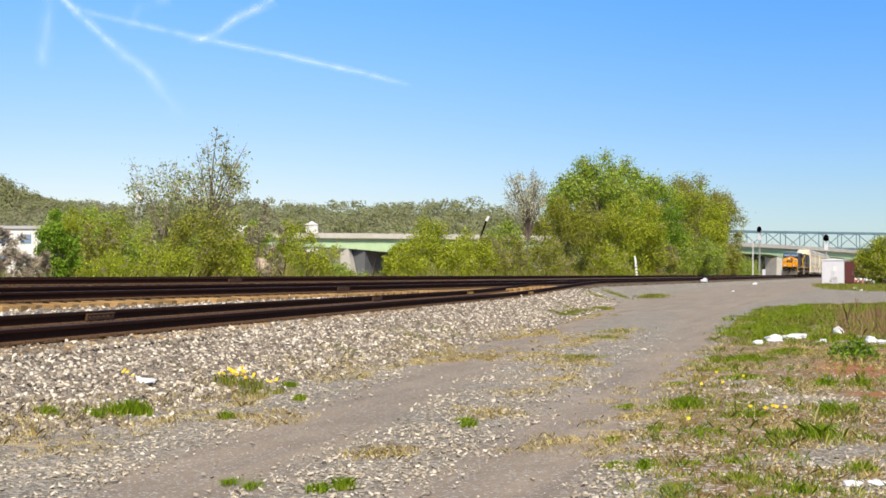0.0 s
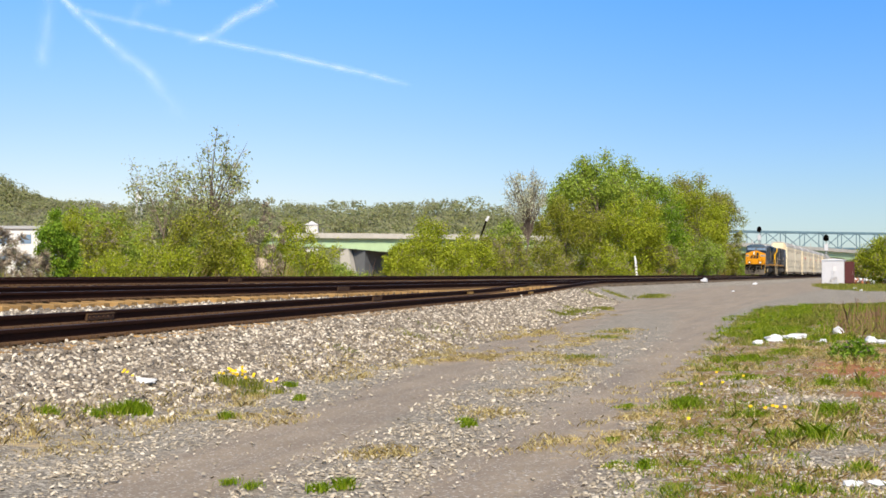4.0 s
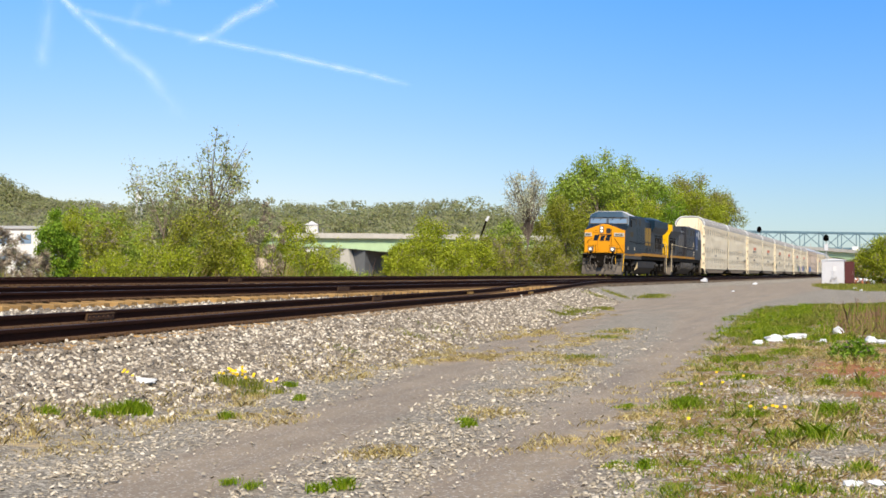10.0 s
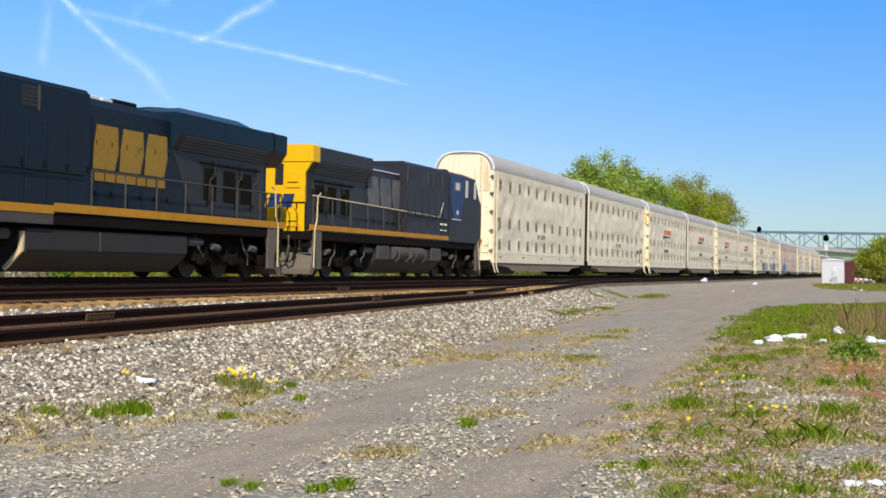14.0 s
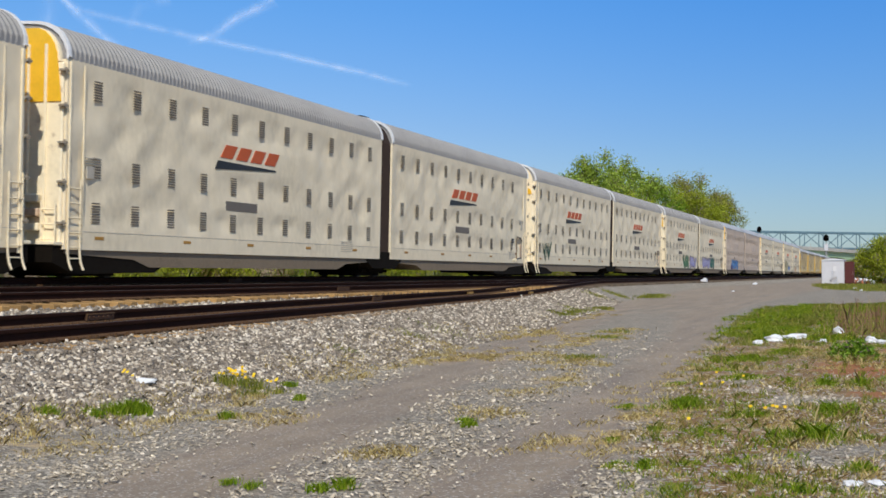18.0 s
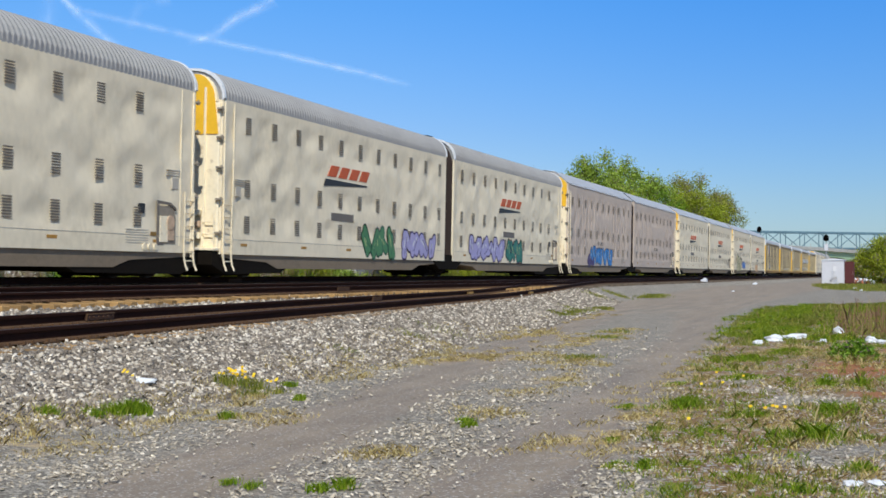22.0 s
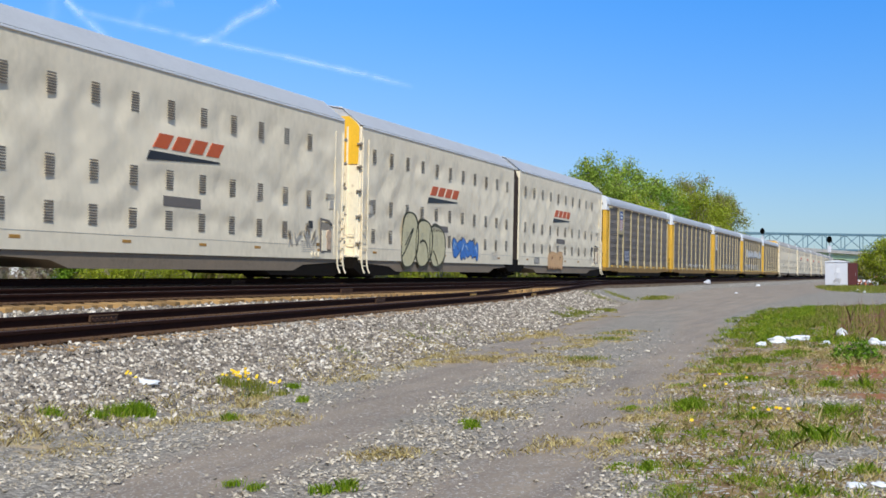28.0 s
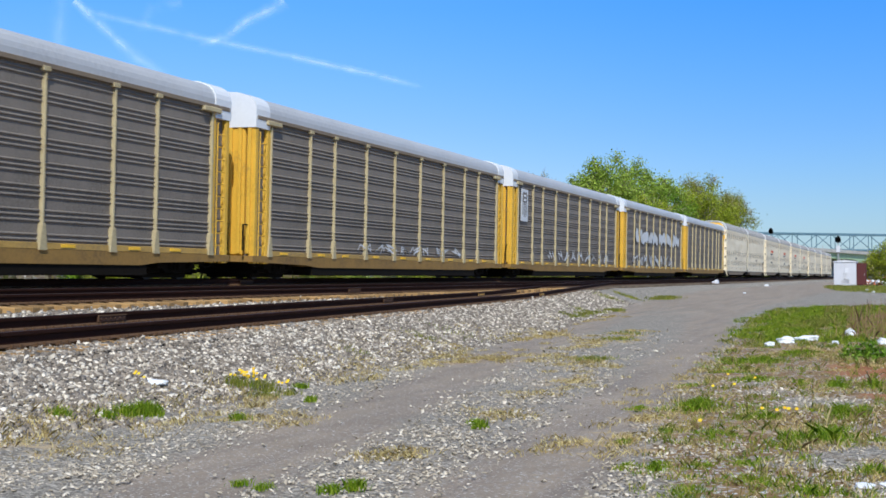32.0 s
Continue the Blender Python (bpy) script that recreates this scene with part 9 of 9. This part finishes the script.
def signal(x, y, tall, label):
    z = height(x, y)
    s = thing("railway_signal", label, "signal", "signal masts", m=pose(x, y, z))
    bm = bmesh.new()
    tube(bm, [(0, 0, 0.1), (0, 0, tall - 0.2)], 0.085, 10, 0.07)
    part("mast", bm, M_POLE, s)
    bm = bmesh.new()
    box(bm, -0.3, 0.3, -0.3, 0.3, -0.1, 0.25, 0.02)
    part("base", bm, M_CONC, s)
    bm = bmesh.new()
    n = 20
    va = [bm.verts.new((0.42 * math.cos(k * math.tau / n), -0.16, tall - 0.55 + (0.42 + 0.22 * (math.sin(k * math.tau / n) > 0)) * math.sin(k * math.tau / n) + 0.1)) for k in range(n)]
    bm.faces.new(va)
    bmesh.ops.solidify(bm, geom=bm.faces[:], thickness=0.04)
    head = part("signal_head", bm, M_BLACK, s, "black oval signal head")
    for k in range(2):
        bm = bmesh.new()
        tube(bm, [(0, -0.2, tall - 0.3 - 0.45 * k), (0, -0.42, tall - 0.3 - 0.45 * k)], 0.13, 10)
        part("lens_hood", bm, M_DARK, head)
    bm = bmesh.new()
    box(bm, -0.45, 0.45, 0.1, 0.62, tall - 1.75, tall - 1.68)
    for sx in (-0.45, 0.45):
        tube(bm, [(sx, 0.6, tall - 1.7), (sx, 0.6, tall - 0.7), (sx, 0.1, tall - 0.7)], 0.02, 5)
    part("platform", bm, M_POLE, s)
    lad = ladder(s, 0.0, 0.3, 0.2, tall - 1.7, M_POLE, 0.4, "y")
    bm = bmesh.new()
    box(bm, -0.28, 0.28, -0.25, 0.05, tall - 2.3, tall - 1.3, 0.02)
    part("number_box", bm, M_BOXGREY, s)
    bm = bmesh.new()
    box(bm, 0.5, 1.05, -0.2, 0.3, 0.0, 1.35, 0.02)
    part("relay_case", bm, M_BOXGREY, s, "pale grey relay case")


signal(-22.9, 244.7, 8.9, "railway signal mast with black head beside the line")
signal(-9.9, 214.0, 7.0, "railway signal mast with black head behind the shelter")


def small_lineside():
    z = height(-23.6, 240)
    p = thing("utility_pole", "thin pale pole beside the signal", "pole", m=pose(-23.6, 240.0, z))
    bm = bmesh.new()
    tube(bm, [(0, 0, 0), (0.03, 0, 6.3)], 0.11, 8, 0.08)
    part("shaft", bm, M_WROOF, p)
    bm = bmesh.new()
    tube(bm, [(0, 0, 6.3), (0, 0, 6.42)], 0.1, 8)
    part("cap", bm, M_POLE, p)
    z = height(-24.0, 130.2)
    p = thing("marker_post", "slightly bent white lineside marker post", "post", m=pose(-24.0, 130.2, z, 0, -3, 10))
    bm = bmesh.new()
    prism(bm, [(-0.11, 0), (0.11, 0), (0.1, 1.3), (0.06, 1.95), (-0.02, 2.3), (-0.14, 2.27), (-0.13, 1.9), (-0.12, 1.2)], -0.05, 0.05)
    part("post", bm, M_TRASH, p)
    bm = bmesh.new()
    for k in range(3):
        box(bm, -0.09, 0.09, -0.056, -0.05, 0.5 + k * 0.3, 0.6 + k * 0.3)
    part("marking_bars", bm, M_GREYBAR, p)
    z = height(-22.6, 295)
    p = thing("relay_box", "small white lineside relay box", "box", m=pose(-22.6, 295.0, z))
    bm = bmesh.new()
    box(bm, -0.35, 0.35, -0.3, 0.3, 0.15, 1.25, 0.02)
    part("body", bm, M_TRASH, p)
    bm = bmesh.new()
    box(bm, -0.4, 0.4, -0.35, 0.35, 1.25, 1.31, 0.01)
    part("lid", bm, M_BOXGREY, p)
    bm = bmesh.new()
    box(bm, -0.25, 0.25, -0.2, 0.2, 0, 0.15)
    part("foot", bm, M_CONC, p)
    # hand-thrown switch machine
    z = tie_top(14.3) - 0.03
    p = thing("switch_machine", "pale grey switch machine on long ties", "switch machine", m=pose(-15.0, 112.0, z))
    bm = bmesh.new()
    box(bm, -0.25, 0.25, -0.4, 0.4, 0.02, 0.24, 0.04)
    part("motor_case", bm, M_BOXGREY, p)
    bm = bmesh.new()
    disc(bm, (0, 0.65, 0.2), (0, 1, 0), 0.17, 0.4, 12)
    part("motor", bm, M_BOXGREY, p)
    bm = bmesh.new()
    tube(bm, [(-0.3, 0, 0.08), (-1.25, 0, 0.06)], 0.025, 6)
    part("throw_rod", bm, M_FOOT, p)
    # far crane
    p = thing("crane", "far crane with a black boom and white tip", "crane", m=pose(-60.5, 191.2, 0.0, 0, 0, 20))
    bm = bmesh.new()
    box(bm, -1.6, 1.6, -1.3, 1.3, 0.2, 1.2, 0.1)
    part("undercarriage", bm, M_DARK, p)
    bm = bmesh.new()
    box(bm, -1.5, 1.2, -1.2, 1.2, 1.2, 3.0, 0.1)
    part("house", bm, M_YCAR, p)
    bm = bmesh.new()
    tube(bm, [(0.0, 0, 2.6), (2.35, 0, 9.6)], 0.25, 6, 0.16)
    part("boom", bm, M_DARK, p, "black boom")
    bm = bmesh.new()
    tube(bm, [(2.35, 0, 9.6), (2.75, 0, 10.35)], 0.2, 6, 0.2)
    part("boom_tip", bm, M_TRASH, p, "white boom tip")
    # gravel heap
    bm = bmesh.new()
    n = 18
    rows = []
    for j, (r, zz) in enumerate(((3.4, 0), (2.5, 0.9), (1.6, 1.7), (0.8, 2.35), (0.2, 2.6))):
        rows.append([bm.verts.new((math.cos(k * math.tau / n) * r * (1 + 0.12 * noise.noise(Vector((k, j, 2)))), math.sin(k * math.tau / n) * r, zz + 0.1 * noise.noise(Vector((k * 2, j, 5))))) for k in range(n)])
    for a, b in zip(rows, rows[1:]):
        for k in range(n):
            bm.faces.new((a[k], a[(k + 1) % n], b[(k + 1) % n], b[k]))
    bm.faces.new(rows[-1])
    ob = new("gravel_mound", finish("gravel_mound", bm, mat("tan_gravel", (0.42, 0.33, 0.23), 0.95, 0, 0.25, 2, 12, 0.4), True))
    ob.matrix_basis = pose(-40.6, 81.3, height(-40.6, 81.3) - 0.1)
    tagged(ob, "tan heap of gravel beyond the tracks", "gravel heap")
    # warehouse beyond the river
    p = thing("warehouse", "white flat-roofed warehouse beyond the trees", "building", m=pose(-129.0, 168.0, 0, 0, 0, 25))
    bm = bmesh.new()
    box(bm, -14, 7.5, 0, 14, 0, 8.4)
    part("wall", bm, M_BUILD, p)
    bm = bmesh.new()
    box(bm, -14.3, 7.8, -0.3, 14.3, 8.4, 8.9, 0.05)
    part("roof", bm, M_ROOFSHEET, p)
    bm = bmesh.new()
    box(bm, -0.8, 0.8, -0.04, 0.02, 3.2, 4.6)
    win = finish("window", bm, M_GLASS)
    for k in range(6):
        piece("window", win, p, pose(-12 + k * 3.4, -0.01, 0))
        piece("window", win, p, pose(-12 + k * 3.4, -0.01, 3.0))
    bm = bmesh.new()
    box(bm, -9, -2, 3, 9, 8.9, 11.0, 0.05)
    part("roof_housing", bm, M_BUILD, p)
    # small white shed on the far bank
    p = thing("shed", "small white shed on the far river bank", "shed", m=pose(-149.5, 330.0, 5.0, 0, 0, 20))
    bm = bmesh.new()
    box(bm, -1.6, 1.6, -2.0, 2.0, 0, 10.0)
    part("wall", bm, M_BUILD, p)
    bm = bmesh.new()
    prism(bm, [(-1.9, 10.0), (1.9, 10.0), (0, 11.0)], -2.3, 2.3)
    part("roof", bm, M_TRASH, p)
    # water tower on the ridge
    p = thing("water_tower", "far white water tower on the wooded ridge", "tower", m=pose(-350.0, 567.6, 15.0))
    bm = bmesh.new()
    tube(bm, [(0, 0, 22), (0, 0, 22.6), (0, 0, 25.5), (0, 0, 26.3)], 2.1, 16, 2.1)
    part("tank", bm, M_TRASH, p)
    bm = bmesh.new()
    tube(bm, [(0, 0, 26.3), (0, 0, 27.2)], 2.1, 16, 0.2)
    part("cap", bm, M_TRASH, p)
    for k in range(4):
        bm = bmesh.new()
        a = k * math.tau / 4
        tube(bm, [(2.3 * math.cos(a), 2.3 * math.sin(a), 0), (1.6 * math.cos(a), 1.6 * math.sin(a), 22)], 0.18, 6)
        part("leg", bm, M_TRASH, p)


small_lineside()


def litter(name, label, x, y, sx, sy, sz, seed, rz=0.0, category="litter", material=None):
    """A crumpled lump of plastic or a slab of stone."""
    bm = bmesh.new()
    sx, sy, sz = sx * 0.75, sy * 0.75, sz * 0.75
    bmesh.ops.create_icosphere(bm, subdivisions=3, radius=1.0)
    for v in bm.verts:
        n = noise.noise(v.co * 1.6 + Vector((seed * 3.1, 0, 0))) * 0.45 + 0.25 * abs(noise.noise(v.co * 4 + Vector((seed, 7, 0))))
        v.co *= 1 + n
        v.co.x, v.co.y, v.co.z = v.co.x * sx, v.co.y * sy, max(v.co.z, -0.6) * sz
    ob = new(name, finish(name, bm, material or M_TRASH))
    ob.matrix_basis = pose(x, y, height(x, y) + 0.55 * sz, 0, 0, rz)
    return tagged(ob, label, category)


for k, (x, y, sx, sy, sz) in enumerate(((-2.69, 28.5, 0.15, 0.13, 0.09), (-2.5, 29.9, 0.26, 0.16, 0.13), (-2.1, 31.3, 0.42, 0.14, 0.1), (-2.35, 31.6, 0.4, 0.1, 0.06), (-1.46, 30.0, 0.24, 0.1, 0.06), (-1.26, 33.4, 0.16, 0.14, 0.17),
                                         (-0.48, 30.1, 0.17, 0.14, 0.12), (-0.22, 29.8, 0.24, 0.12, 0.07), (-0.28, 9.9, 0.09, 0.07, 0.035), (-0.12, 10.0, 0.07, 0.05, 0.03), (-2.6, 98.0, 0.16, 0.14, 0.1), (-2.0, 90.0, 0.14, 0.12, 0.09), (-12.7, 131.0, 0.35, 0.25, 0.16), (-9.7, 86.0, 0.12, 0.12, 0.07))):
    litter("plastic_bag", "crumpled white plastic bag lying in the grass" if k < 12 else "white scrap lying on the gravel", x, y, sx, sy, sz, k, 20 * k)
litter("stone_slab", "flat white stone on the ballast", -8.17, 13.35, 0.2, 0.1, 0.05, 40, 25, "stone", M_WROOF)


def brick_rubble():
    heap = thing("rubble_heap", "heap of broken orange bricks and pale blocks", "rubble", m=pose(-2.4, 147.0, height(-2.4, 147.0)))
    rng = random.Random(6)
    bm = bmesh.new()
    box(bm, -0.16, 0.16, -0.1, 0.1, -0.07, 0.07, 0.015)
    brick = finish("brick", bm, M_BRICK)
    bm = bmesh.new()
    box(bm, -0.25, 0.25, -0.16, 0.16, -0.12, 0.12, 0.03)
    block = finish("block", bm, M_WROOF)
    for k in range(150):
        x = rng.uniform(-2.2, 3.2)
        top = max(0.1, 0.75 * (1 - abs(x - 0.3) / 3.4) + 0.15 * math.sin(x * 3))
        b = rng.random() < 0.68
        piece("brick" if b else "block", brick if b else block, heap, pose(x, rng.gauss(0, 0.7), rng.uniform(0.05, top), rng.uniform(-40, 40), rng.uniform(-40, 40), rng.uniform(0, 180)))


brick_rubble()


def motions():
    """The train rolls along the main line towards -y; rows give the place of its first car carrier's front."""
    x = -(19.83 + 0.7175)
    z = tie_top(19.83) + 0.5 * 1.435 * math.sin(radians(MAIN_CANT)) + 0.192
    run = [(0.0, 329.0), (4.0, 255.5), (8.0, 179.5), (10.5, 131.2), (13.0, 82.6), (16.0, 22.8), (19.0, -37.8), (20.0, -57.95), (21.0, -77.95), (22.0, -98.3), (23.0, -118.7), (24.0, -139.0), (28.0, -220.6), (29.0, -240.9), (30.0, -261.3), (31.0, -282.0), (32.0, -302.5)]
    for car, offset in TRAIN:
        turn = 180 if car is second_loco else 0
        walk(car, [(t, pose(x, a + offset, z, 0, MAIN_CANT if not turn else -MAIN_CANT, turn)) for t, a in run])
    # a van crosses the bridge
    rows = []
    for k in range(65):
        t = k * 0.5
        bx, by, head = arc_point(BRIDGE_LINE, 28.0 * (t + 2.6))
        a = radians(head)
        rows.append((t, pose(bx + math.sin(a) * 2.4, by - math.cos(a) * 2.4, 9.16, 0, 0, head)))
    walk(van, rows)
    # the locomotives' wheelsets roll: distance over radius
    def rolled(t):
        for (t0, a0), (t1, a1) in zip(run, run[1:]):
            if t <= t1:
                return a0 + (a1 - a0) * (t - t0) / (t1 - t0)
        return run[-1][1]

    steps = [k / 30.0 for k in range(0, 961)]
    for wheels, y, r, sign in SPINNING:
        walk(wheels, [(t, Matrix.Translation((0, y, r)) @ Matrix.Rotation(sign * (run[0][1] - rolled(t)) / r, 4, "X")) for t in steps])


motions()
